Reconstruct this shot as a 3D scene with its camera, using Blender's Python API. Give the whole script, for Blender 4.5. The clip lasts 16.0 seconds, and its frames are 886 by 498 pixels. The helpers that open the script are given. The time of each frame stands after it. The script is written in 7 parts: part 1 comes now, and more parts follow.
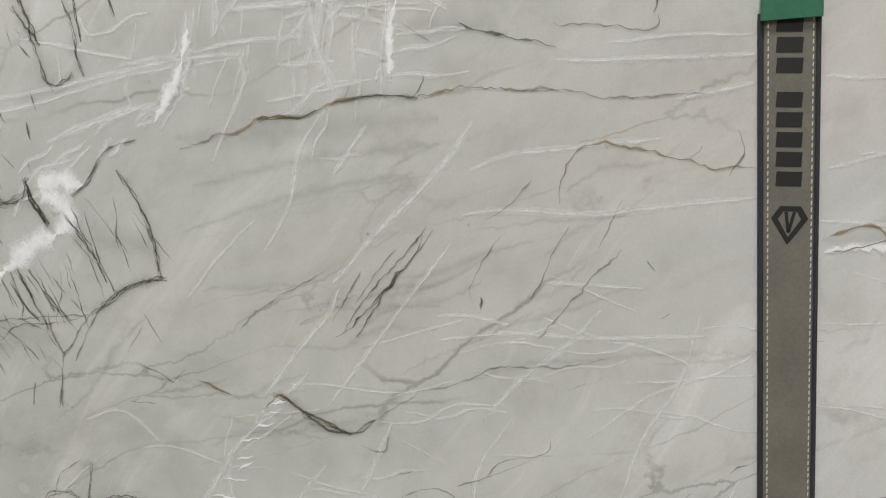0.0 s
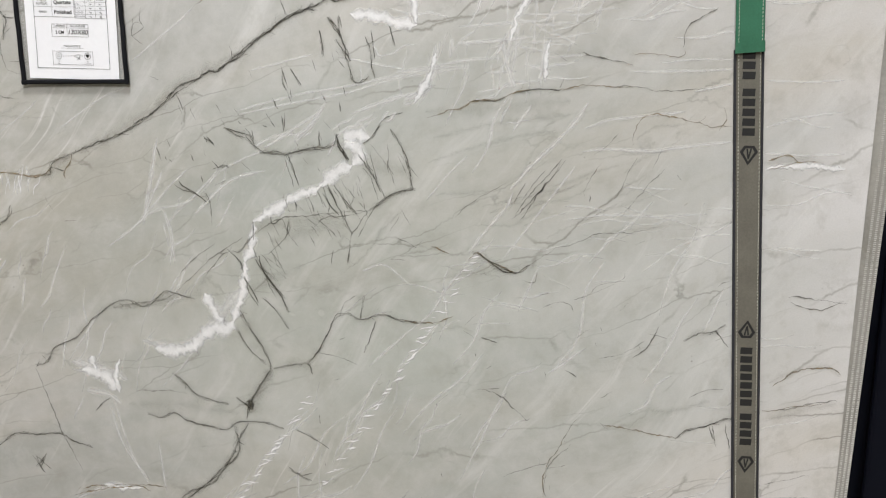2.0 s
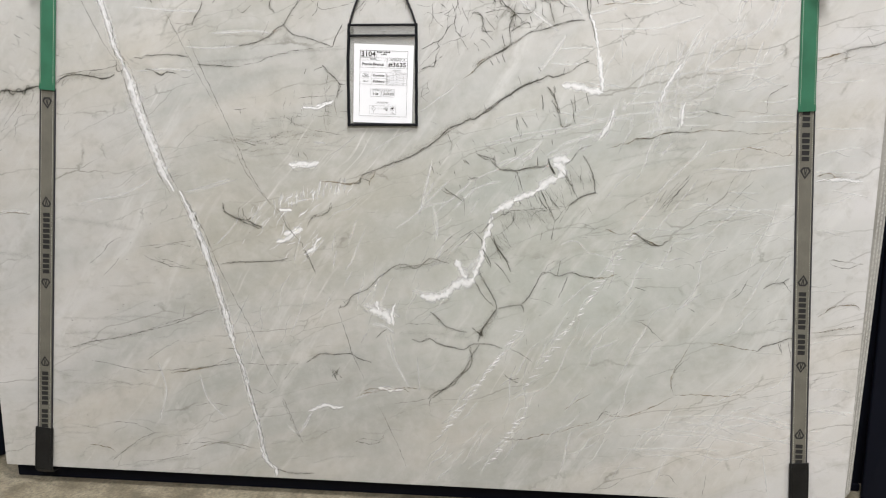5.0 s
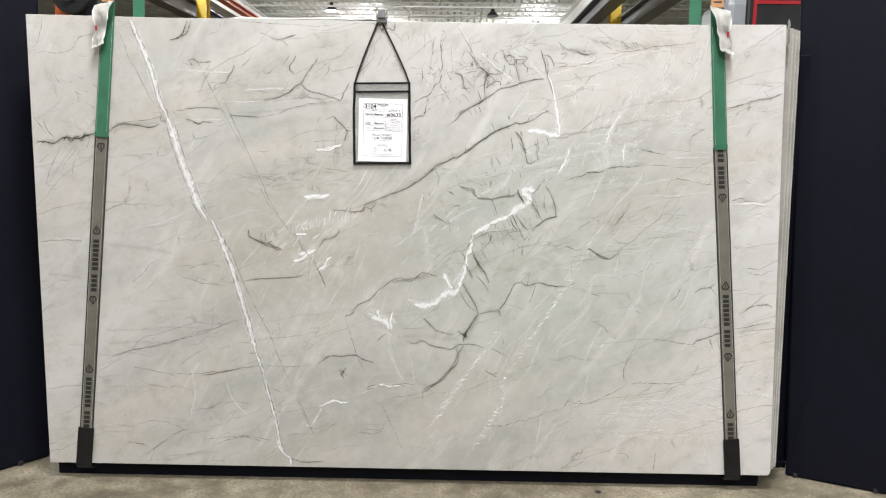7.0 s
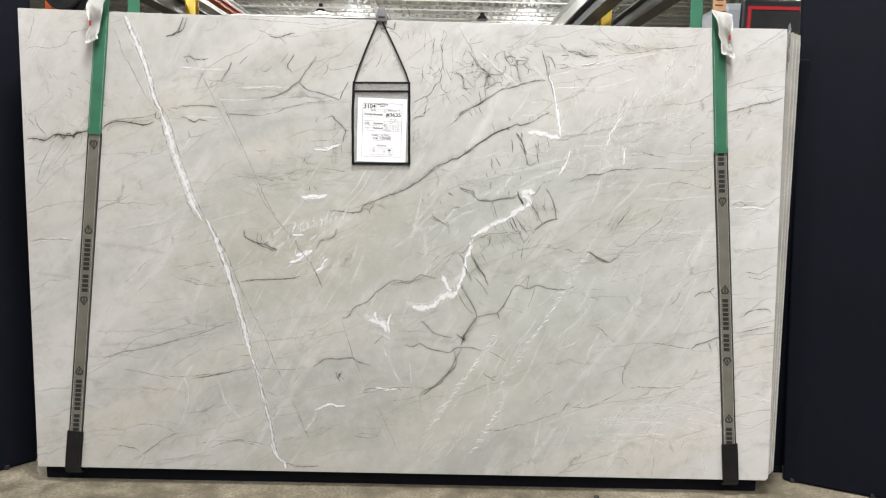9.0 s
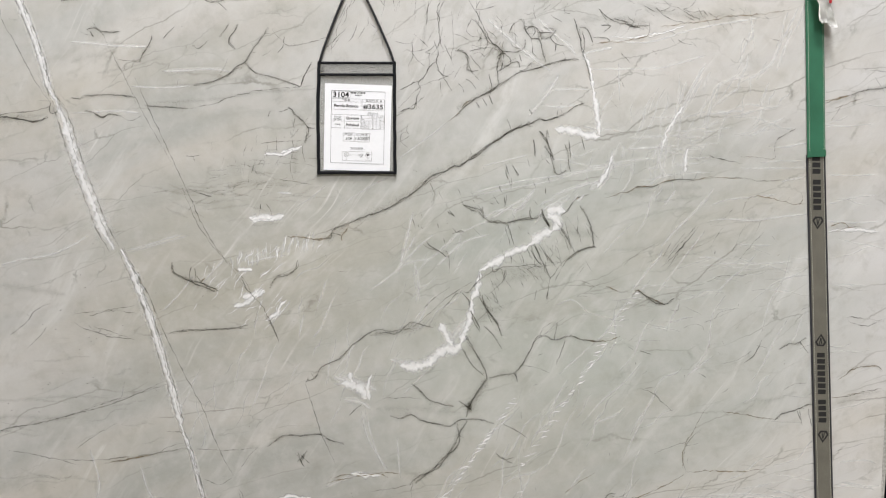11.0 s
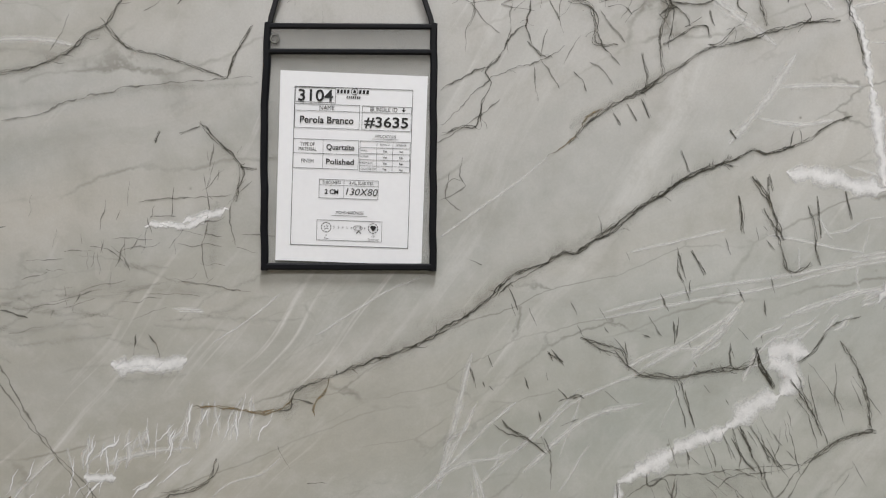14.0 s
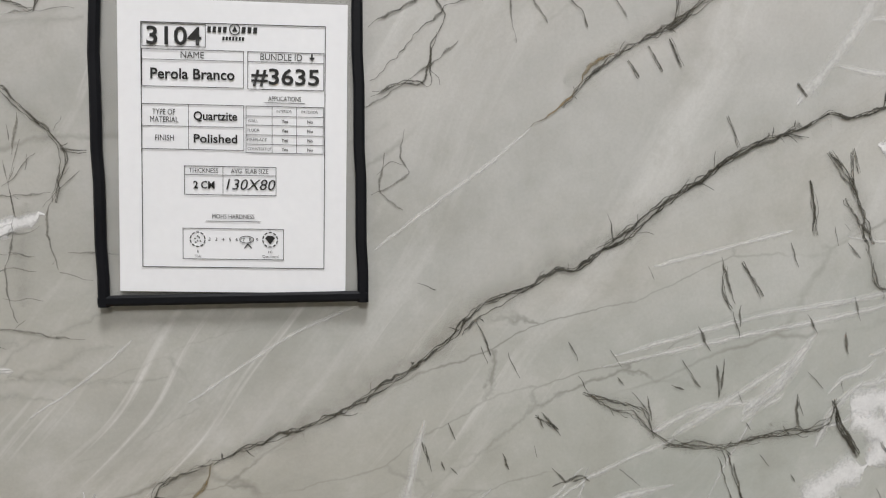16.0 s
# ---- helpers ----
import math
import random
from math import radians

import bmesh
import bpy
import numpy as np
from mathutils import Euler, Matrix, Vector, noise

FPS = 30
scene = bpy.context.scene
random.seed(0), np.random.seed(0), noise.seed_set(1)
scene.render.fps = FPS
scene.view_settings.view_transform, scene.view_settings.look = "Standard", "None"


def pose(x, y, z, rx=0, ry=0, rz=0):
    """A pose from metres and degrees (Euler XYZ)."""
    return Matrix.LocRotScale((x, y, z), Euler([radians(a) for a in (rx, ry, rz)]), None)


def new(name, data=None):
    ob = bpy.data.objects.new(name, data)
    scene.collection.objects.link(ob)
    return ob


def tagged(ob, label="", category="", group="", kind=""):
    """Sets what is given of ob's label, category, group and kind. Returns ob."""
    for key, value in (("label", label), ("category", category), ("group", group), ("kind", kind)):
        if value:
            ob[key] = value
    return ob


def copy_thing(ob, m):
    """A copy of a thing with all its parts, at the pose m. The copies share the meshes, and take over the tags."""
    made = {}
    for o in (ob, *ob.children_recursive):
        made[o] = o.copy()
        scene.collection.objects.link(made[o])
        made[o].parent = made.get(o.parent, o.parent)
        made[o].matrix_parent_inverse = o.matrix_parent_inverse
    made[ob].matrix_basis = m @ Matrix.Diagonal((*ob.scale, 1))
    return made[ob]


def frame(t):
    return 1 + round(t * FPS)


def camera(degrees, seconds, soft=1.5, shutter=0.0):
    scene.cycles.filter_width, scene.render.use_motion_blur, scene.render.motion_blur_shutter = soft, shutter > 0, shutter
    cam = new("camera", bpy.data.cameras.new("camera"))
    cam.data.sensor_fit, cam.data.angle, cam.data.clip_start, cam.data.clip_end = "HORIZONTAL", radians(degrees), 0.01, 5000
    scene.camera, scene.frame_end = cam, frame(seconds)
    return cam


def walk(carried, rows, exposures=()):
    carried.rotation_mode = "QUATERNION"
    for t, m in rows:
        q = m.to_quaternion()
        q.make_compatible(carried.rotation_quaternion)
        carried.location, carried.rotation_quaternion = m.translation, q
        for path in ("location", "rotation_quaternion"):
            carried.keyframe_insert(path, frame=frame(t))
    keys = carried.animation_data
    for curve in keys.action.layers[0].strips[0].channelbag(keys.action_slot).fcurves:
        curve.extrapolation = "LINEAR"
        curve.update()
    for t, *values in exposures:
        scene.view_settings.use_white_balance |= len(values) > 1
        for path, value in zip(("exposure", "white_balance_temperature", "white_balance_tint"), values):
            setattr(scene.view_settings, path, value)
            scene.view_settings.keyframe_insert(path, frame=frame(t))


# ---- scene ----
cam = camera(65.0, 16.0, soft=1.15)
# The stone slab leans back by LEAN degrees; its lower edge stands BASE above the floor. Its own frame: x along it, z up its face.
LEAN, BASE = 3.0, 0.075
SLAB = pose(0, 0, BASE, -LEAN, 0, 0)
# seconds, eye in the slab's frame, yaw, pitch, roll
ROWS = [
    (0, 1.101, -0.786, 1.350, 7.47, -9.70, 0.81),
    (0.5, 1.105, -0.978, 1.339, 7.39, -11.53, 0.88),
    (1, 1.043, -1.173, 1.330, 6.92, -11.55, 0.85),
    (1.5, 0.922, -1.372, 1.322, 5.36, -11.17, 0.88),
    (2, 0.844, -1.551, 1.327, 4.58, -10.81, 0.92),
    (2.5, 0.753, -1.753, 1.329, 3.99, -10.40, 0.96),
    (3, 0.632, -1.893, 1.355, 3.73, -10.72, 1.02),
    (3.5, 0.458, -2.028, 1.367, 3.51, -10.85, 1.12),
    (4, 0.356, -2.174, 1.382, 3.62, -10.90, 1.08),
    (4.5, 0.293, -2.366, 1.371, 3.43, -10.35, 1.10),
    (4.7, 0.273, -2.433, 1.381, 3.42, -10.12, 1.20),
    (6.8, 0.184, -3.036, 1.307, 0.89, -5.61, 0.85),
    (7, 0.192, -3.081, 1.293, 0.79, -5.17, 0.75),
    (7.5, 0.181, -3.159, 1.284, 0.51, -4.61, 0.81),
    (8, 0.174, -3.181, 1.278, 0.40, -4.42, 0.81),
    (8.2, 0.161, -3.177, 1.288, 0.19, -4.62, 0.87),
    (10.3, 0.131, -2.540, 1.287, -0.50, -4.97, 1.32),
    (10.5, 0.135, -2.445, 1.311, -0.54, -4.86, 1.06),
    (11, 0.136, -2.250, 1.330, -0.56, -4.60, 1.01),
    (11.5, 0.088, -1.994, 1.347, -0.44, -3.93, 1.13),
    (12, 0.079, -1.775, 1.360, -0.40, -3.52, 1.36),
    (12.5, 0.112, -1.548, 1.410, -0.44, -3.36, 1.45),
    (13, 0.112, -1.366, 1.423, -0.08, -3.06, 1.49),
    (13.5, 0.046, -1.155, 1.444, -0.06, -2.08, 1.46),
    (14, 0.012, -1.013, 1.449, -0.09, -1.70, 1.26),
    (14.5, 0.006, -0.886, 1.452, -0.51, -1.13, 1.03),
    (15, 0.013, -0.768, 1.455, -0.28, -0.69, 0.85),
    (15.5, 0.020, -0.685, 1.473, -1.34, -2.59, 0.67),
    (16, 0.043, -0.675, 1.480, -2.88, -3.60, 0.22),
]
EXPOSURES = [(0.0, -0.19), (1.0, -0.12), (2.0, -0.02), (3.5, 0.02), (4.7, 0.1), (8.0, 0.32), (10.5, 0.12), (11.5, -0.05), (12.5, -0.32), (14.5, -0.41), (16.0, -0.36)]
walk(cam, [(t, SLAB @ pose(x, y, z, 90 + pitch, 0, yaw) @ pose(0, 0, 0, 0, 0, roll)) for t, x, y, z, yaw, pitch, roll in ROWS], EXPOSURES)

# ---- world and lamps ----
world = bpy.data.worlds.new("warehouse_air")
world.use_nodes = True
world.node_tree.nodes["Background"].inputs[0].default_value = (0.8, 0.85, 0.9, 1)
world.node_tree.nodes["Background"].inputs[1].default_value = 0.05
scene.world = world


def lamp(x, y, z, watts, size=1.4):
    data = bpy.data.lights.new("high_bay", "AREA")
    data.shape, data.size, data.energy, data.color = "DISK", size, watts, (0.995, 0.99, 1.0)
    ob = new("high_bay_light", data)
    ob.matrix_world = pose(x, y, z)
    return ob


LAMP_Z = 6.7
FRONT = ((-6.5, -4.5), (0.2, -6.0), (6.5, -4.5), (0.4, -1.6))
BACK = ((-6.0, 9.0), (6.5, 9.0), (-4.0, 19.0), (4.0, 19.0), (-4.0, 31.0), (4.0, 31.0))
for (lx, ly), watts in zip(FRONT, (278, 390, 278, 398)):
    lamp(lx, ly, LAMP_Z, watts)
# fill lights added at the back to brighten the roof deck
for lx, ly in BACK:
    data = bpy.data.lights.new("ceiling_fill", "POINT")
    data.energy, data.shadow_soft_size, data.color = 570, 0.25, (1.0, 0.99, 0.99)
    new("ceiling_fill_light", data).matrix_world = pose(lx, ly, LAMP_Z - 0.35)

# ---- materials ----
def material(name, colour, rough=0.5, metal=0.0, coat=0.0):
    m = bpy.data.materials.new(name)
    m.use_nodes = True
    b = m.node_tree.nodes["Principled BSDF"]
    b.inputs["Base Color"].default_value = (*colour, 1)
    b.inputs["Roughness"].default_value, b.inputs["Metallic"].default_value = rough, metal
    b.inputs["Coat Weight"].default_value = coat
    return m


class Nodes:
    """Short names for building a node tree."""

    def __init__(self, m):
        self.tree, self.b = m.node_tree, m.node_tree.nodes["Principled BSDF"]

    def add(self, kind, ins=(), operation="", smooth=False, uv_map=""):
        n = self.tree.nodes.new("ShaderNode" + kind)
        if operation:
            n.operation = operation
        if smooth:
            n.interpolation_type = "SMOOTHSTEP"
        if uv_map:
            n.uv_map = uv_map
        for key, value in dict(ins).items():
            if isinstance(value, bpy.types.NodeSocket):
                self.tree.links.new(value, n.inputs[key])
            else:
                n.inputs[key].default_value = value
        return n

    def to(self, out, socket):
        self.tree.links.new(out, self.b.inputs[socket])

    def noise(self, vector, scale, detail=4.0, rough=0.55, distort=0.0):
        return self.add("TexNoise", {"Vector": vector, "Scale": scale, "Detail": detail, "Roughness": rough, "Distortion": distort}).outputs["Fac"]

    def ramp(self, fac, *stops):
        n = self.add("ValToRGB", {"Fac": fac})
        e = n.color_ramp.elements
        while len(e) < len(stops):
            e.new(0.5)
        for el, (at, c) in zip(e, stops):
            el.position, el.color = at, (*c, 1) if len(c) == 3 else c
        return n.outputs["Color"]

    def grey(self, fac, a, b, lo=0.0, hi=1.0):
        return self.add("MapRange", {"Value": fac, "From Min": a, "From Max": b, "To Min": lo, "To Max": hi}).outputs["Result"]

    def mix(self, fac, a, b, blend="MIX"):
        n = self.add("Mix")
        n.data_type, n.blend_type = "RGBA", blend
        for i, v in ((0, fac), (6, a), (7, b)):
            if isinstance(v, bpy.types.NodeSocket):
                self.tree.links.new(v, n.inputs[i])
            else:
                n.inputs[i].default_value = (*v, 1) if isinstance(v, tuple) else v
        return n.outputs[2]

    def math(self, op, a, b=0.0, c=0.0):
        return self.add("Math", {0: a, 1: b, 2: c}, operation=op).outputs[0]

    def bump(self, height, strength, distance):
        self.to(self.add("Bump", {"Height": height, "Strength": strength, "Distance": distance}).outputs["Normal"], "Normal")

    def coords(self):
        return self.add("TexCoord").outputs["Object"]


def worn(name, a, b, scale, rough=(0.4, 0.6), metal=0.0, bump=0.1, dist=0.002, fine=12.0):
    """A two-tone material with grain at two scales."""
    m = material(name, a, rough[0], metal)
    n = Nodes(m)
    p = n.coords()
    big, small = n.noise(p, scale, 5), n.noise(p, scale * fine, 4)
    f = n.grey(n.math("MULTIPLY_ADD", small, 0.45, n.math("MULTIPLY", big, 0.75)), 0.42, 0.8)
    n.to(n.mix(f, a, b), "Base Color")
    n.to(n.grey(big, 0.3, 0.7, *rough), "Roughness")
    n.bump(small, bump, dist)
    return m


def stone_material():
    """Polished pale quartzite: grey-green ground, warm and white drifts, fine slanting wisps and grain."""
    m = material("polished_quartzite", (0.55, 0.55, 0.5), 0.2)
    n = Nodes(m)
    p = n.coords()
    bend = n.add("TexNoise", {"Vector": p, "Scale": 1.1, "Detail": 3.0}).outputs["Color"]
    bent = n.add("VectorMath", {0: p, 1: n.add("VectorMath", {0: bend, "Scale": 0.28}, operation="SCALE").outputs[0]}, operation="ADD").outputs[0]
    turned = n.add("Mapping", {"Vector": bent, "Rotation": (0, radians(20), 0)}).outputs[0]
    slant = n.add("Mapping", {"Vector": turned, "Scale": (0.62, 1.0, 2.6)}).outputs[0]
    upright = n.add("Mapping", {"Vector": bent, "Rotation": (0, radians(56), 0)}).outputs[0]
    steep = n.add("Mapping", {"Vector": upright, "Scale": (0.6, 1.0, 6.0)}).outputs[0]
    drift = n.noise(slant, 1.6, 6, 0.58)
    ground = n.ramp(drift, (0.30, (0.39, 0.395, 0.366)), (0.45, (0.465, 0.465, 0.44)), (0.58, (0.535, 0.522, 0.492)), (0.72, (0.63, 0.62, 0.60)))
    # paler stone towards both ends and along the upper right, partly lightening from lamplight
    sep = n.add("SeparateXYZ", {"Vector": bent}).outputs
    ends = n.math("MAXIMUM", n.grey(sep[0], 0.75, 1.75), n.grey(sep[0], -0.6, -1.75, 0.0, 0.75))
    high = n.grey(n.math("MULTIPLY_ADD", sep[0], 0.35, sep[2]), 1.55, 2.6, 0.0, 0.8)
    pale = n.math("MULTIPLY", n.math("MAXIMUM", ends, high), n.grey(n.noise(slant, 2.3, 5), 0.25, 0.6, 0.35, 1.0))
    c = n.mix(pale, ground, (0.705, 0.69, 0.69))
    zone = n.add("Mapping", {"Vector": bent, "Location": (-0.82, 0.0, -1.34), "Scale": (1.0, 0.0, 1.25)}).outputs[0]
    reach = n.add("VectorMath", {0: zone}, operation="LENGTH").outputs["Value"]
    green = n.math("MULTIPLY", n.grey(reach, 1.0, 0.2), n.grey(n.noise(bent, 1.3, 4), 0.25, 0.6, 0.45, 0.85))
    c = n.mix(green, c, (0.470, 0.503, 0.465))
    warm = n.math("MULTIPLY", n.math("MULTIPLY", n.grey(n.noise(slant, 1.1, 4), 0.44, 0.64), 0.5), n.math("SUBTRACT", 1.0, green))
    c = n.mix(warm, c, (0.54, 0.50, 0.425))
    # olive-brown tone below the pouch, with some shade painted into the colour
    olive_shade = n.add("VectorMath", {0: n.add("Mapping", {"Vector": bent, "Location": (0.28, 0.0, -1.86), "Scale": (1.0, 0.0, 1.55)}).outputs[0]}, operation="LENGTH").outputs["Value"]
    c = n.mix(n.math("MULTIPLY", n.grey(olive_shade, 0.72, 0.12, 0.0, 0.65), n.grey(n.noise(slant, 1.7, 4), 0.3, 0.6, 0.5, 1.0)), c, (0.41, 0.395, 0.335))
    # thin pale and dark wisps
    thin = n.add("Mapping", {"Vector": upright, "Location": (3.0, 0.0, 1.0), "Scale": (0.9, 1.0, 26.0)}).outputs[0]
    hairs = n.math("MULTIPLY", n.grey(n.noise(thin, 2.2, 4, 0.6), 0.62, 0.74), n.grey(n.noise(slant, 2.4, 3), 0.46, 0.62))
    c = n.mix(n.math("MULTIPLY", hairs, 0.6), c, (0.80, 0.79, 0.775))
    wisp = n.noise(steep, 2.4, 8, 0.62)
    c = n.mix(n.grey(wisp, 0.56, 0.74, 0.0, 0.55), c, (0.74, 0.735, 0.72))
    smoke = n.noise(slant, 4.2, 8, 0.66, 0.4)
    c = n.mix(n.grey(smoke, 0.57, 0.80, 0.0, 0.42), c, (0.33, 0.315, 0.27))
    # mottling, hair cracks and pale hairs at hand scale
    mottle = n.noise(bent, 13, 7, 0.68)
    c = n.mix(n.grey(mottle, 0.50, 0.76, 0.0, 0.50), c, (0.66, 0.655, 0.64))
    c = n.mix(n.grey(mottle, 0.48, 0.26, 0.0, 0.42), c, (0.32, 0.31, 0.265))
    jolt = n.add("TexNoise", {"Vector": p, "Scale": 9.0, "Detail": 5.0, "Roughness": 0.65}).outputs["Color"]
    jolted = n.add("VectorMath", {0: slant, 1: n.add("VectorMath", {0: jolt, "Scale": 0.08}, operation="SCALE").outputs[0]}, operation="ADD").outputs[0]
    for size, seed, low, strength, shade in ((3.1, 0.0, 0.50, 0.60, (0.19, 0.18, 0.15)), (5.7, 4.0, 0.53, 0.50, (0.17, 0.165, 0.14))):
        moved = n.add("VectorMath", {0: jolted, 1: (seed, 0.0, seed * 0.7)}, operation="ADD").outputs[0]
        net = n.add("TexVoronoi", {"Vector": moved, "Scale": size})
        net.feature = "DISTANCE_TO_EDGE"
        line = n.grey(net.outputs["Distance"], 0.020, 0.003)
        where = n.grey(n.noise(moved, 2.6, 5, 0.6), low, low + 0.14)
        c = n.mix(n.math("MULTIPLY", n.math("MULTIPLY", line, where), strength), c, shade)
    # crystalline grain and sparse dark flecks
    grain = n.noise(p, 300, 4, 0.75)
    c = n.mix(n.grey(grain, 0.35, 0.7, 0.0, 0.20), c, (0.30, 0.30, 0.28))
    spots = n.add("TexVoronoi", {"Vector": p, "Scale": 34.0, "Randomness": 1.0}).outputs
    rare = n.math("GREATER_THAN", n.add("SeparateColor", {"Color": spots["Color"]}).outputs[0], 0.90)
    fleck = n.math("MULTIPLY", n.grey(spots["Distance"], 0.10, 0.02), n.math("MULTIPLY", rare, n.grey(n.noise(p, 2.2, 2), 0.5, 0.62)))
    c = n.mix(n.math("MULTIPLY", fleck, 0.75), c, (0.16, 0.15, 0.12))
    n.to(c, "Base Color")
    n.to(n.grey(n.noise(p, 3.0, 4), 0.3, 0.7, 0.16, 0.28), "Roughness")
    n.bump(n.noise(p, 60, 4), 0.02, 0.001)
    return m


def vein_material(name, a, b, opacity, sharp, ragged, gaps=0.3, rough=0.22):
    """Mineral filling of a vein: dense in its middle, broken and thinning out unevenly to its sides. UV: metres along, -1 to 1 across."""
    m = material(name, a, rough)
    n = Nodes(m)
    p = n.coords()
    uv = n.add("UVMap", uv_map="run").outputs[0]
    across = n.math("ABSOLUTE", n.add("SeparateXYZ", {"Vector": uv}).outputs[1])
    grit, slow = n.noise(p, 420, 6, 0.72), n.noise(p, 45, 6, 0.66)
    edge = n.math("ADD", across, n.math("MULTIPLY", n.math("SUBTRACT", n.math("MULTIPLY_ADD", slow, 0.7, n.math("MULTIPLY", grit, 0.8)), 0.75), ragged * 2.0))
    body = n.add("MapRange", {"Value": edge, "From Min": 1.0, "From Max": sharp, "To Min": 0.0, "To Max": 1.0}, smooth=True).outputs[0]
    rim = n.grey(across, 1.0, 0.8)
    alpha = n.math("MULTIPLY", n.math("MULTIPLY", n.math("MULTIPLY", body, rim), n.grey(slow, 0.30, 0.58, gaps, 1.0)), opacity)
    n.to(n.mix(n.grey(grit, 0.35, 0.65), a, b), "Base Color")
    n.to(alpha, "Alpha")
    return m


def concrete_material():
    """Old sealed concrete: brown-grey, blotched, scuffed and finely pitted."""
    m = material("stained_concrete", (0.2, 0.18, 0.14), 0.5)
    n = Nodes(m)
    p = n.coords()
    big, mid, fine = n.noise(p, 1.4, 7, 0.62, 0.6), n.noise(p, 9, 7, 0.66), n.noise(p, 70, 6, 0.7)
    c = n.ramp(n.math("MULTIPLY_ADD", mid, 0.6, n.math("MULTIPLY", big, 0.5)), (0.40, (0.080, 0.067, 0.045)), (0.52, (0.195, 0.166, 0.115)), (0.64, (0.345, 0.303, 0.220)), (0.78, (0.47, 0.425, 0.33)))
    c = n.mix(n.grey(fine, 0.42, 0.64, 0.0, 0.68), c, (0.085, 0.075, 0.055))
    scuff = n.noise(n.add("Mapping", {"Vector": p, "Rotation": (0, 0, radians(50)), "Scale": (1.0, 1.0, 1.0)}).outputs[0], 30, 3, 0.8, 2.0)
    c = n.mix(n.grey(scuff, 0.62, 0.72, 0.0, 0.35), c, (0.42, 0.39, 0.32))
    n.to(c, "Base Color")
    n.to(n.grey(mid, 0.3, 0.7, 0.38, 0.65), "Roughness")
    n.bump(fine, 0.35, 0.003)
    return m


STONE = stone_material()
VEIN = {
    "black": vein_material("black_vein", (0.030, 0.030, 0.028), (0.115, 0.108, 0.082), 0.98, 0.20, 0.95, 0.5),
    "dark": vein_material("dark_grey_vein", (0.055, 0.054, 0.049), (0.145, 0.135, 0.105), 0.94, 0.10, 0.95, 0.4),
    "grey": vein_material("grey_vein", (0.13, 0.126, 0.11), (0.235, 0.22, 0.18), 0.76, -0.05, 0.75, 0.3),
    "tan": vein_material("rusty_tan_vein", (0.30, 0.215, 0.10), (0.18, 0.14, 0.08), 0.88, 0.1, 0.75, 0.35),
    "smoke": vein_material("smoky_shade_vein", (0.25, 0.24, 0.195), (0.31, 0.295, 0.245), 0.34, -0.9, 0.55, 0.1),
    "white": vein_material("white_quartz_vein", (0.91, 0.91, 0.91), (0.83, 0.825, 0.83), 0.96, 0.12, 0.40, 0.75),
    "milk": vein_material("milky_vein", (0.90, 0.895, 0.885), (0.83, 0.825, 0.815), 0.92, -0.55, 0.42, 0.38),
}
CONCRETE = concrete_material()
PANEL = worn("dark_navy_panel", (0.0030, 0.0037, 0.0080), (0.0046, 0.0056, 0.0115), 1.5, (0.6, 0.75), 0.0, 0.05, 0.001)
PANEL.node_tree.nodes["Principled BSDF"].inputs["Specular IOR Level"].default_value = 0.14
GREEN = worn("green_webbing", (0.02, 0.115, 0.06), (0.035, 0.17, 0.095), 14, (0.6, 0.75), 0.0, 0.3, 0.0008, 20)
GREY_WEB = worn("grey_webbing", (0.115, 0.108, 0.088), (0.175, 0.165, 0.135), 16, (0.6, 0.8), 0.0, 0.3, 0.0008, 20)
WEB_EDGE = worn("charcoal_webbing_edge", (0.018, 0.019, 0.024), (0.03, 0.03, 0.036), 20, (0.6, 0.8))
SLEEVE = worn("black_rubber_sleeve", (0.006, 0.006, 0.006), (0.018, 0.018, 0.018), 12, (0.35, 0.55), 0.0, 0.2, 0.002)
SLEEVE.node_tree.nodes["Principled BSDF"].inputs["Specular IOR Level"].default_value = 0.25
THREAD = material("pale_thread", (0.55, 0.55, 0.48), 0.8)
INK = material("black_ink", (0.012, 0.012, 0.012), 0.7)
PAPER = worn("white_paper", (0.87, 0.875, 0.90), (0.82, 0.825, 0.85), 9, (0.5, 0.7), 0.0, 0.15, 0.001)
BINDING = worn("black_vinyl_binding", (0.0035, 0.004, 0.006), (0.007, 0.0075, 0.010), 30, (0.5, 0.65), 0.0, 0.2, 0.001)
BINDING.node_tree.nodes["Principled BSDF"].inputs["Specular IOR Level"].default_value = 0.2
CORD = worn("black_cord", (0.006, 0.006, 0.008), (0.012, 0.012, 0.015), 60, (0.7, 0.85))
METAL = material("plated_metal", (0.7, 0.7, 0.68), 0.25, 1.0)
CLIP = worn("grey_clip_plastic", (0.16, 0.16, 0.17), (0.22, 0.22, 0.23), 30, (0.35, 0.5))
LEATHER = worn("tan_leather", (0.40, 0.20, 0.09), (0.52, 0.29, 0.14), 25, (0.55, 0.7))
TAG = worn("creased_white_label", (0.66, 0.64, 0.60), (0.78, 0.77, 0.74), 18, (0.45, 0.6), 0.0, 0.3, 0.003)
STEEL_GREY = worn("grey_painted_steel", (0.085, 0.09, 0.10), (0.12, 0.125, 0.14), 3, (0.4, 0.55))
WHITE_STEEL = worn("white_painted_steel", (0.66, 0.67, 0.64), (0.75, 0.75, 0.72), 2, (0.45, 0.6))
DECK = worn("white_roof_deck", (0.62, 0.63, 0.58), (0.72, 0.72, 0.67), 0.6, (0.5, 0.65))
YELLOW = worn("yellow_paint", (0.62, 0.42, 0.02), (0.70, 0.50, 0.05), 4, (0.4, 0.55))
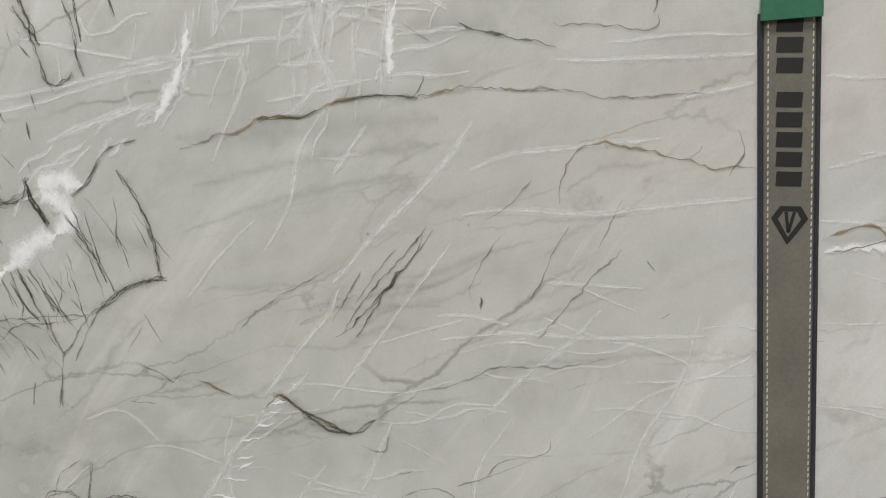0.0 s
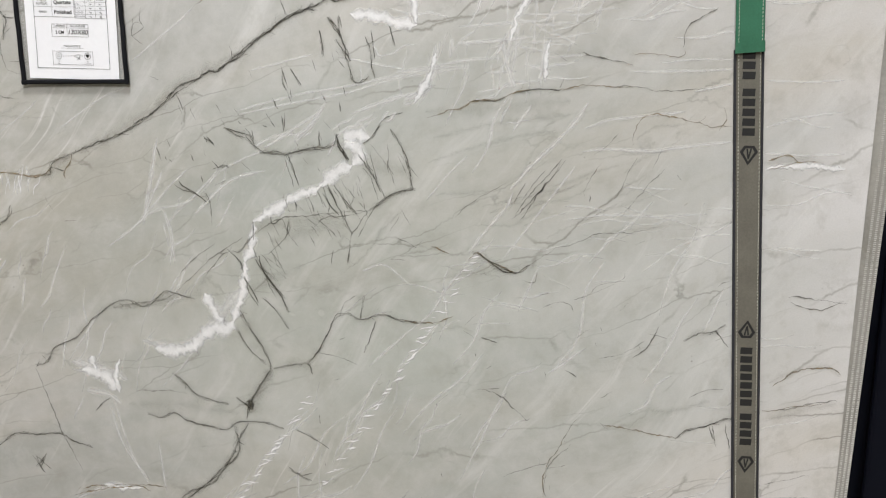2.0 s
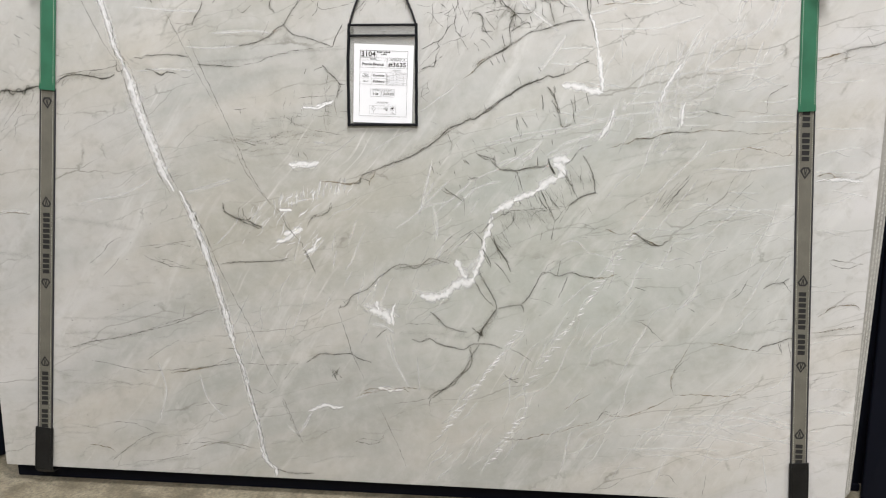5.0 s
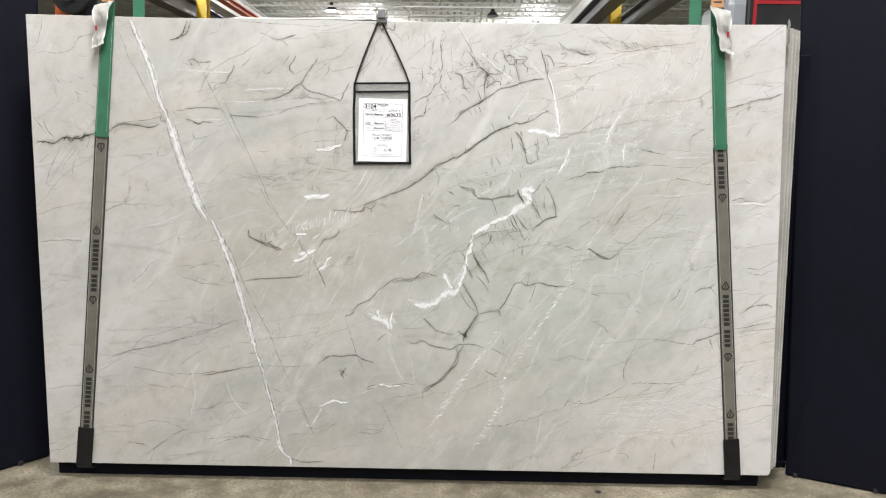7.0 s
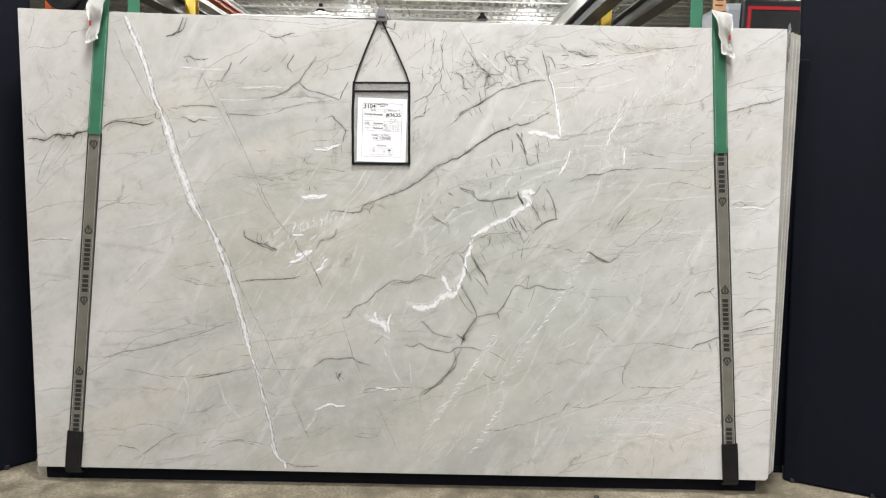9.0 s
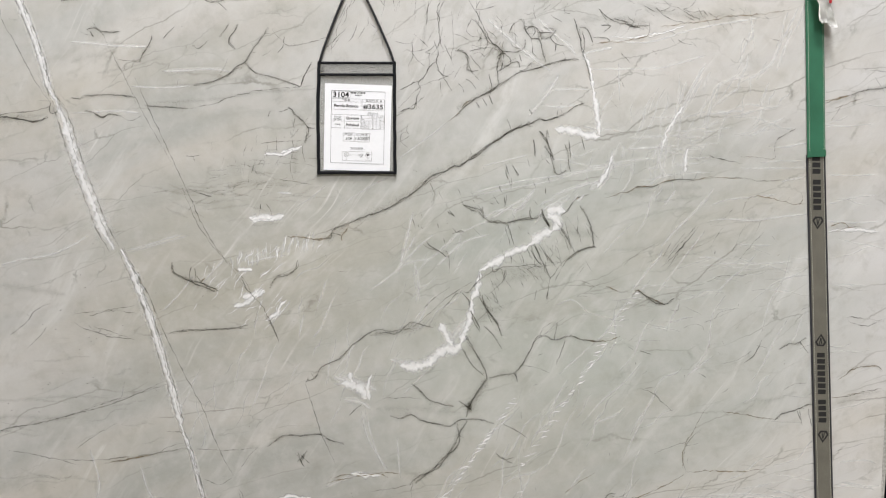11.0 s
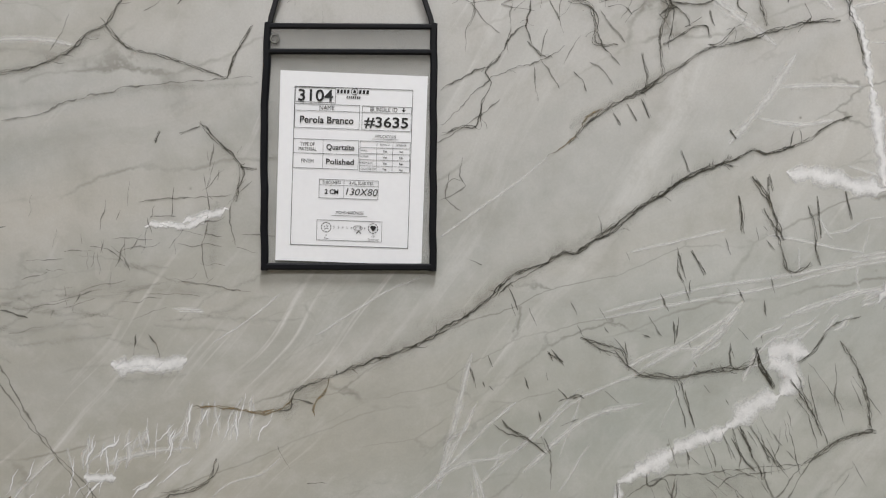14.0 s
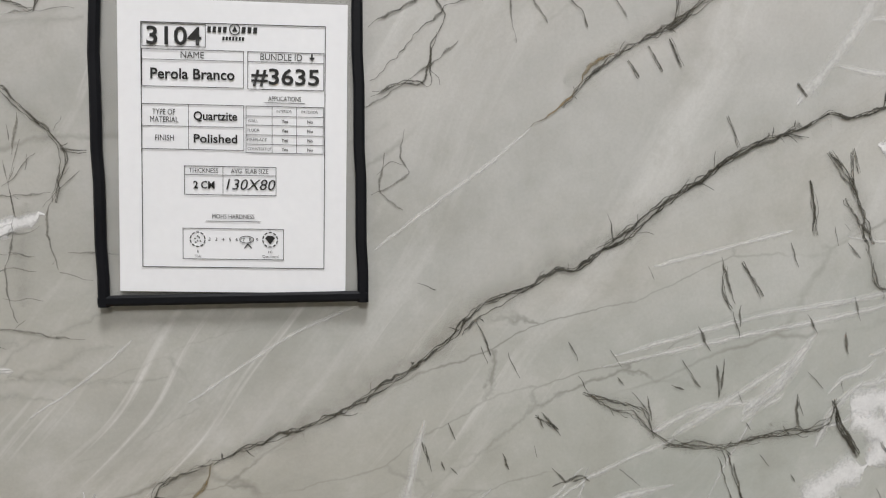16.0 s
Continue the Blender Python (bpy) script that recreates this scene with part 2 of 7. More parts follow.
ORANGE = worn("orange_paint", (0.55, 0.09, 0.02), (0.66, 0.14, 0.03), 5, (0.4, 0.55))
RED = material("red_trim", (0.42, 0.02, 0.03), 0.4)
CASING = worn("light_grey_casing", (0.30, 0.32, 0.35), (0.36, 0.38, 0.41), 4, (0.35, 0.5))
BLACK_PLASTIC = worn("black_plastic", (0.012, 0.012, 0.014), (0.025, 0.025, 0.028), 8, (0.35, 0.5))
WALL = worn("pale_warehouse_wall", (0.50, 0.50, 0.47), (0.58, 0.58, 0.55), 0.5, (0.6, 0.75))
EDGE = worn("sawn_quartzite_edge", (0.30, 0.29, 0.26), (0.46, 0.445, 0.41), 6, (0.5, 0.7), 0.0, 0.3, 0.002, 20)
GLASS_FIBRE = worn("white_backing_mesh", (0.62, 0.61, 0.57), (0.72, 0.71, 0.68), 30, (0.6, 0.8))


def clear_material():
    """Clear vinyl film, slightly grey."""
    m = material("clear_vinyl", (0.55, 0.55, 0.53), 0.12)
    n = Nodes(m)
    p = n.coords()
    n.to(n.grey(n.noise(p, 9, 4), 0.35, 0.7, 0.14, 0.24), "Alpha")
    n.bump(n.noise(p, 14, 3), 0.15, 0.004)
    return m


CLEAR = clear_material()
FILM = material("crumpled_clear_film", (0.8, 0.8, 0.8), 0.15)
FILM.node_tree.nodes["Principled BSDF"].inputs["Alpha"].default_value = 0.45
GLOW = bpy.data.materials.new("lamp_lens")
GLOW.use_nodes = True
GLOW.node_tree.nodes["Principled BSDF"].inputs["Emission Color"].default_value = (1, 0.98, 0.94, 1)
GLOW.node_tree.nodes["Principled BSDF"].inputs["Emission Strength"].default_value = 6.0


# ---- mesh helpers ----
def part(name, bm, mat, parent=None, label="", smooth=False):
    me = bpy.data.meshes.new(name)
    bm.to_mesh(me)
    bm.free()
    me.materials.append(mat)
    if smooth:
        me.shade_smooth()
    ob = new(name, me)
    if parent:
        ob.parent = parent
    return tagged(ob, label)


def thing(name, label, category, m=None, group="", kind=""):
    ob = new(name)
    ob.empty_display_size = 0.1
    if m:
        ob.matrix_world = m
    return tagged(ob, label, category, group, kind)


def box(bm, x0, x1, y0, y1, z0, z1, bevel=0.0):
    made = bmesh.ops.create_cube(bm, size=1.0)["verts"]
    for v in made:
        v.co = Vector(((x0 + x1) / 2 + v.co.x * (x1 - x0), (y0 + y1) / 2 + v.co.y * (y1 - y0), (z0 + z1) / 2 + v.co.z * (z1 - z0)))
    if bevel:
        edges = {e for v in made for e in v.link_edges}
        bmesh.ops.bevel(bm, geom=list(edges), offset=bevel, segments=2, affect="EDGES", profile=0.5)
    return bm


def boxed(*args, bevel=0.0):
    return box(bmesh.new(), *args, bevel=bevel)


def prism(corners, y0, y1, bevel=0.0):
    """A flat outline in x and z, thick from y0 (front) to y1."""
    bm = bmesh.new()
    front = [bm.verts.new((x, y0, z)) for x, z in corners]
    back = [bm.verts.new((x, y1, z)) for x, z in corners]
    bm.faces.new(front)
    bm.faces.new(back[::-1])
    k = len(corners)
    for i in range(k):
        bm.faces.new((front[i], back[i], back[(i + 1) % k], front[(i + 1) % k]))
    bmesh.ops.recalc_face_normals(bm, faces=bm.faces)
    if bevel:
        bmesh.ops.bevel(bm, geom=list(bm.edges), offset=bevel, segments=2, affect="EDGES", profile=0.5)
    return bm


def tube(bm, points, radius, sides=8):
    """A round bar along points."""
    rings = []
    pts = [Vector(p) for p in points]
    for i, p in enumerate(pts):
        way = (pts[min(i + 1, len(pts) - 1)] - pts[max(i - 1, 0)]).normalized()
        a = way.orthogonal().normalized() if abs(way.y) > 0.95 else way.cross(Vector((0, 1, 0))).normalized()
        b = way.cross(a)
        rings.append([bm.verts.new(p + radius * (math.cos(k * math.tau / sides) * a + math.sin(k * math.tau / sides) * b)) for k in range(sides)])
    for r, s in zip(rings, rings[1:]):
        for k in range(sides):
            bm.faces.new((r[k], r[(k + 1) % sides], s[(k + 1) % sides], s[k]))
    bm.faces.new(rings[0][::-1])
    bm.faces.new(rings[-1])
    return bm


def band(points, width, thick, side=None):
    """A flat band along points (x, y, z), width across it and thick deep."""
    bm = bmesh.new()
    pts = [Vector(p) for p in points]
    rings = []
    for i, p in enumerate(pts):
        way = (pts[min(i + 1, len(pts) - 1)] - pts[max(i - 1, 0)]).normalized()
        a = Vector(side or (1, 0, 0))
        a = (a - a.dot(way) * way).normalized()
        b = way.cross(a).normalized()
        w, h, c = width / 2, thick / 2, thick * 0.35
        rings.append([bm.verts.new(p + x * a + y * b) for x, y in ((-w, -h + c), (-w + c, -h), (w - c, -h), (w, -h + c), (w, h - c), (w - c, h), (-w + c, h), (-w, h - c))])
    for r, s in zip(rings, rings[1:]):
        for k in range(8):
            bm.faces.new((r[k], r[(k + 1) % 8], s[(k + 1) % 8], s[k]))
    bm.faces.new(rings[0][::-1])
    bm.faces.new(rings[-1])
    bmesh.ops.recalc_face_normals(bm, faces=bm.faces)
    return bm


def smooth_path(points, step):
    """Catmull-Rom through the points, resampled about every step."""
    pts = [Vector(p) for p in points]
    pts = [2 * pts[0] - pts[1]] + pts + [2 * pts[-1] - pts[-2]]
    out = []
    for a, b, c, d in zip(pts, pts[1:], pts[2:], pts[3:]):
        k = max(1, int((c - b).length / step))
        for i in range(k):
            t = i / k
            out.append(0.5 * (2 * b + (c - a) * t + (2 * a - 5 * b + 4 * c - d) * t * t + (3 * b - a - 3 * c + d) * t ** 3))
    return out + [pts[-2]]


# ---- building ----
X0, X1, Y0, Y1, TOP = -22.0, 22.0, -14.0, 46.0, 7.5
floor = tagged(part("floor", boxed(X0, X1, Y0, Y1, -0.2, 0.0), CONCRETE), "stained brown-grey concrete warehouse floor with worn patches", "floor", kind="structure")
for name, dims in (("wall_south", (X0 - 0.2, X1 + 0.2, Y0 - 0.2, Y0, 0, TOP)), ("wall_north", (X0 - 0.2, X1 + 0.2, Y1, Y1 + 0.2, 0, TOP)),
                   ("wall_west", (X0 - 0.2, X0, Y0, Y1, 0, TOP)), ("wall_east", (X1, X1 + 0.2, Y0, Y1, 0, TOP))):
    tagged(part(name, boxed(*dims), WALL), "plain pale painted warehouse wall", "wall", kind="structure")


def deck_mesh():
    """Trapezoid roof decking, its ribs running across the joists."""
    bm = bmesh.new()
    pitch, rows = 0.30, []
    for i in range(int((X1 - X0) / pitch)):
        x = X0 + i * pitch
        for dx, dz in ((0, 0), (0.16, 0), (0.19, 0.055), (0.27, 0.055)):
            rows.append((bm.verts.new((x + dx, Y0, TOP + dz)), bm.verts.new((x + dx, Y1, TOP + dz))))
    for (a, b), (c, d) in zip(rows, rows[1:]):
        bm.faces.new((a, b, d, c))
    box(bm, X0 - 0.2, X1 + 0.2, Y0 - 0.2, Y1 + 0.2, TOP + 0.08, TOP + 0.2)
    return bm


tagged(part("ceiling", deck_mesh(), DECK), "white corrugated steel roof deck of a warehouse", "ceiling", kind="structure")


def joist_mesh(x0, x1):
    """An open-web roof joist along x: two chords and zigzag bars."""
    bm = bmesh.new()
    for z0, z1 in ((-0.05, 0.0), (-0.55, -0.50)):
        box(bm, x0, x1, -0.05, 0.05, z0, z1)
    n = int((x1 - x0) / 0.6)
    for i in range(n):
        x = x0 + (x1 - x0) * i / n
        w = (x1 - x0) / n
        tube(bm, [(x, 0, -0.5), (x + w / 2, 0, -0.05)], 0.014, 5)
        tube(bm, [(x + w / 2, 0, -0.05), (x + w, 0, -0.5)], 0.014, 5)
    return bm


joist = tagged(part("roof_joist", joist_mesh(-14.0, 14.0), WHITE_STEEL), "white open-web steel roof joist under the deck", "joist", "roof joists", "structure")
joist.matrix_world = pose(0, 8.0, TOP)
for i in range(1, 21):
    copy_thing(joist, pose(0, 8.0 + 1.7 * i, TOP))


def i_beam(name, mat, x, z, y0, y1, w, h, label, group):
    bm = bmesh.new()
    for dims in ((x - w / 2, x + w / 2, z - h, z - h + 0.03), (x - w / 2, x + w / 2, z - 0.03, z), (x - 0.015, x + 0.015, z - h + 0.03, z - 0.03)):
        box(bm, dims[0], dims[1], y0, y1, dims[2], dims[3])
    return tagged(part(name, bm, mat), label, "beam", group, "structure")


for gx in (-7.9, 4.75):
    i_beam("roof_girder", WHITE_STEEL, gx, TOP - 0.56, Y0, Y1, 0.35, 0.75, "white painted steel roof girder", "roof girders")
for gx in (3.15, 4.15, -5.55):
    i_beam("crane_runway", STEEL_GREY, gx, 4.62, Y0, Y1, 0.30, 0.36, "dark grey steel crane runway beam", "crane runways")
i_beam("orange_rail", ORANGE, -4.55, 4.58, Y0, Y1, 0.16, 0.14, "orange painted steel conductor rail", "conductor rails")


def column(x, y, z, mat, label):
    bm = bmesh.new()
    for dims in ((x - 0.11, x + 0.11, y - 0.11, y - 0.095), (x - 0.11, x + 0.11, y + 0.095, y + 0.11), (x - 0.008, x + 0.008, y - 0.095, y + 0.095)):
        box(bm, *dims, 0.0, z)
    box(bm, x - 0.2, x + 0.2, y - 0.2, y + 0.2, 0, 0.03)
    return tagged(part("steel_column", bm, mat), label, "column", "runway columns", "structure")


for cx, cy in ((3.62, 12.6), (-5.3, 12.6)):
    column(cx, cy, TOP - 0.6, YELLOW, "yellow painted steel column of the crane runway")
for cx, cy in [(x, y) for x in (3.15, 4.15, -5.55, -4.55) for y in (-13.0, 45.0)]:
    column(cx, cy, 4.3, STEEL_GREY, "grey steel column under a runway beam")


def high_bay(x, y, z, lit):
    """A round industrial pendant: housing with fins, bell reflector, lens and hook."""
    ob = thing("high_bay_lamp", "round black high-bay pendant lamp, " + ("lit" if lit else "switched off"), "lamp", pose(x, y, z), "high-bay lamps")
    bm = bmesh.new()
    bmesh.ops.create_cone(bm, cap_ends=True, segments=20, radius1=0.24, radius2=0.11, depth=0.16, matrix=pose(0, 0, 0.10))
    part("reflector", bm, BLACK_PLASTIC, ob)
    bm = bmesh.new()
    bmesh.ops.create_cone(bm, cap_ends=True, segments=16, radius1=0.09, radius2=0.07, depth=0.16, matrix=pose(0, 0, 0.26))
    part("housing", bm, BLACK_PLASTIC, ob)
    bm = bmesh.new()
    bmesh.ops.create_cone(bm, cap_ends=True, segments=20, radius1=0.225, radius2=0.225, depth=0.012, matrix=pose(0, 0, 0.012))
    part("lens", bm, GLOW if lit else CASING, ob)
    part("suspension", tube(bmesh.new(), [(0, 0, 0.33), (0, 0, TOP - z)], 0.008, 6), METAL, ob)
    return ob


high_bay(-4.75, 25.6, 6.9, True)
high_bay(1.65, 25.6, 6.75, False)
# lamp bodies added at the unseen front lights and the ceiling fill lights
for lx, ly in FRONT + BACK:
    high_bay(lx, ly, LAMP_Z + 0.03, True)



# ---- dark wing panels beside the slab ----
def wing(name, low_in, low_out, top_in, top_out, label):
    """A thick board between four corners, with a rounded rim, a foot strip and two glides."""
    ob = thing(name, label, "panel")
    a, b, c, d = (Vector(v) for v in (low_in, low_out, top_out, top_in))
    out = (b - a).cross(d - a).normalized()
    if out.y > 0:
        out = -out
    bm = bmesh.new()
    front = [bm.verts.new(v) for v in (a, b, c, d)]
    back = [bm.verts.new(v - out * 0.05) for v in (a, b, c, d)]
    bm.faces.new(front)
    bm.faces.new(back[::-1])
    for i in range(4):
        bm.faces.new((front[i], back[i], back[(i + 1) % 4], front[(i + 1) % 4]))
    bmesh.ops.recalc_face_normals(bm, faces=bm.faces)
    bmesh.ops.bevel(bm, geom=list(bm.edges), offset=0.012, segments=3, affect="EDGES", profile=0.5)
    part("board", bm, PANEL, ob)
    for k in (0.12, 0.88):
        p = a.lerp(b, k) - out * 0.025
        part("glide", boxed(p.x - 0.03, p.x + 0.03, p.y - 0.02, p.y + 0.02, 0.0, p.z + 0.02, bevel=0.004), BLACK_PLASTIC, ob)
    return ob


wing("dark_panel", (1.80, 0.155, 0.004), (2.19, -0.03, 0.004), (1.735, 0.36, 3.2), (2.24, -0.03, 3.2), "dark navy freestanding panel angled beside the slab")
wing("dark_panel", (-1.775, 0.21, 0.004), (-2.55, -0.62, 0.004), (-1.76, 0.42, 3.2), (-2.6, -0.55, 3.2), "dark navy freestanding panel angled beside the slab")

# dark plate added to keep the gap between slabs and right wing black
gap_backing = thing("gap_plate", "dark plate added behind the slabs to blacken the gap beside the panel", "rack plate")
part("plate", boxed(1.52, 1.86, 0.25, 0.28, 0.03, 1.97, bevel=0.006), PANEL, gap_backing)
part("foot", boxed(1.55, 1.84, 0.24, 0.30, 0.0, 0.032, bevel=0.004), PANEL, gap_backing)

# ---- the stone slabs ----
CORNERS = [(-1.651, 0.0), (1.640, 0.0), (1.651, 0.012), (1.612, 2.002), (1.09, 1.997), (0.22, 1.998), (-0.56, 2.004), (-1.05, 2.006), (-1.682, 2.016)]
slab = thing("stone_slab", "polished pale grey-green quartzite slab with white and dark veins, leaning upright", "stone slab", SLAB)
part("slab_body", prism(CORNERS, 0.0, 0.02, 0.0012), STONE, slab)
for i, (dx, dt) in enumerate(((-0.008, 0.004), (0.028, 0.055), (0.049, 0.082), (0.070, 0.108))):
    y = 0.027 + 0.0235 * i
    more = thing("stone_slab", "pale quartzite slab with sawn edges, stacked behind the front slab", "stone slab", SLAB, "slabs of the bundle")
    part("slab_body", prism([(-1.645, 0.0), (1.648 + dx, 0.0), (1.652 + dx, 0.01), (1.612 + dt, 1.999), (-1.675, 2.008)], y, y + 0.02, 0.001), EDGE, more)
    bm = bmesh.new()
    rng = random.Random(40 + i)
    for k in range(430):
        z = 0.02 + 1.955 * k / 430
        x = 1.648 + dx + (dt - dx - 0.036) * z / 2.0
        e = rng.uniform(0.001, 0.006) + (0.012 if i == 3 else 0.004) * max(0.0, noise.noise(Vector((z * 9, i, 0))) + 0.3)
        box(bm, x - 0.004, x + 0.0012, y - 0.001, y + 0.0204, z, z + rng.uniform(0.0012, 0.0024))
        box(bm, x - 0.004, x + e, y + 0.0205, y + 0.0215, z, z + rng.uniform(0.0010, 0.0020))
    part("backing_mesh", bm, GLASS_FIBRE, more, "frayed white fibreglass backing mesh")
# support beam; its length and black also stand in for shade under the slabs
rest = thing("slab_support", "black steel support beam on the floor, its black filling the shaded gap under the slabs", "support")
part("beam", boxed(-1.64, 1.62, 0.045, 0.115, 0.0, BASE - 0.006, bevel=0.004), PANEL, rest)


# ---- veins of the front slab ----
LAYER = {"smoke": 0, "milk": 1, "white": 2, "grey": 3, "tan": 4, "dark": 5, "black": 6}
WANDER = {"smoke": 0.004, "milk": 0.0014, "white": 0.005, "grey": 0.0026, "tan": 0.0032, "dark": 0.0034, "black": 0.0034}
count, short_runs = [0], {k: [] for k in LAYER}


def knots(rng, length, step):
    """Random heights, one every step along a run."""
    return [rng.uniform(-1, 1) for _ in range(int(length / step) + 3)]


def between(heights, run, step):
    """The height at run, in straight lines from knot to knot."""
    k = min(int(run / step), len(heights) - 2)
    t = run / step - k
    return heights[k] * (1 - t) + heights[k + 1] * t


def ribbon(kind, width, points, seed, taper=0.35):
    """A tapering run of mineral just proud of the polished face, angular and uneven where it is a crack: vertices and faces, with metres along and -1 to 1 across."""
    crack = LAYER[kind] > 2
    path = smooth_path([(x, 0, z) for x, z in points], 0.0022 if width < 12 else 0.005)
    n = len(path)
    total = sum((b - a).length for a, b in zip(path, path[1:]))
    rng = random.Random(seed * 31 + int(1000 * abs(points[0][0])))
    coarse, fine, beads = knots(rng, total, 0.017), knots(rng, total, 0.0055), knots(rng, total, 0.011)
    wander = WANDER[kind] * min(1.0, 0.25 + 6.0 * total)
    y = -0.0003 - 0.00012 * LAYER[kind] - 0.000012 * (seed % 9)
    verts, faces, uvs, run = [], [], [], 0.0
    for i, p in enumerate(path):
        way = path[min(i + 1, n - 1)] - path[max(i - 1, 0)]
        way = way.normalized() if way.length > 1e-9 else Vector((1, 0, 0))
        across = Vector((-way.z, 0, way.x))
        if i:
            run += (p - path[i - 1]).length
        q = Vector((p.x * 22, seed * 3.7, p.z * 22))
        s = i / (n - 1)
        w = width * 0.0005 * min(1.0, 0.25 + min(s, 1 - s) / (taper * 0.5))
        if crack:
            off = wander * (0.75 * between(coarse, run, 0.017) + 0.50 * between(fine, run, 0.0055))
            w *= 0.42 + 0.95 * max(0.0, 0.35 + between(beads, run, 0.011)) + 0.30 * noise.noise(q * 6)
        else:
            off = wander * (0.55 * noise.noise(q) + 0.75 * noise.noise(q * 3.1) + 0.6 * noise.noise(q * 8.3))
            w *= 1.0 + (0.75 if kind == "white" else 0.5) * noise.noise(q * 1.7 + Vector((9, 0, 0))) + (0.6 if kind == "white" else 0.3) * noise.noise(q * 5 + Vector((5, 0, 0)))
        w = max(w, 0.00042) * (0.92 if crack else 1.6)
        for side in (-1, 0, 1):
            at = p + across * (off + side * w)
            verts.append((min(max(at.x, -1.645 - 0.0155 * at.z), 1.644 - 0.0195 * at.z), y, min(max(at.z, 0.002), 1.993)))
            uvs.append((run, side))
        if i:
            a = 3 * i
            faces += [(a - 3, a - 2, a + 1, a), (a - 2, a - 1, a + 2, a + 1)]
    return verts, faces, uvs


def ribbon_object(name, kind, runs, label="", stuff=False):
    verts, faces, uvs = [], [], []
    for v, f, u in runs:
        k = len(verts)
        verts += v
        uvs += u
        faces += [tuple(i + k for i in face) for face in f]
    me = bpy.data.meshes.new(name)
    me.from_pydata(verts, [], faces)
    layer = me.uv_layers.new(name="run")
    loops = np.empty(len(me.loops), dtype=np.int32)
    me.loops.foreach_get("vertex_index", loops)
    layer.data.foreach_set("uv", np.array(uvs, dtype=np.float32)[loops].ravel())
    me.materials.append(VEIN[kind])
    ob = new(name, me)
    ob.parent = slab
    if stuff:
        tagged(ob, label, kind="stuff")
    else:
        tagged(ob, label)
    return ob


VEIN_LABEL = {"smoke": "soft smoky brown shading", "milk": "faint milky line", "white": "bright white quartz vein", "grey": "fine grey vein", "tan": "rusty tan vein",
              "dark": "dark grey crack-like vein", "black": "black crack-like vein"}


def shifted(points, d):
    """The points moved sideways by d."""
    out = []
    for i, (x, z) in enumerate(points):
        (x0, z0), (x1, z1) = points[max(i - 1, 0)], points[min(i + 1, len(points) - 1)]
        k = d / max(math.hypot(x1 - x0, z1 - z0), 1e-6)
        out.append((x - (z1 - z0) * k, z + (x1 - x0) * k))
    return out


def vein(kind, width, twigs, *points):
    """A vein through the points; width in millimetres; twigs: how thickly short side cracks leave it. A cased vein is white between two grey rims."""
    count[0] += 1
    seed = count[0]
    rng = random.Random(seed)
    if kind == "cased":
        d = width * 0.00042
        vein("milk", width * 1.5, 0, *points)
        vein("white", min(width * 0.55, 15.0), 0, *points)
        vein("dark", 3.2, 0, *shifted(points, d))
        vein("grey", 5.0, 0, *shifted(points, -d))
        vein("dark", 2.5, 0, *shifted(points, d * 0.3))
        return
    if kind in ("black", "dark") and width >= 3.5:
        # two strands that part and meet, in a faint shade
        runs = [ribbon(kind, width * 0.60, points, seed), ribbon(kind, width * 0.32, shifted(points, rng.choice((-1, 1)) * 0.0016), seed + 17), ribbon("grey", width * 0.45, points, seed + 29)]
        if len(points) > 3:
            vein("smoke", min(width * 5, 24), 0, *points)
    else:
        runs = [ribbon(kind, width * (1.12 if LAYER[kind] > 2 else 1.55 if kind == "white" else 1.0), points, seed)]
    length = sum(math.dist(a, b) for a, b in zip(points, points[1:]))
    for _ in range(int(length * 8 * twigs * rng.uniform(0.6, 1.2))):
        i = rng.randrange(len(points) - 1)
        t = rng.random()
        (xa, za), (xb, zb) = points[i], points[i + 1]
        x, z, a = xa + (xb - xa) * t, za + (zb - za) * t, math.atan2(zb - za, xb - xa)
        a += rng.choice((-1, 1)) * rng.uniform(0.4, 1.3)
        far = 0.003 + 0.016 * rng.random() ** 2
        bend = rng.uniform(-0.6, 0.6)
        tip = (x + far * math.cos(a), z + far * math.sin(a))
        runs.append(ribbon(kind if kind != "black" else "dark", rng.uniform(0.22, 0.42) * width, [(x, z), tip, (tip[0] + 0.5 * far * math.cos(a + bend), tip[1] + 0.5 * far * math.sin(a + bend))], seed + 1, 1.2))
    if length > 0.16:
        ribbon_object("vein", kind, runs, VEIN_LABEL[kind])
    else:
        short_runs[kind] += runs


def strokes(kind, width, n, x0, z0, x1, z1, spread, angle, length, seed):
    """Short loose strokes, scattered along a line, all about one way."""
    rng = random.Random(seed)
    for i in range(n):
        t = (i + rng.random()) / n
        x, z = x0 + (x1 - x0) * t + rng.gauss(0, spread), z0 + (z1 - z0) * t + rng.gauss(0, spread)
        a, l = radians(angle + rng.gauss(0, 14)), length * rng.uniform(0.4, 1.3)
        dx, dz, b = l / 2 * math.cos(a), l / 2 * math.sin(a), rng.uniform(-0.06, 0.06) * l
        if abs(x) < 1.58 and 0.05 < z < 1.96:
            short_runs[kind].append(ribbon(kind, width * rng.uniform(0.6, 1.3), [(x - dx, z - dz), (x - dx * 0.3 + b, z - dz * 0.3 - b), (x + dx * 0.4 - b * 0.7, z + dz * 0.4 + b * 0.7), (x + dx, z + dz)], seed + i, 1.0))


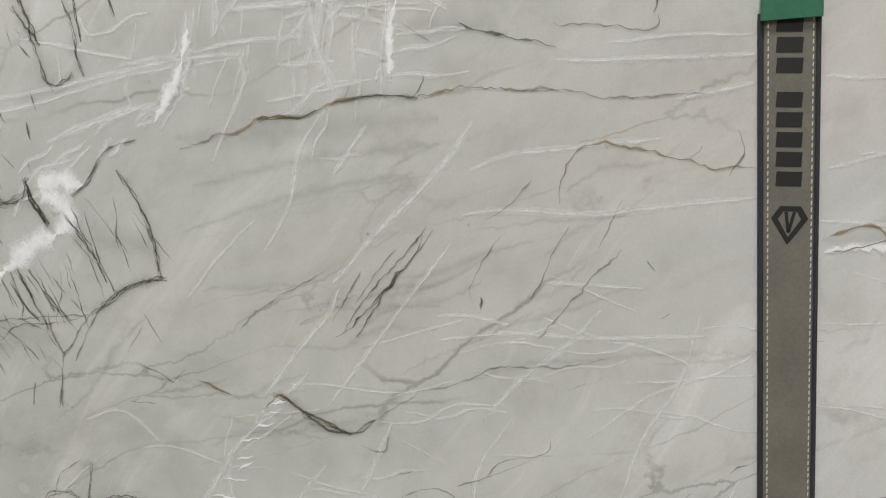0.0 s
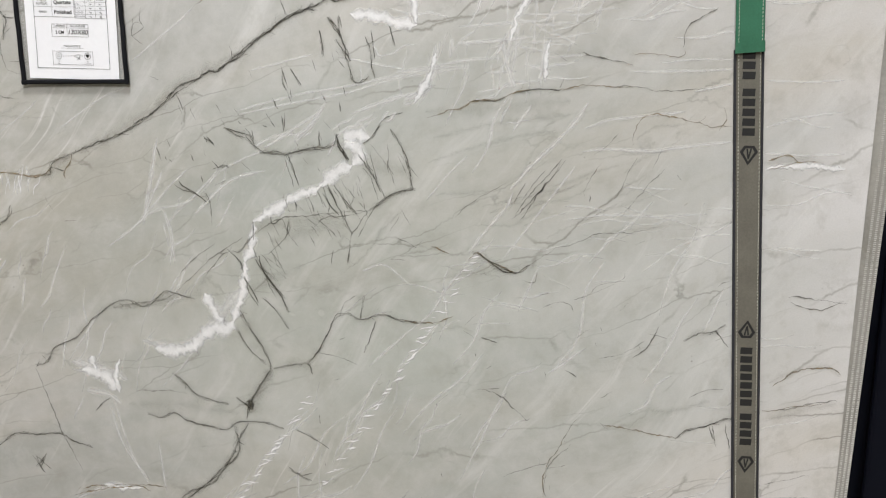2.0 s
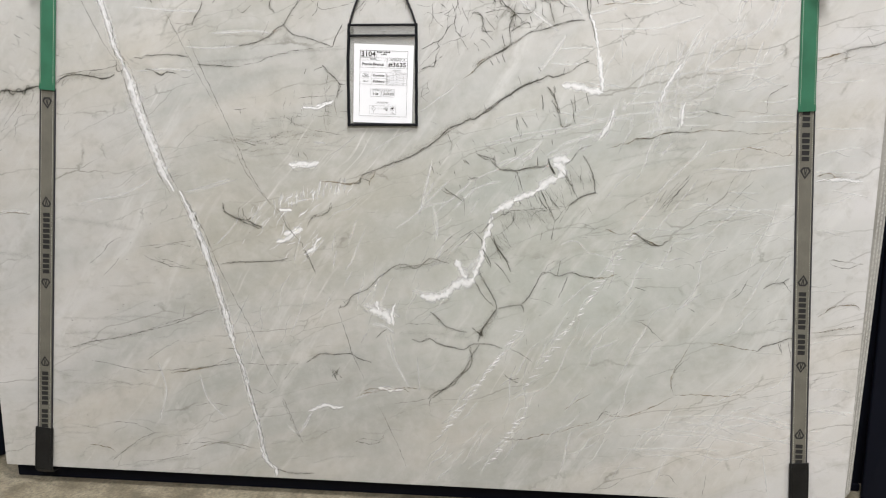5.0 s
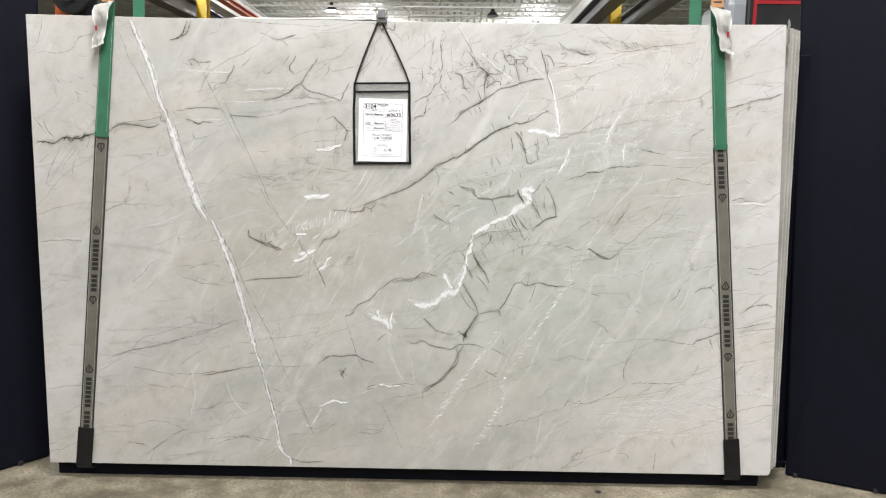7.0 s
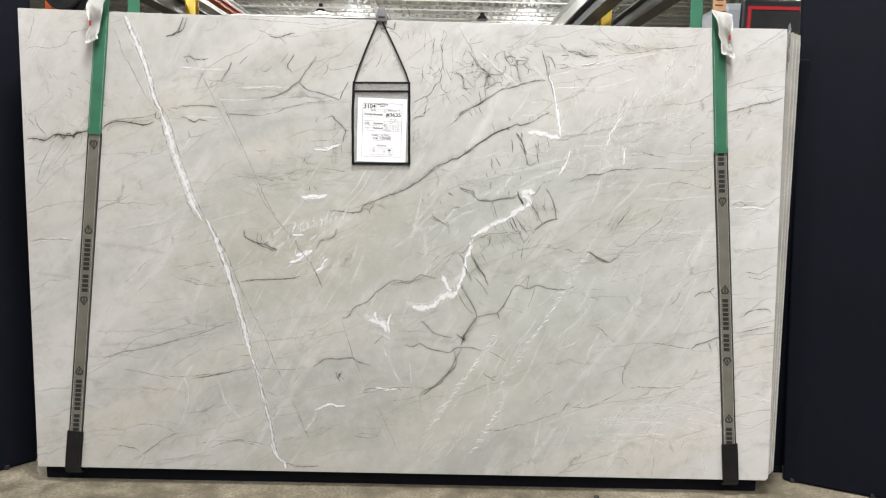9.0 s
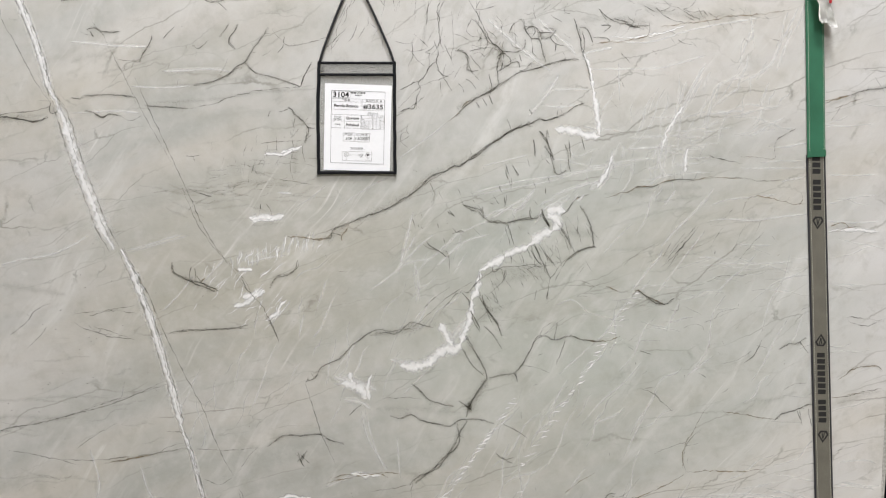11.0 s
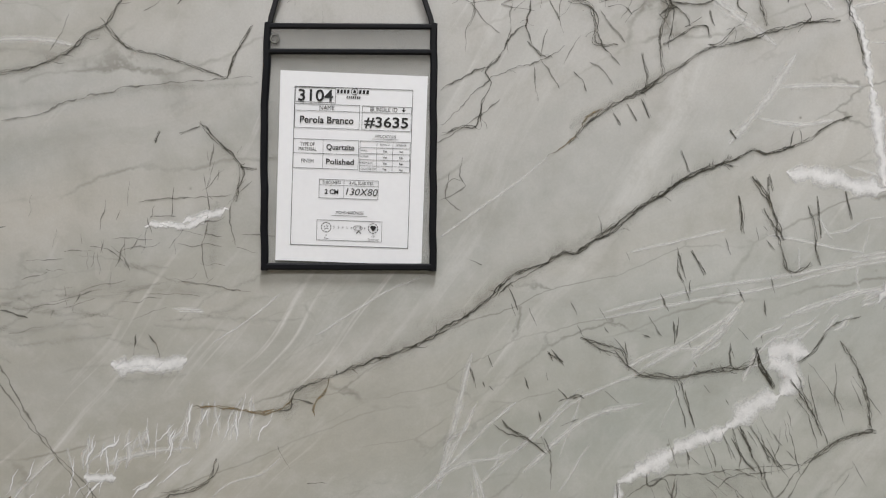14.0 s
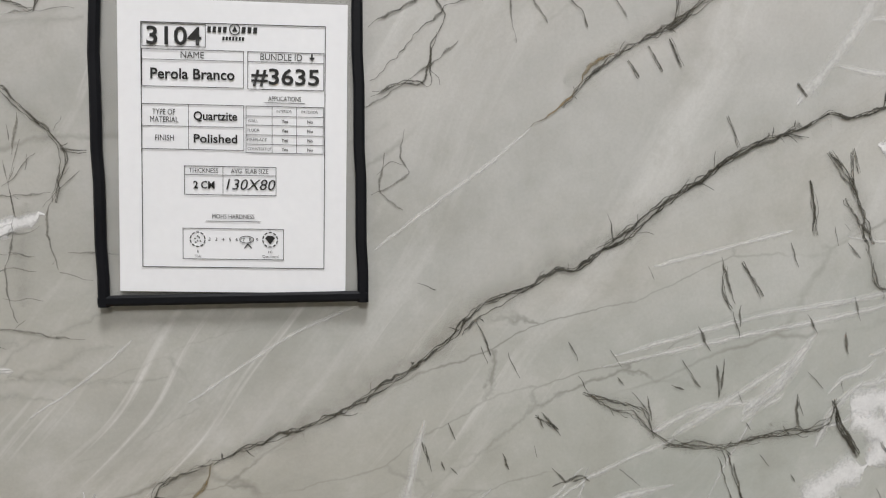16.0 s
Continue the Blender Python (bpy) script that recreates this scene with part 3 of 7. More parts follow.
def crackle(kind, width, x0, x1, z0, z1, cell, keep, seed):
    """A net of cracks: the edges of a shaken honeycomb, fading out to the sides."""
    rng = random.Random(seed)
    at = {}

    def node(i, j):
        if (i, j) not in at:
            at[i, j] = (x0 + (i + (0.28 if j % 2 else -0.28) + rng.uniform(-0.4, 0.4)) * cell, z0 + (j + rng.uniform(-0.35, 0.35)) * cell * 0.8)
        return at[i, j]

    cols, rows = int((x1 - x0) / cell), int((z1 - z0) / cell / 0.8)
    for j in range(rows):
        for i in range(cols):
            for other in ((i, j + 1),) + (((i + 1, j),) if (i + j) % 2 else ()):
                (xa, za), (xb, zb) = node(i, j), node(*other)
                mid = ((xa + xb) / 2 + rng.gauss(0, 0.1) * cell, (za + zb) / 2 + rng.gauss(0, 0.1) * cell)
                u, v = (mid[0] - x0) / (x1 - x0) * 2 - 1, (mid[1] - z0) / (z1 - z0) * 2 - 1
                if rng.random() < keep * (1.15 - 0.8 * max(u * u, v * v)) and max(za, zb, mid[1]) < 1.99:
                    short_runs[kind].append(ribbon(kind, width * rng.uniform(0.5, 1.3), [(xa, za), mid, (xb, zb)], seed + i + j, 0.2))


vein("cased", 22, 0, (-1.230, 2.008), (-1.198, 1.936), (-1.159, 1.841), (-1.124, 1.736), (-1.103, 1.648), (-1.075, 1.590))
vein("cased", 44, 0, (-1.075, 1.590), (-1.050, 1.522), (-1.018, 1.407), (-0.976, 1.292), (-0.943, 1.202), (-0.905, 1.130))
vein("cased", 25, 0, (-0.883, 1.131), (-0.842, 1.043), (-0.806, 0.944), (-0.776, 0.854), (-0.744, 0.741), (-0.717, 0.638), (-0.691, 0.533))
vein("cased", 15, 0, (-0.691, 0.533), (-0.663, 0.448), (-0.635, 0.340), (-0.607, 0.231), (-0.589, 0.132), (-0.572, 0.069))
vein("dark", 4, 1, (-0.572, 0.074), (-0.539, 0.041), (-0.475, 0.024), (-0.385, 0.028))
vein("white", 9, 0, (-0.600, 0.127), (-0.572, 0.069), (-0.539, 0.039), (-0.535, 0.007))
vein("grey", 4, 0, (-1.274, 1.940), (-1.248, 1.873), (-1.238, 1.840), (-1.193, 1.760), (-1.156, 1.685), (-1.118, 1.622), (-1.098, 1.595))
vein("dark", 4, 0, (-1.098, 1.595), (-1.096, 1.564), (-1.075, 1.570), (-1.070, 1.605), (-1.085, 1.615))
vein("grey", 5, 0, (-0.884, 1.122), (-0.813, 1.014), (-0.758, 0.885), (-0.730, 0.824), (-0.683, 0.723), (-0.625, 0.609), (-0.578, 0.484), (-0.525, 0.378))
vein("grey", 4, 0, (-0.505, 0.335), (-0.469, 0.249), (-0.429, 0.150))
vein("grey", 4, 0, (-0.829, 1.678), (-0.787, 1.584), (-0.729, 1.457), (-0.670, 1.328), (-0.610, 1.195), (-0.546, 1.104), (-0.497, 1.053), (-0.465, 1.002))
vein("grey", 3, 0, (-0.135, 0.329), (-0.072, 0.200), (-0.015, 0.064))
vein("grey", 3, 0, (-0.510, 0.328), (-0.468, 0.232), (-0.431, 0.150))
vein("black", 8.5, 3, (-1.660, 1.458), (-1.638, 1.467), (-1.578, 1.460), (-1.534, 1.484), (-1.469, 1.482), (-1.422, 1.498), (-1.386, 1.504))
vein("black", 7.5, 3, (-1.334, 1.510), (-1.300, 1.538), (-1.248, 1.547), (-1.197, 1.540), (-1.145, 1.533), (-1.107, 1.549))
vein("grey", 5, 0, (-1.326, 1.540), (-1.235, 1.557), (-1.145, 1.569), (-1.098, 1.582))
vein("smoke", 30, 0, (-1.660, 1.469), (-1.547, 1.471), (-1.417, 1.493), (-1.236, 1.542), (-1.107, 1.554))
vein("smoke", 14, 0, (-1.469, 1.472), (-1.549, 1.373), (-1.617, 1.269))
vein("grey", 4, 0, (-1.456, 1.472), (-1.497, 1.412), (-1.550, 1.347))
vein("grey", 4, 0, (-1.534, 1.463), (-1.588, 1.373), (-1.617, 1.282), (-1.578, 1.275))
vein("grey", 4, 0, (-1.653, 1.372), (-1.600, 1.411))
vein("grey", 4, 0, (-1.368, 1.376), (-1.395, 1.324), (-1.416, 1.298))
vein("dark", 3, 1, (-1.611, 1.500), (-1.636, 1.538), (-1.660, 1.576), (-1.660, 1.601))
vein("dark", 4, 1, (-1.573, 1.480), (-1.610, 1.526), (-1.622, 1.564))
vein("grey", 4, 1, (-1.660, 1.831), (-1.627, 1.855), (-1.550, 1.851), (-1.486, 1.869), (-1.446, 1.920), (-1.356, 1.934))
vein("grey", 4, 0, (-1.660, 1.867), (-1.639, 1.892), (-1.616, 1.955), (-1.610, 2.005))
vein("grey", 3, 0, (-1.540, 1.743), (-1.515, 1.718), (-1.489, 1.731))
vein("dark", 2.5, 0, (-1.463, 1.751), (-1.437, 1.737))
vein("dark", 2.5, 0, (-1.565, 1.755), (-1.545, 1.730))
vein("dark", 2.5, 0, (-1.438, 1.694), (-1.418, 1.681))
vein("dark", 2.5, 0, (-1.477, 1.685), (-1.452, 1.671))
vein("grey", 3, 0, (-1.399, 1.719), (-1.374, 1.702))
vein("grey", 3, 0, (-1.603, 1.780), (-1.596, 1.754))
vein("smoke", 8, 0, (-1.590, 1.780), (-1.567, 1.704), (-1.555, 1.654))
vein("black", 5, 1, (-0.972, 2.008), (-0.986, 1.964), (-1.004, 1.929), (-1.055, 1.908))
vein("black", 3, 1, (-0.972, 2.007), (-0.921, 2.008), (-0.858, 2.006), (-0.825, 1.991))
vein("grey", 3, 0, (-0.825, 1.991), (-0.840, 1.954), (-0.884, 1.936))
vein("smoke", 10, 0, (-0.950, 1.688), (-0.848, 1.710), (-0.745, 1.742))
vein("grey", 3, 0, (-0.667, 1.969), (-0.629, 1.939), (-0.591, 1.925))
vein("grey", 4, 0, (-0.845, 2.003), (-0.667, 1.989), (-0.438, 1.977), (-0.336, 1.983), (-0.260, 2.008))
vein("smoke", 12, 0, (-0.745, 1.653), (-0.591, 1.668), (-0.489, 1.720))
vein("smoke", 14, 0, (-0.771, 1.602), (-0.591, 1.612), (-0.437, 1.640), (-0.258, 1.653))
vein("smoke", 22, 0, (-0.195, 1.888), (-0.208, 1.825), (-0.220, 1.775))
vein("milk", 14, 0, (-1.660, 1.008), (-1.532, 1.036), (-1.467, 1.027))
vein("tan", 4, 0, (-1.660, 1.016), (-1.584, 1.030), (-1.467, 1.027))
vein("milk", 8, 0, (-1.270, 1.072), (-1.192, 1.094), (-1.113, 1.108), (-1.035, 1.143), (-0.987, 1.175))
vein("milk", 6, 0, (-0.865, 1.125), (-0.789, 1.149), (-0.681, 1.185))
vein("smoke", 30, 0, (-1.350, 1.013), (-1.219, 1.002), (-1.063, 0.979))
vein("smoke", 20, 0, (-1.641, 0.877), (-1.510, 0.866), (-1.471, 0.854))
vein("grey", 4, 1, (-1.248, 0.844), (-1.195, 0.885), (-1.168, 0.924), (-1.115, 0.952))
vein("dark", 3, 0, (-1.038, 0.887), (-0.986, 0.862), (-0.920, 0.850))
vein("smoke", 16, 0, (-1.364, 0.562), (-1.235, 0.571), (-1.108, 0.571), (-1.001, 0.592))
vein("grey", 4, 0, (-1.369, 0.497), (-1.259, 0.533), (-1.130, 0.559), (-1.001, 0.596), (-0.873, 0.639), (-0.746, 0.700))
vein("smoke", 12, 0, (-1.379, 0.625), (-1.252, 0.626), (-1.061, 0.643), (-0.936, 0.641))
vein("smoke", 12, 0, (-1.370, 0.492), (-1.216, 0.541), (-1.045, 0.573))
vein("grey", 4, 0, (-1.265, 0.457), (-1.160, 0.440), (-1.034, 0.412))
vein("grey", 3.5, 0, (-1.041, 0.466), (-0.997, 0.500), (-0.964, 0.523), (-0.909, 0.552))
vein("grey", 4, 1, (-0.959, 0.415), (-0.863, 0.434), (-0.778, 0.454), (-0.735, 0.478), (-0.688, 0.490))
vein("tan", 5, 0, (-0.949, 0.417), (-0.863, 0.434), (-0.799, 0.449))
vein("dark", 3, 0, (-0.743, 0.527), (-0.691, 0.528))
vein("smoke", 10, 0, (-0.623, 0.672), (-0.520, 0.701), (-0.417, 0.711), (-0.336, 0.734))
vein("grey", 4, 0, (-0.647, 0.470), (-0.547, 0.468), (-0.443, 0.478))
vein("grey", 4, 0, (-0.503, 0.400), (-0.475, 0.449), (-0.443, 0.478))
vein("dark", 3, 0, (-0.309, 0.462), (-0.274, 0.427))
vein("dark", 3, 0, (-0.282, 0.469), (-0.303, 0.430))
vein("grey", 4, 1, (-0.624, 0.369), (-0.572, 0.350), (-0.529, 0.373))
vein("dark", 3, 1, (-0.992, 0.912), (-0.919, 0.931), (-0.838, 0.921))
vein("dark", 3, 0, (-0.994, 0.878), (-0.944, 0.849), (-0.842, 0.835))
vein("grey", 3, 0, (-1.196, 0.800), (-1.152, 0.842), (-1.128, 0.874))
vein("grey", 4, 1, (-1.209, 0.205), (-1.112, 0.203), (-1.023, 0.168))
vein("smoke", 12, 0, (-1.023, 0.168), (-1.118, 0.107), (-1.233, 0.033))
vein("grey", 3, 1, (-1.023, 0.168), (-1.095, 0.131), (-1.211, 0.034))
vein("grey", 4, 1, (-0.944, 0.120), (-0.835, 0.136), (-0.749, 0.136), (-0.643, 0.111))
vein("tan", 4, 1, (-1.294, 0.104), (-1.228, 0.098), (-1.186, 0.077))
vein("smoke", 16, 0, (-1.125, 0.015), (-0.992, 0.049), (-0.860, 0.069))
vein("grey", 3, 1, (-1.101, 0.040), (-0.991, 0.056), (-0.881, 0.084))
vein("grey", 3.5, 0, (-0.860, 0.287), (-0.785, 0.301), (-0.711, 0.293))
vein("milk", 10, 0, (-0.491, 0.225), (-0.450, 0.194), (-0.417, 0.229), (-0.395, 0.274))
vein("white", 8, 0, (-0.406, 0.284), (-0.374, 0.301), (-0.332, 0.316), (-0.301, 0.304), (-0.269, 0.312))
vein("milk", 10, 0, (-0.428, 0.217), (-0.406, 0.262), (-0.385, 0.285))
vein("dark", 3, 2, (-0.214, 0.171), (-0.166, 0.160), (-0.135, 0.168), (-0.114, 0.176))
vein("smoke", 10, 0, (-0.389, 0.073), (-0.303, 0.100), (-0.219, 0.108))
vein("tan", 5, 1, (-0.217, 0.358), (-0.134, 0.381), (-0.032, 0.398), (0.030, 0.396))
vein("milk", 12, 0, (-0.217, 0.347), (-0.155, 0.375), (-0.093, 0.395))
vein("milk", 14, 0, (-0.194, 0.700), (-0.133, 0.687), (-0.080, 0.664))
vein("milk", 8, 0, (-0.090, 0.612), (-0.070, 0.529), (-0.048, 0.465), (-0.018, 0.405))
vein("milk", 6, 0, (0.016, 0.524), (0.024, 0.430), (0.029, 0.383))
vein("tan", 4, 0, (-0.203, 0.378), (-0.149, 0.388), (-0.058, 0.398), (-0.013, 0.381))
vein("smoke", 30, 0, (-0.076, 0.861), (0.002, 0.874), (0.106, 0.906), (0.174, 0.951))
vein("smoke", 34, 0, (-0.152, 1.227), (-0.053, 1.272), (0.064, 1.343), (0.143, 1.401), (0.253, 1.453))
vein("smoke", 34, 0, (-0.313, 1.164), (-0.251, 1.174), (-0.201, 1.186), (-0.152, 1.225))
vein("smoke", 22, 0, (0.193, 1.599), (0.277, 1.651), (0.360, 1.695))
vein("smoke", 30, 0, (0.758, 1.939), (0.886, 1.904), (1.039, 1.906))
vein("smoke", 30, 0, (0.582, 1.887), (0.683, 1.888), (0.811, 1.878))
vein("smoke", 12, 0, (0.071, 1.967), (0.093, 1.892), (0.079, 1.779))
vein("milk", 30, 0, (-0.008, 0.782), (0.088, 0.764), (0.175, 0.838), (0.251, 0.928))
vein("smoke", 34, 0, (0.279, 1.062), (0.374, 1.085), (0.479, 1.097))
vein("smoke", 34, 0, (0.318, 1.034), (0.413, 1.063), (0.505, 1.085))
vein("smoke", 34, 0, (0.259, 0.909), (0.315, 0.939), (0.397, 0.982))
vein("smoke", 34, 0, (0.533, 1.208), (0.597, 1.209), (0.648, 1.197))
vein("smoke", 34, 0, (0.322, 0.728), (0.288, 0.663), (0.254, 0.607))
vein("smoke", 30, 0, (-0.054, 0.613), (0.087, 0.619), (0.228, 0.606))
vein("black", 4.5, 2, (0.249, 0.580), (0.222, 0.532), (0.197, 0.479), (0.151, 0.428), (0.108, 0.388), (0.076, 0.364))
vein("dark", 3, 1, (0.072, 0.364), (0.065, 0.336), (0.072, 0.306))
vein("grey", 3, 0, (-0.068, 0.334), (-0.004, 0.343), (0.072, 0.360))
vein("dark", 3, 0, (-0.319, 0.462), (-0.290, 0.416))
vein("dark", 3, 0, (-0.281, 0.470), (-0.311, 0.430))
vein("dark", 3, 0, (0.344, 0.463), (0.379, 0.450), (0.406, 0.457))
vein("dark", 3, 2, (-0.228, 0.165), (-0.190, 0.183), (-0.135, 0.178), (-0.107, 0.191))
vein("smoke", 8, 0, (1.039, 1.059), (1.093, 1.080), (1.219, 1.098), (1.328, 1.109))
vein("smoke", 34, 0, (0.676, 1.336), (0.834, 1.347), (0.991, 1.365))
vein("smoke", 14, 0, (0.695, 1.280), (0.836, 1.315), (0.993, 1.334))
vein("smoke", 10, 0, (0.681, 1.224), (0.808, 1.267), (0.964, 1.302))
vein("dark", 2.5, 0, (1.339, 0.863), (1.369, 0.823))
vein("dark", 2.5, 0, (1.353, 0.634), (1.362, 0.580))
vein("dark", 2.5, 0, (1.379, 0.638), (1.395, 0.578))
vein("smoke", 20, 0, (1.195, 0.663), (1.261, 0.665), (1.340, 0.695))
vein("tan", 4, 1, (0.980, 0.414), (1.065, 0.421), (1.150, 0.418), (1.253, 0.430))
vein("tan", 4.5, 2, (0.339, 0.211), (0.429, 0.209), (0.500, 0.232), (0.553, 0.245), (0.640, 0.278), (0.701, 0.298))
vein("dark", 3.5, 1, (0.701, 0.298), (0.725, 0.334), (0.751, 0.339))
vein("tan", 4, 1, (0.726, 0.326), (0.796, 0.322), (0.864, 0.341), (0.931, 0.378), (0.980, 0.408))
vein("grey", 3, 0, (0.708, 0.333), (0.778, 0.333), (0.827, 0.392))
vein("dark", 3, 0, (0.357, 0.210), (0.438, 0.212))
vein("tan", 4, 1, (0.582, 0.338), (0.627, 0.378), (0.678, 0.407))
vein("grey", 4, 1, (0.980, 0.417), (0.970, 0.463), (0.986, 0.519), (1.033, 0.570))
vein("grey", 3, 1, (0.873, 0.477), (0.923, 0.498), (0.981, 0.519))
vein("tan", 5, 1, (1.361, 1.632), (1.418, 1.658), (1.456, 1.666))
vein("dark", 3.5, 2, (1.456, 1.666), (1.507, 1.684), (1.557, 1.690), (1.612, 1.711))
vein("grey", 3, 1, (1.396, 1.584), (1.432, 1.635))
vein("grey", 2.5, 0, (1.530, 1.725), (1.557, 1.688))
vein("smoke", 20, 0, (1.369, 1.622), (1.457, 1.661), (1.595, 1.701))
vein("smoke", 14, 0, (1.468, 0.743), (1.525, 0.777), (1.588, 0.786), (1.620, 0.767))
vein("tan", 4, 0, (1.474, 0.735), (1.526, 0.775), (1.589, 0.784), (1.620, 0.770))
vein("dark", 3, 0, (1.489, 0.948), (1.553, 0.942), (1.614, 0.936))
vein("tan", 5, 1, (1.415, 1.243), (1.452, 1.256), (1.477, 1.244))
vein("grey", 4, 1, (1.476, 0.674), (1.551, 0.694), (1.620, 0.712))
vein("smoke", 20, 0, (1.475, 0.656), (1.569, 0.686), (1.620, 0.698))
vein("tan", 4, 1, (1.458, 0.675), (1.533, 0.689), (1.595, 0.703))
vein("grey", 3, 0, (1.480, 0.495), (1.580, 0.523))
vein("dark", 3, 0, (1.494, 0.931), (1.557, 0.919), (1.606, 0.940))
vein("milk", 6, 0, (1.405, 1.260), (1.498, 1.257), (1.571, 1.262))
vein("white", 6, 0, (1.412, 1.228), (1.485, 1.236), (1.575, 1.229))
vein("milk", 6, 0, (1.407, 1.315), (1.473, 1.335), (1.560, 1.349))
vein("milk", 6, 0, (1.377, 1.570), (1.445, 1.566), (1.530, 1.576))
vein("milk", 6, 0, (1.395, 1.411), (1.479, 1.409), (1.551, 1.414))
vein("milk", 6, 0, (1.072, 0.328), (1.247, 0.281), (1.456, 0.235))
vein("milk", 6, 0, (0.904, 0.251), (1.078, 0.257), (1.251, 0.239))
vein("milk", 5, 0, (1.040, 0.293), (1.142, 0.313), (1.242, 0.333), (1.413, 0.317))
vein("milk", 5, 0, (1.285, 0.413), (1.439, 0.384))
vein("milk", 7, 0, (1.498, 0.456), (1.580, 0.464), (1.620, 0.454))
vein("milk", 6, 0, (1.506, 0.387), (1.590, 0.376), (1.620, 0.359))
vein("milk", 6, 0, (0.841, 0.272), (1.097, 0.270), (1.381, 0.212))
vein("milk", 6, 0, (0.967, 0.327), (1.222, 0.341), (1.402, 0.297))
vein("milk", 6, 0, (1.331, 0.190), (1.348, 0.111), (1.364, 0.032))
vein("milk", 5, 0, (1.487, 0.378), (1.620, 0.365))
vein("milk", 6, 0, (1.493, 0.260), (1.620, 0.250))
vein("grey", 3, 1, (1.244, 0.135), (1.268, 0.176), (1.382, 0.197))
vein("grey", 3, 1, (0.695, 0.022), (0.773, 0.032), (0.822, 0.078))
vein("dark", 3, 1, (0.951, 0.089), (0.989, 0.090), (1.024, 0.051))
vein("grey", 3, 0, (1.121, 0.013), (1.130, 0.106))
vein("milk", 9, 0, (0.139, 1.093), (0.224, 1.171), (0.311, 1.199))
vein("milk", 12, 0, (0.059, 1.268), (0.037, 1.167), (0.014, 1.064))
vein("milk", 6, 0, (0.063, 1.104), (0.077, 1.041), (0.085, 0.977))
vein("milk", 9, 0, (0.309, 1.249), (0.370, 1.288), (0.431, 1.327))
vein("milk", 7, 0, (0.408, 1.289), (0.443, 1.340))
vein("smoke", 14, 0, (-0.463, 1.214), (-0.414, 1.218), (-0.358, 1.227))
vein("milk", 5, 0, (-0.370, 1.319), (-0.333, 1.320))
vein("smoke", 24, 0, (-0.321, 1.382), (-0.321, 1.432), (-0.316, 1.481))
vein("smoke", 20, 0, (-0.550, 1.337), (-0.451, 1.354), (-0.327, 1.347))
vein("grey", 3, 0, (-0.779, 1.314), (-0.730, 1.322))
vein("milk", 5, 0, (-0.851, 1.122), (-0.776, 1.145), (-0.663, 1.180))
vein("dark", 5, 0, (-0.720, 1.090), (-0.712, 1.058), (-0.664, 1.034), (-0.620, 1.023), (-0.570, 0.998))
vein("dark", 4, 0, (-0.645, 1.073), (-0.642, 1.041))
vein("tan", 5, 0, (-0.639, 1.048), (-0.627, 1.029), (-0.614, 1.042))
vein("milk", 8, 0, (-0.425, 0.873), (-0.388, 0.907), (-0.350, 0.953), (-0.337, 0.972))
vein("milk", 6, 0, (-0.620, 1.023), (-0.601, 1.049), (-0.551, 1.101))
vein("milk", 6, 0, (-0.753, 0.929), (-0.690, 0.995), (-0.652, 1.047))
vein("milk", 6, 0, (-0.305, 0.863), (-0.293, 0.928))
vein("milk", 6, 0, (-0.261, 0.852), (-0.229, 0.891))
vein("milk", 26, 0, (-0.194, 0.718), (-0.106, 0.703), (-0.053, 0.678))
vein("milk", 18, 0, (-0.160, 0.646), (-0.107, 0.639), (-0.072, 0.613))
vein("grey", 3, 1, (1.373, 0.987), (1.404, 0.996))
vein("grey", 3, 1, (-1.044, 0.915), (-0.934, 0.931), (-0.842, 0.948))
vein("dark", 3, 1, (-0.975, 0.876), (-0.922, 0.860), (-0.860, 0.840))
vein("grey", 4, 1, (-1.095, 0.428), (-0.981, 0.428), (-0.886, 0.438), (-0.772, 0.456), (-0.677, 0.475))
vein("smoke", 22, 0, (-0.943, 0.425), (-0.810, 0.447), (-0.678, 0.471))
vein("tan", 4, 1, (-0.876, 0.101), (-0.758, 0.141), (-0.625, 0.124))
vein("grey", 3, 1, (-1.080, 0.573), (-0.963, 0.615), (-0.830, 0.658), (-0.736, 0.689))
vein("milk", 9, 0, (-0.997, 0.462), (-0.970, 0.346), (-1.000, 0.226))
vein("milk", 12, 0, (-0.832, 0.411), (-0.802, 0.315), (-0.731, 0.239))
vein("white", 7, 0, (-0.134, 0.394), (-0.083, 0.387), (-0.032, 0.393))
vein("milk", 8, 0, (-0.176, 0.366), (-0.114, 0.399), (-0.052, 0.384))
vein("milk", 10, 0, (-0.476, 1.090), (-0.413, 1.111), (-0.351, 1.119))
vein("tan", 4, 1, (1.369, 1.644), (1.405, 1.651), (1.434, 1.659))
vein("tan", 5, 0, (1.407, 1.624), (1.455, 1.641), (1.503, 1.661))
vein("smoke", 26, 0, (1.408, 1.239), (1.469, 1.244), (1.531, 1.242))
vein("tan", 5, 1, (1.417, 1.224), (1.469, 1.241), (1.515, 1.242))
vein("black", 3.5, 0, (-1.534, 1.471), (-1.521, 1.491), (-1.500, 1.469), (-1.474, 1.492), (-1.454, 1.472), (-1.438, 1.503), (-1.417, 1.483))
vein("dark", 3, 0, (-1.599, 1.470), (-1.594, 1.444), (-1.573, 1.470))
vein("dark", 3, 0, (-1.300, 1.531), (-1.309, 1.505), (-1.282, 1.531))
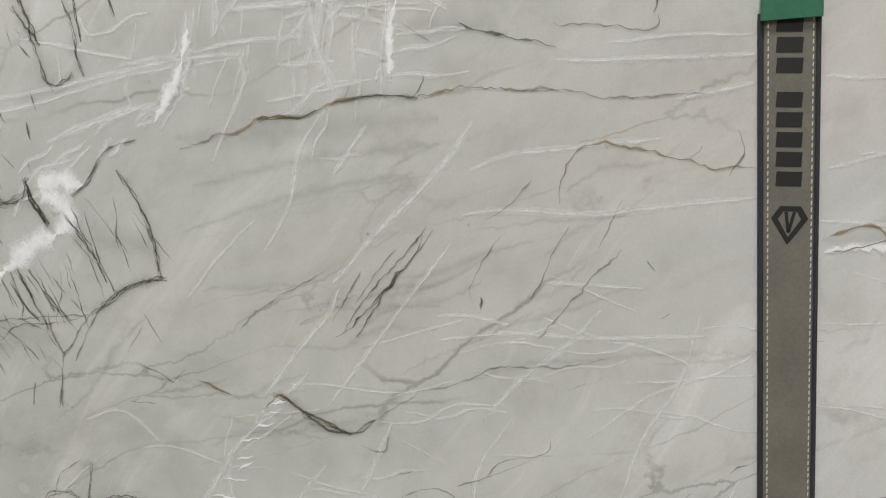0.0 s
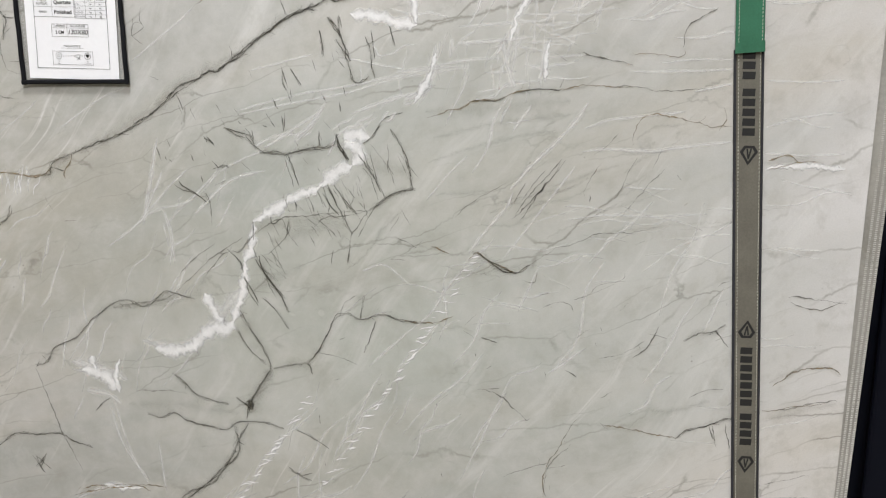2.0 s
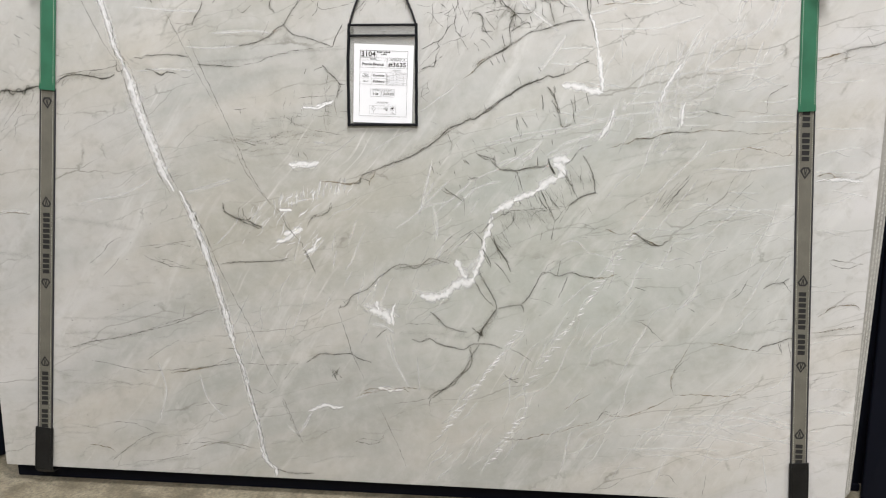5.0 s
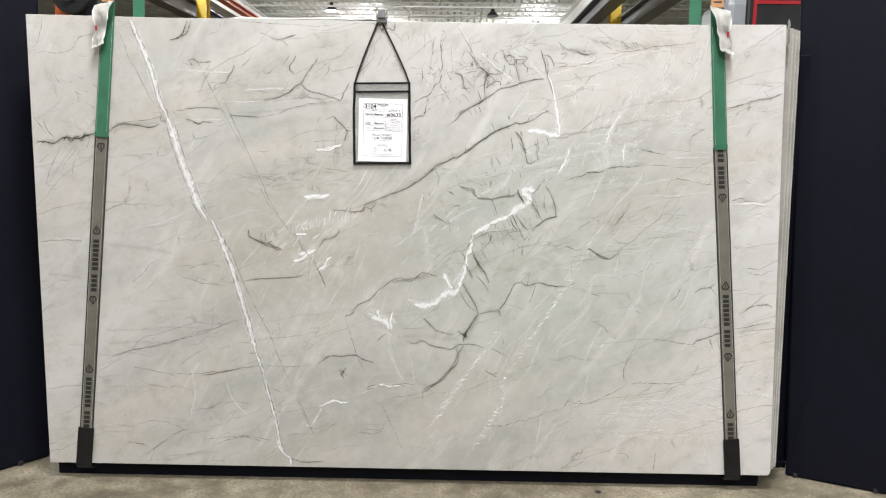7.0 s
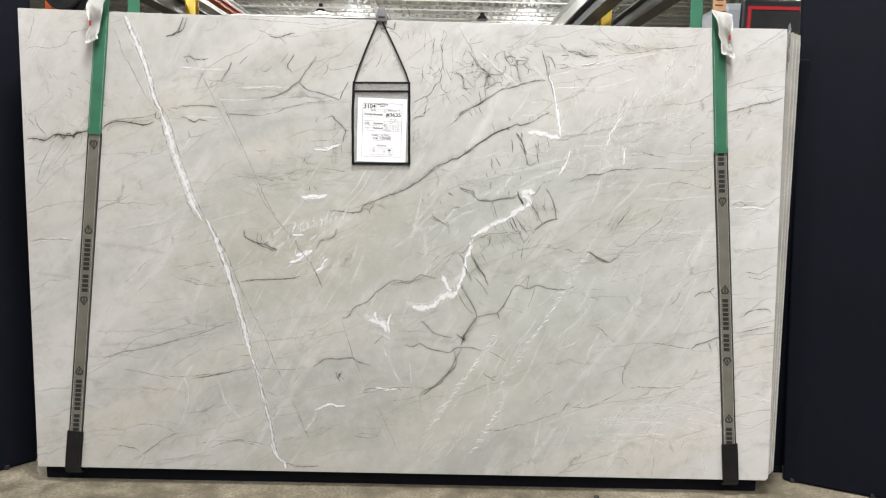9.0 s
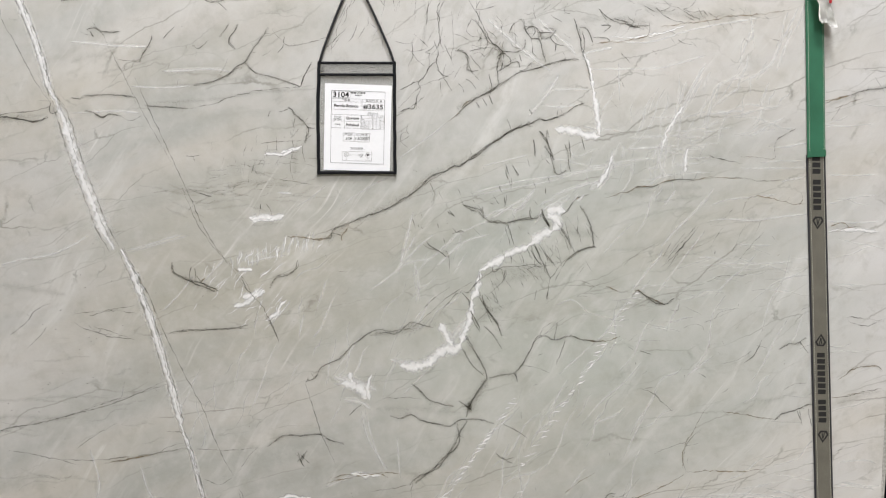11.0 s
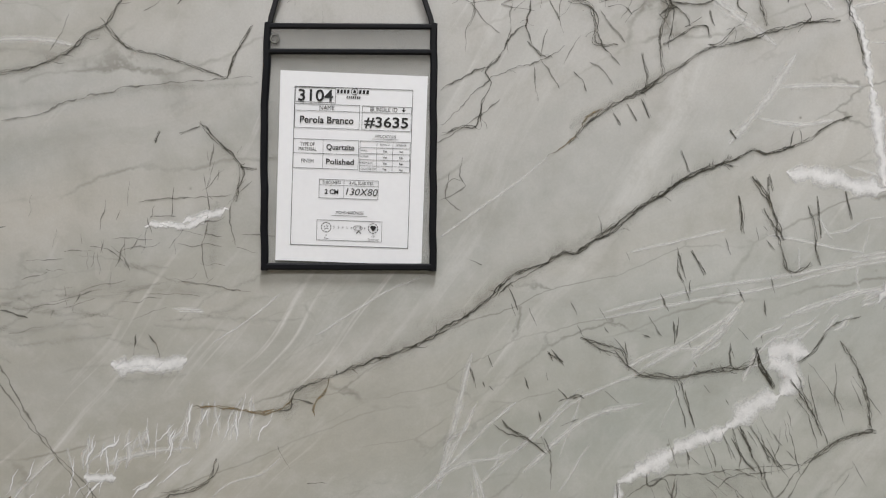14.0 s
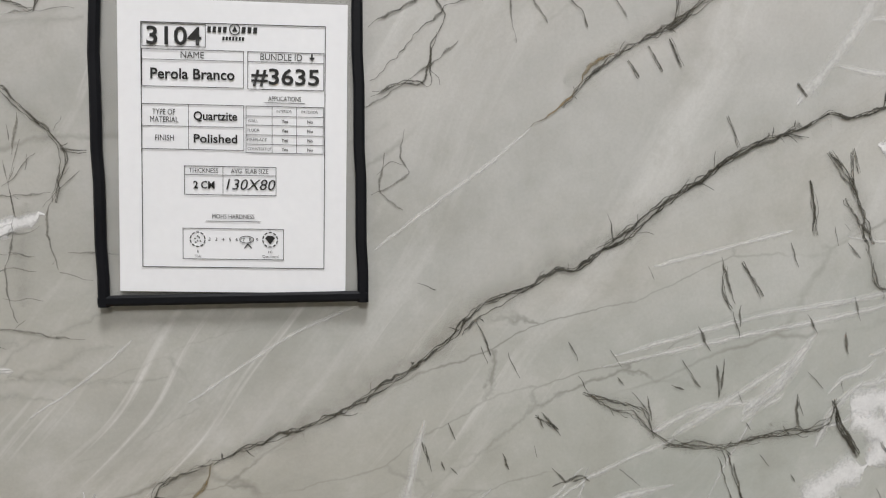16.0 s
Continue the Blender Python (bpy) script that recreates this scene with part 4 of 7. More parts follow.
vein("black", 5.5, 5, (-0.147, 1.229), (-0.120, 1.240), (-0.083, 1.255), (-0.045, 1.269), (-0.011, 1.284), (0.010, 1.299), (0.035, 1.313), (0.060, 1.331), (0.081, 1.347), (0.094, 1.362), (0.109, 1.378), (0.131, 1.389), (0.159, 1.400), (0.186, 1.417), (0.208, 1.420), (0.233, 1.436), (0.258, 1.449), (0.276, 1.464), (0.301, 1.487), (0.332, 1.508), (0.362, 1.530), (0.390, 1.545), (0.412, 1.551), (0.430, 1.562))
vein("black", 3, 3, (0.094, 1.354), (0.115, 1.372), (0.137, 1.384), (0.159, 1.397))
vein("dark", 4, 2, (-0.147, 1.229), (-0.170, 1.219), (-0.194, 1.208), (-0.204, 1.195), (-0.207, 1.180), (-0.228, 1.176))
vein("tan", 5, 1, (-0.148, 1.227), (-0.154, 1.207), (-0.169, 1.188), (-0.170, 1.169))
vein("tan", 4, 1, (-0.228, 1.176), (-0.263, 1.173), (-0.300, 1.181), (-0.344, 1.178))
vein("dark", 3, 1, (-0.204, 1.195), (-0.191, 1.193), (-0.171, 1.188))
vein("milk", 4, 0, (0.011, 1.437), (0.070, 1.482), (0.125, 1.523), (0.162, 1.555))
vein("tan", 4, 1, (0.162, 1.555), (0.199, 1.587), (0.217, 1.612), (0.242, 1.628))
vein("dark", 3, 1, (0.197, 1.680), (0.210, 1.667), (0.217, 1.652))
vein("dark", 3, 1, (0.128, 1.722), (0.147, 1.704), (0.160, 1.699))
vein("dark", 3, 1, (0.088, 1.703), (0.070, 1.677), (0.080, 1.659), (0.064, 1.628), (0.062, 1.594), (0.043, 1.600), (0.009, 1.587))
vein("dark", 3, 1, (0.009, 1.596), (0.037, 1.627), (0.073, 1.662), (0.110, 1.684), (0.147, 1.694), (0.184, 1.716))
vein("grey", 3, 1, (0.038, 1.553), (0.035, 1.528), (0.045, 1.510), (0.026, 1.500), (0.007, 1.490))
vein("grey", 3, 1, (0.013, 1.509), (0.026, 1.522), (0.038, 1.519))
vein("dark", 3.5, 1, (0.462, 1.535), (0.482, 1.510), (0.491, 1.488))
vein("dark", 3.5, 1, (0.484, 1.538), (0.491, 1.513))
vein("dark", 3.5, 1, (0.441, 1.506), (0.448, 1.478), (0.445, 1.456))
vein("dark", 3.5, 1, (0.358, 1.421), (0.356, 1.396), (0.365, 1.377))
vein("dark", 3.5, 1, (0.374, 1.424), (0.387, 1.406), (0.397, 1.390))
vein("dark", 3, 1, (0.424, 1.444), (0.433, 1.419))
vein("dark", 3, 1, (0.470, 1.460), (0.474, 1.441))
vein("dark", 3, 0, (0.360, 1.327), (0.358, 1.295))
vein("dark", 3.5, 2, (0.217, 1.294), (0.248, 1.285), (0.277, 1.276), (0.290, 1.247))
vein("dark", 3, 1, (0.267, 1.294), (0.283, 1.276))
vein("dark", 3.5, 3, (0.299, 1.238), (0.337, 1.242), (0.362, 1.236), (0.393, 1.246), (0.431, 1.249), (0.468, 1.262), (0.480, 1.285))
vein("dark", 3, 1, (0.436, 1.290), (0.443, 1.268))
vein("black", 6, 2, (0.474, 1.285), (0.484, 1.260), (0.504, 1.228))
vein("dark", 3, 1, (0.372, 1.220), (0.382, 1.183))
vein("dark", 3, 1, (0.170, 1.271), (0.192, 1.257))
vein("dark", 3, 1, (0.187, 1.199), (0.212, 1.209), (0.225, 1.203))
vein("dark", 2.5, 0, (0.116, 1.342), (0.122, 1.324))
vein("dark", 2.5, 0, (0.052, 1.404), (0.071, 1.398))
vein("milk", 6, 0, (0.247, 1.330), (0.335, 1.355), (0.422, 1.375), (0.508, 1.388))
vein("milk", 5, 0, (0.286, 1.420), (0.364, 1.440), (0.426, 1.456))
vein("milk", 9, 0, (0.380, 1.271), (0.423, 1.309), (0.454, 1.353))
vein("milk", 8, 0, (0.456, 1.234), (0.474, 1.272), (0.505, 1.304))
vein("milk", 4, 0, (-0.170, 1.288), (-0.072, 1.352), (-0.003, 1.384))
vein("milk", 3, 0, (-0.320, 1.274), (-0.264, 1.312), (-0.221, 1.350))
vein("white", 6, 0, (-0.421, 1.442), (-0.383, 1.446), (-0.346, 1.455), (-0.322, 1.464), (-0.300, 1.472))
vein("white", 5, 0, (-0.402, 1.446), (-0.359, 1.444), (-0.328, 1.459))
vein("white", 12, 0, (-0.469, 1.237), (-0.438, 1.234), (-0.400, 1.238), (-0.357, 1.247))
vein("white", 8, 0, (-0.462, 1.233), (-0.431, 1.242), (-0.394, 1.244))
vein("milk", 5, 0, (-0.379, 1.323), (-0.336, 1.322))
vein("grey", 3, 2, (-0.470, 1.412), (-0.451, 1.396), (-0.442, 1.378))
vein("grey", 3, 2, (-0.377, 1.366), (-0.339, 1.361), (-0.314, 1.356), (-0.265, 1.351))
vein("grey", 3, 2, (-0.328, 1.470), (-0.331, 1.436), (-0.337, 1.404), (-0.327, 1.367))
vein("grey", 2.5, 2, (-0.266, 1.511), (-0.291, 1.486), (-0.297, 1.455), (-0.287, 1.418))
vein("dark", 2.5, 1, (-0.413, 1.285), (-0.401, 1.266), (-0.397, 1.251))
vein("dark", 2.5, 1, (-0.432, 1.285), (-0.435, 1.253))
vein("dark", 3, 2, (0.117, 1.812), (0.132, 1.771), (0.128, 1.744), (0.138, 1.712), (0.166, 1.699))
vein("dark", 3, 2, (0.128, 1.744), (0.101, 1.725), (0.083, 1.692), (0.046, 1.673), (0.005, 1.648))
vein("dark", 3, 1, (0.070, 1.645), (0.057, 1.599), (0.030, 1.593), (0.007, 1.584))
vein("dark", 3, 1, (0.353, 1.429), (0.368, 1.383))
vein("dark", 3, 1, (0.376, 1.425), (0.396, 1.388))
vein("milk", 6, 0, (0.607, 1.419), (0.690, 1.433), (0.782, 1.449))
vein("milk", 8, 0, (0.581, 1.360), (0.627, 1.370), (0.674, 1.373), (0.696, 1.419), (0.709, 1.438))
vein("dark", 3, 1, (0.106, 1.172), (0.116, 1.158), (0.145, 1.145))
vein("dark", 2.5, 0, (0.169, 1.145), (0.179, 1.122))
vein("dark", 2.5, 0, (0.057, 1.247), (0.063, 1.223))
vein("dark", 2.5, 0, (0.179, 1.269), (0.194, 1.257))
vein("dark", 2.5, 0, (0.209, 1.203), (0.223, 1.209))
vein("dark", 3, 1, (0.364, 1.231), (0.375, 1.203), (0.390, 1.165))
vein("dark", 3, 1, (-0.664, 1.328), (-0.631, 1.315), (-0.589, 1.306))
vein("grey", 3, 0, (-0.688, 1.339), (-0.659, 1.271), (-0.631, 1.211), (-0.583, 1.140), (-0.545, 1.098), (-0.512, 1.056), (-0.483, 1.009))
vein("dark", 2.5, 1, (-0.500, 1.412), (-0.472, 1.408), (-0.453, 1.390))
vein("dark", 5, 1, (-0.687, 1.042), (-0.649, 1.024), (-0.616, 1.013), (-0.582, 0.997))
vein("black", 4, 1, (-0.659, 1.076), (-0.663, 1.043), (-0.644, 1.019))
vein("dark", 4, 2, (-0.402, 1.011), (-0.384, 1.045), (-0.355, 1.051), (-0.322, 1.071), (-0.313, 1.104))
vein("tan", 4, 1, (-0.347, 1.180), (-0.281, 1.179), (-0.243, 1.173), (-0.215, 1.183), (-0.201, 1.193))
vein("white", 8, 0, (-0.507, 1.071), (-0.460, 1.072))
vein("white", 14, 0, (-0.492, 0.980), (-0.454, 0.990), (-0.421, 1.003))
vein("milk", 6, 0, (0.014, 1.079), (0.041, 1.137), (0.068, 1.195))
vein("milk", 7, 0, (-0.079, 1.009), (-0.023, 1.049), (0.042, 1.099), (0.117, 1.120), (0.163, 1.159), (0.218, 1.218))
vein("milk", 4, 0, (0.061, 1.080), (0.073, 1.013))
vein("white", 20, 0, (0.024, 0.764), (0.066, 0.755), (0.122, 0.777), (0.142, 0.796), (0.157, 0.820))
vein("white", 17, 0, (0.143, 0.799), (0.174, 0.821), (0.203, 0.817), (0.221, 0.841))
vein("white", 15, 0, (0.221, 0.841), (0.237, 0.887), (0.248, 0.922), (0.257, 0.983))
vein("white", 12, 0, (0.257, 0.983), (0.274, 1.027), (0.279, 1.080))
vein("white", 12, 0, (0.279, 1.080), (0.325, 1.108), (0.371, 1.136), (0.437, 1.164))
vein("white", 13, 0, (0.437, 1.164), (0.471, 1.197), (0.514, 1.216))
vein("white", 16, 0, (0.514, 1.216), (0.531, 1.241), (0.516, 1.260), (0.494, 1.275))
vein("white", 15, 0, (0.494, 1.275), (0.517, 1.283), (0.553, 1.278))
vein("white", 12, 0, (0.154, 0.905), (0.173, 0.867), (0.198, 0.828))
vein("milk", 30, 0, (0.147, 0.894), (0.179, 0.867), (0.198, 0.828))
vein("milk", 30, 0, (0.025, 0.770), (0.079, 0.762), (0.135, 0.783))
vein("black", 4.5, 2, (0.575, 1.310), (0.558, 1.281), (0.537, 1.264))
vein("dark", 3, 1, (0.575, 1.310), (0.591, 1.324), (0.626, 1.334))
vein("black", 6, 2, (0.502, 1.224), (0.488, 1.245), (0.479, 1.260), (0.478, 1.274))
vein("dark", 3.5, 3, (0.222, 1.294), (0.247, 1.278), (0.269, 1.273), (0.294, 1.251), (0.314, 1.241), (0.357, 1.237), (0.390, 1.245), (0.433, 1.256), (0.448, 1.252), (0.466, 1.256))
vein("dark", 3, 1, (0.437, 1.291), (0.438, 1.256))
vein("dark", 3, 1, (0.356, 1.227), (0.367, 1.197), (0.375, 1.164))
vein("dark", 3, 0, (0.399, 1.228), (0.409, 1.216))
vein("dark", 3, 0, (0.353, 1.321), (0.356, 1.287))
vein("dark", 3, 1, (0.094, 1.164), (0.112, 1.149), (0.145, 1.142), (0.166, 1.129))
vein("dark", 2.5, 0, (0.170, 1.273), (0.185, 1.259))
vein("dark", 2.5, 0, (0.187, 1.218), (0.202, 1.203))
vein("dark", 3, 1, (0.536, 1.251), (0.555, 1.207), (0.572, 1.173), (0.584, 1.143))
vein("dark", 3, 1, (0.552, 1.246), (0.565, 1.197), (0.576, 1.168))
vein("grey", 3.5, 1, (0.609, 1.286), (0.630, 1.238), (0.642, 1.200), (0.646, 1.170))
vein("grey", 3.5, 1, (0.443, 1.169), (0.457, 1.129), (0.457, 1.105))
vein("dark", 4, 1, (0.454, 1.169), (0.473, 1.129), (0.487, 1.104), (0.492, 1.089))
vein("dark", 3.5, 1, (0.470, 1.170), (0.494, 1.130), (0.500, 1.115))
vein("grey", 3.5, 1, (0.404, 1.150), (0.419, 1.122), (0.421, 1.107))
vein("dark", 3, 1, (0.376, 1.133), (0.383, 1.116))
vein("dark", 3, 2, (0.319, 1.096), (0.325, 1.077), (0.346, 1.088), (0.357, 1.068))
vein("grey", 3.5, 3, (0.282, 1.049), (0.306, 1.071), (0.357, 1.094), (0.412, 1.099), (0.455, 1.105), (0.509, 1.110), (0.551, 1.116))
vein("dark", 3.5, 1, (0.551, 1.116), (0.583, 1.133), (0.599, 1.148), (0.631, 1.160), (0.656, 1.165))
vein("grey", 4, 2, (0.551, 1.116), (0.529, 1.085), (0.511, 1.058), (0.504, 1.021), (0.503, 0.989))
vein("grey", 3, 1, (0.511, 1.058), (0.497, 1.084), (0.493, 1.114))
vein("grey", 3, 0, (0.466, 1.019), (0.461, 0.987))
vein("grey", 3, 1, (0.365, 1.089), (0.360, 1.057), (0.323, 1.013), (0.300, 1.001))
vein("black", 4.5, 1, (0.289, 1.001), (0.297, 0.968), (0.317, 0.936), (0.342, 0.899), (0.357, 0.866))
vein("dark", 3, 1, (0.254, 0.927), (0.269, 0.900), (0.284, 0.879))
vein("black", 5, 1, (0.279, 1.080), (0.277, 1.038))
vein("dark", 4, 1, (0.276, 1.048), (0.244, 1.009), (0.227, 1.009))
vein("black", 5, 1, (0.254, 0.950), (0.262, 0.917))
vein("tan", 4, 2, (0.627, 0.860), (0.659, 0.855), (0.702, 0.854), (0.744, 0.873))
vein("grey", 3, 1, (0.430, 0.769), (0.491, 0.756), (0.518, 0.744))
vein("grey", 3.5, 1, (0.480, 0.862), (0.493, 0.896), (0.521, 0.914))
vein("smoke", 26, 0, (0.308, 0.721), (0.294, 0.688), (0.271, 0.657), (0.257, 0.625))
vein("dark", 3, 1, (0.257, 0.625), (0.239, 0.632))
vein("grey", 3, 1, (0.612, 1.052), (0.638, 1.043), (0.658, 1.030))
vein("grey", 3, 1, (0.674, 1.049), (0.653, 1.028))
vein("milk", 12, 0, (0.667, 1.382), (0.697, 1.423), (0.693, 1.446))
vein("milk", 8, 0, (0.597, 1.358), (0.622, 1.367), (0.662, 1.377))
vein("milk", 14, 0, (0.651, 1.353), (0.682, 1.400))
vein("milk", 9, 0, (0.380, 1.263), (0.414, 1.293), (0.442, 1.327))
vein("milk", 9, 0, (0.509, 1.328), (0.561, 1.348), (0.602, 1.362))
vein("milk", 6, 0, (0.235, 1.319), (0.376, 1.350), (0.502, 1.375), (0.623, 1.409), (0.760, 1.428))
vein("milk", 9, 0, (0.283, 1.251), (0.339, 1.277), (0.403, 1.283))
vein("milk", 5, 0, (0.060, 1.056), (0.113, 1.112), (0.151, 1.145))
vein("smoke", 16, 0, (0.777, 1.002), (0.858, 0.985), (0.918, 1.009))
vein("tan", 3, 1, (0.777, 1.002), (0.797, 1.024), (0.838, 1.000), (0.888, 0.980))
vein("dark", 3.5, 1, (0.797, 1.024), (0.838, 1.000), (0.888, 0.980), (0.918, 0.999))
vein("tan", 5, 2, (0.681, 1.322), (0.711, 1.334), (0.754, 1.347), (0.778, 1.359), (0.792, 1.363), (0.829, 1.362), (0.849, 1.370), (0.870, 1.379), (0.903, 1.386))
vein("dark", 4, 1, (0.778, 1.359), (0.792, 1.363), (0.829, 1.362), (0.849, 1.370))
vein("black", 3.5, 2, (0.870, 1.379), (0.903, 1.386), (0.942, 1.388), (0.967, 1.386))
vein("tan", 4, 1, (0.967, 1.386), (0.993, 1.392), (1.031, 1.398), (1.068, 1.396), (1.123, 1.395))
vein("grey", 3, 0, (1.068, 1.396), (1.129, 1.394), (1.190, 1.387), (1.277, 1.392))
vein("black", 3, 1, (1.012, 1.467), (1.035, 1.458), (1.060, 1.452), (1.085, 1.446), (1.118, 1.442))
vein("tan", 3.5, 1, (1.114, 1.464), (1.144, 1.465), (1.174, 1.461), (1.197, 1.459), (1.221, 1.462), (1.223, 1.473))
vein("grey", 3.5, 1, (0.948, 1.466), (0.967, 1.454), (0.980, 1.447))
vein("smoke", 30, 0, (0.954, 1.466), (1.004, 1.463), (1.066, 1.454))
vein("black", 2.6, 0, (0.988, 1.234), (0.969, 1.210), (0.942, 1.179), (0.918, 1.147), (0.887, 1.114), (0.869, 1.103))
vein("dark", 2.6, 0, (0.978, 1.240), (0.955, 1.213), (0.929, 1.179), (0.901, 1.143), (0.880, 1.107))
vein("dark", 2.4, 0, (0.975, 1.227), (0.952, 1.193), (0.935, 1.165), (0.911, 1.140))
vein("black", 2.4, 0, (0.929, 1.158), (0.911, 1.130), (0.894, 1.101))
vein("grey", 2.4, 0, (0.901, 1.184), (0.880, 1.149), (0.866, 1.120))
vein("grey", 2.4, 0, (0.942, 1.213), (0.915, 1.178), (0.894, 1.143))
vein("grey", 2.4, 0, (0.748, 1.104), (0.774, 1.133), (0.811, 1.156), (0.857, 1.182))
vein("tan", 3.5, 1, (1.128, 1.271), (1.133, 1.309), (1.150, 1.331), (1.168, 1.340), (1.187, 1.337), (1.217, 1.332), (1.247, 1.326), (1.271, 1.321), (1.295, 1.315), (1.312, 1.318), (1.335, 1.315))
vein("tan", 3, 1, (1.307, 1.306), (1.323, 1.331), (1.312, 1.354))
vein("grey", 2.4, 0, (1.096, 1.298), (1.072, 1.269), (1.047, 1.249))
vein("grey", 2.4, 0, (1.063, 1.233), (1.041, 1.197), (1.029, 1.169), (1.033, 1.156))
vein("grey", 2.4, 0, (1.139, 1.246), (1.124, 1.213), (1.110, 1.179), (1.101, 1.156))
vein("grey", 2.6, 1, (1.199, 1.222), (1.170, 1.189), (1.140, 1.148), (1.109, 1.112))
vein("grey", 2.4, 0, (1.196, 1.276), (1.185, 1.247), (1.174, 1.221))
vein("dark", 2.4, 0, (1.227, 1.209), (1.237, 1.198))
vein("tan", 3.5, 1, (0.690, 1.037), (0.712, 1.028), (0.734, 1.019))
vein("dark", 4, 1, (0.786, 1.024), (0.807, 1.018), (0.836, 0.996), (0.864, 0.982), (0.889, 0.979))
vein("grey", 3, 0, (0.889, 0.979), (0.914, 0.998), (0.943, 1.018), (0.970, 1.038))
vein("grey", 2.6, 0, (0.970, 1.038), (1.011, 1.051), (1.058, 1.072), (1.091, 1.077), (1.143, 1.082), (1.193, 1.093))
vein("grey", 3.5, 1, (0.558, 1.116), (0.544, 1.089), (0.526, 1.051))
vein("grey", 3, 2, (0.421, 1.075), (0.455, 1.096), (0.503, 1.102), (0.554, 1.113))
vein("dark", 3.5, 1, (0.558, 1.116), (0.583, 1.139), (0.614, 1.156), (0.652, 1.167))
vein("grey", 3.5, 1, (0.494, 1.053), (0.505, 1.034), (0.497, 0.987))
vein("dark", 4, 1, (0.526, 1.240), (0.550, 1.206), (0.570, 1.171), (0.576, 1.157))
vein("dark", 3.5, 1, (0.598, 1.297), (0.621, 1.264), (0.640, 1.216), (0.648, 1.163))
vein("dark", 3.5, 1, (0.444, 1.151), (0.461, 1.122), (0.479, 1.101))
vein("dark", 4, 2, (0.478, 1.488), (0.497, 1.456), (0.509, 1.430), (0.514, 1.403), (0.528, 1.397), (0.551, 1.410))
vein("dark", 3.5, 1, (0.544, 1.494), (0.556, 1.462), (0.557, 1.430), (0.566, 1.407))
vein("dark", 2.6, 1, (1.108, 0.965), (1.127, 0.974), (1.130, 0.988))
vein("grey", 2.6, 1, (1.020, 0.921), (1.054, 0.935), (1.108, 0.962))
vein("grey", 3, 1, (0.900, 0.964), (0.929, 0.958), (0.936, 0.981))
vein("tan", 2.6, 0, (1.247, 1.143), (1.256, 1.150))
vein("milk", 12, 0, (0.867, 1.169), (0.915, 1.225), (0.968, 1.279), (1.007, 1.325), (1.028, 1.360))
vein("milk", 10, 0, (0.778, 1.022), (0.816, 1.075), (0.859, 1.127), (0.874, 1.162))
vein("milk", 7, 0, (0.868, 1.296), (0.909, 1.355))
vein("milk", 8, 0, (0.452, 1.378), (0.528, 1.394), (0.602, 1.410), (0.688, 1.427), (0.770, 1.433))
vein("white", 7, 0, (0.696, 1.461), (0.688, 1.423), (0.664, 1.378), (0.648, 1.355))
vein("milk", 14, 0, (0.697, 1.480), (0.692, 1.436), (0.672, 1.391), (0.653, 1.365))
vein("milk", 13, 0, (0.842, 1.491), (0.851, 1.442), (0.870, 1.392))
vein("milk", 14, 0, (0.935, 1.490), (0.932, 1.442), (0.935, 1.402))
vein("white", 6, 0, (0.941, 1.490), (0.935, 1.448), (0.934, 1.411))
vein("milk", 6, 0, (0.730, 1.442), (0.778, 1.448), (0.838, 1.451))
vein("milk", 6, 0, (0.745, 1.480), (0.799, 1.485), (0.851, 1.488))
vein("milk", 9, 0, (1.021, 1.255), (1.072, 1.262), (1.166, 1.259), (1.215, 1.267), (1.338, 1.283))
vein("milk", 8, 0, (1.026, 1.306), (1.070, 1.323), (1.132, 1.332), (1.234, 1.344))
vein("milk", 6, 0, (0.997, 1.106), (1.076, 1.117), (1.173, 1.117), (1.297, 1.126))
vein("milk", 7, 0, (1.116, 1.427), (1.188, 1.427), (1.325, 1.433))
vein("milk", 7, 0, (1.249, 1.386), (1.328, 1.404))
vein("milk", 5, 0, (1.175, 1.445), (1.244, 1.452), (1.324, 1.453))
vein("milk", 6, 0, (0.858, 1.012), (0.901, 1.073), (0.942, 1.131), (1.008, 1.222))
vein("milk", 5, 0, (1.113, 1.180), (1.170, 1.179), (1.226, 1.178))
vein("milk", 5, 0, (0.990, 1.134), (1.030, 1.136), (1.076, 1.128))
vein("milk", 4, 0, (0.680, 1.140), (0.734, 1.205), (0.771, 1.241))
vein("grey", 4, 2, (-0.061, 0.868), (0.010, 0.878), (0.067, 0.894), (0.111, 0.931), (0.155, 0.973), (0.211, 1.016), (0.253, 1.044))
vein("smoke", 22, 0, (-0.076, 0.861), (0.010, 0.874), (0.081, 0.888), (0.165, 0.905))
vein("dark", 3, 2, (0.110, 1.165), (0.143, 1.140), (0.169, 1.134))
vein("grey", 3, 1, (0.163, 1.147), (0.178, 1.114), (0.180, 1.068))
vein("dark", 2.5, 0, (0.059, 1.245), (0.066, 1.216))
vein("dark", 2.5, 0, (0.176, 1.276), (0.195, 1.251))
vein("dark", 2.5, 0, (0.191, 1.163), (0.218, 1.174))
vein("dark", 2.5, 0, (-0.179, 1.069), (-0.150, 1.071))
vein("grey", 2.5, 0, (-0.223, 1.124), (-0.205, 1.091))
vein("dark", 2.5, 0, (0.109, 1.369), (0.126, 1.332))
vein("dark", 3, 2, (1.194, 0.848), (1.233, 0.839))
vein("dark", 3, 1, (1.212, 0.865), (1.190, 0.817), (1.160, 0.788))
vein("grey", 3, 1, (1.084, 0.785), (1.134, 0.797), (1.183, 0.830))
vein("dark", 3.5, 2, (1.360, 0.877), (1.331, 0.856), (1.300, 0.855), (1.271, 0.834))
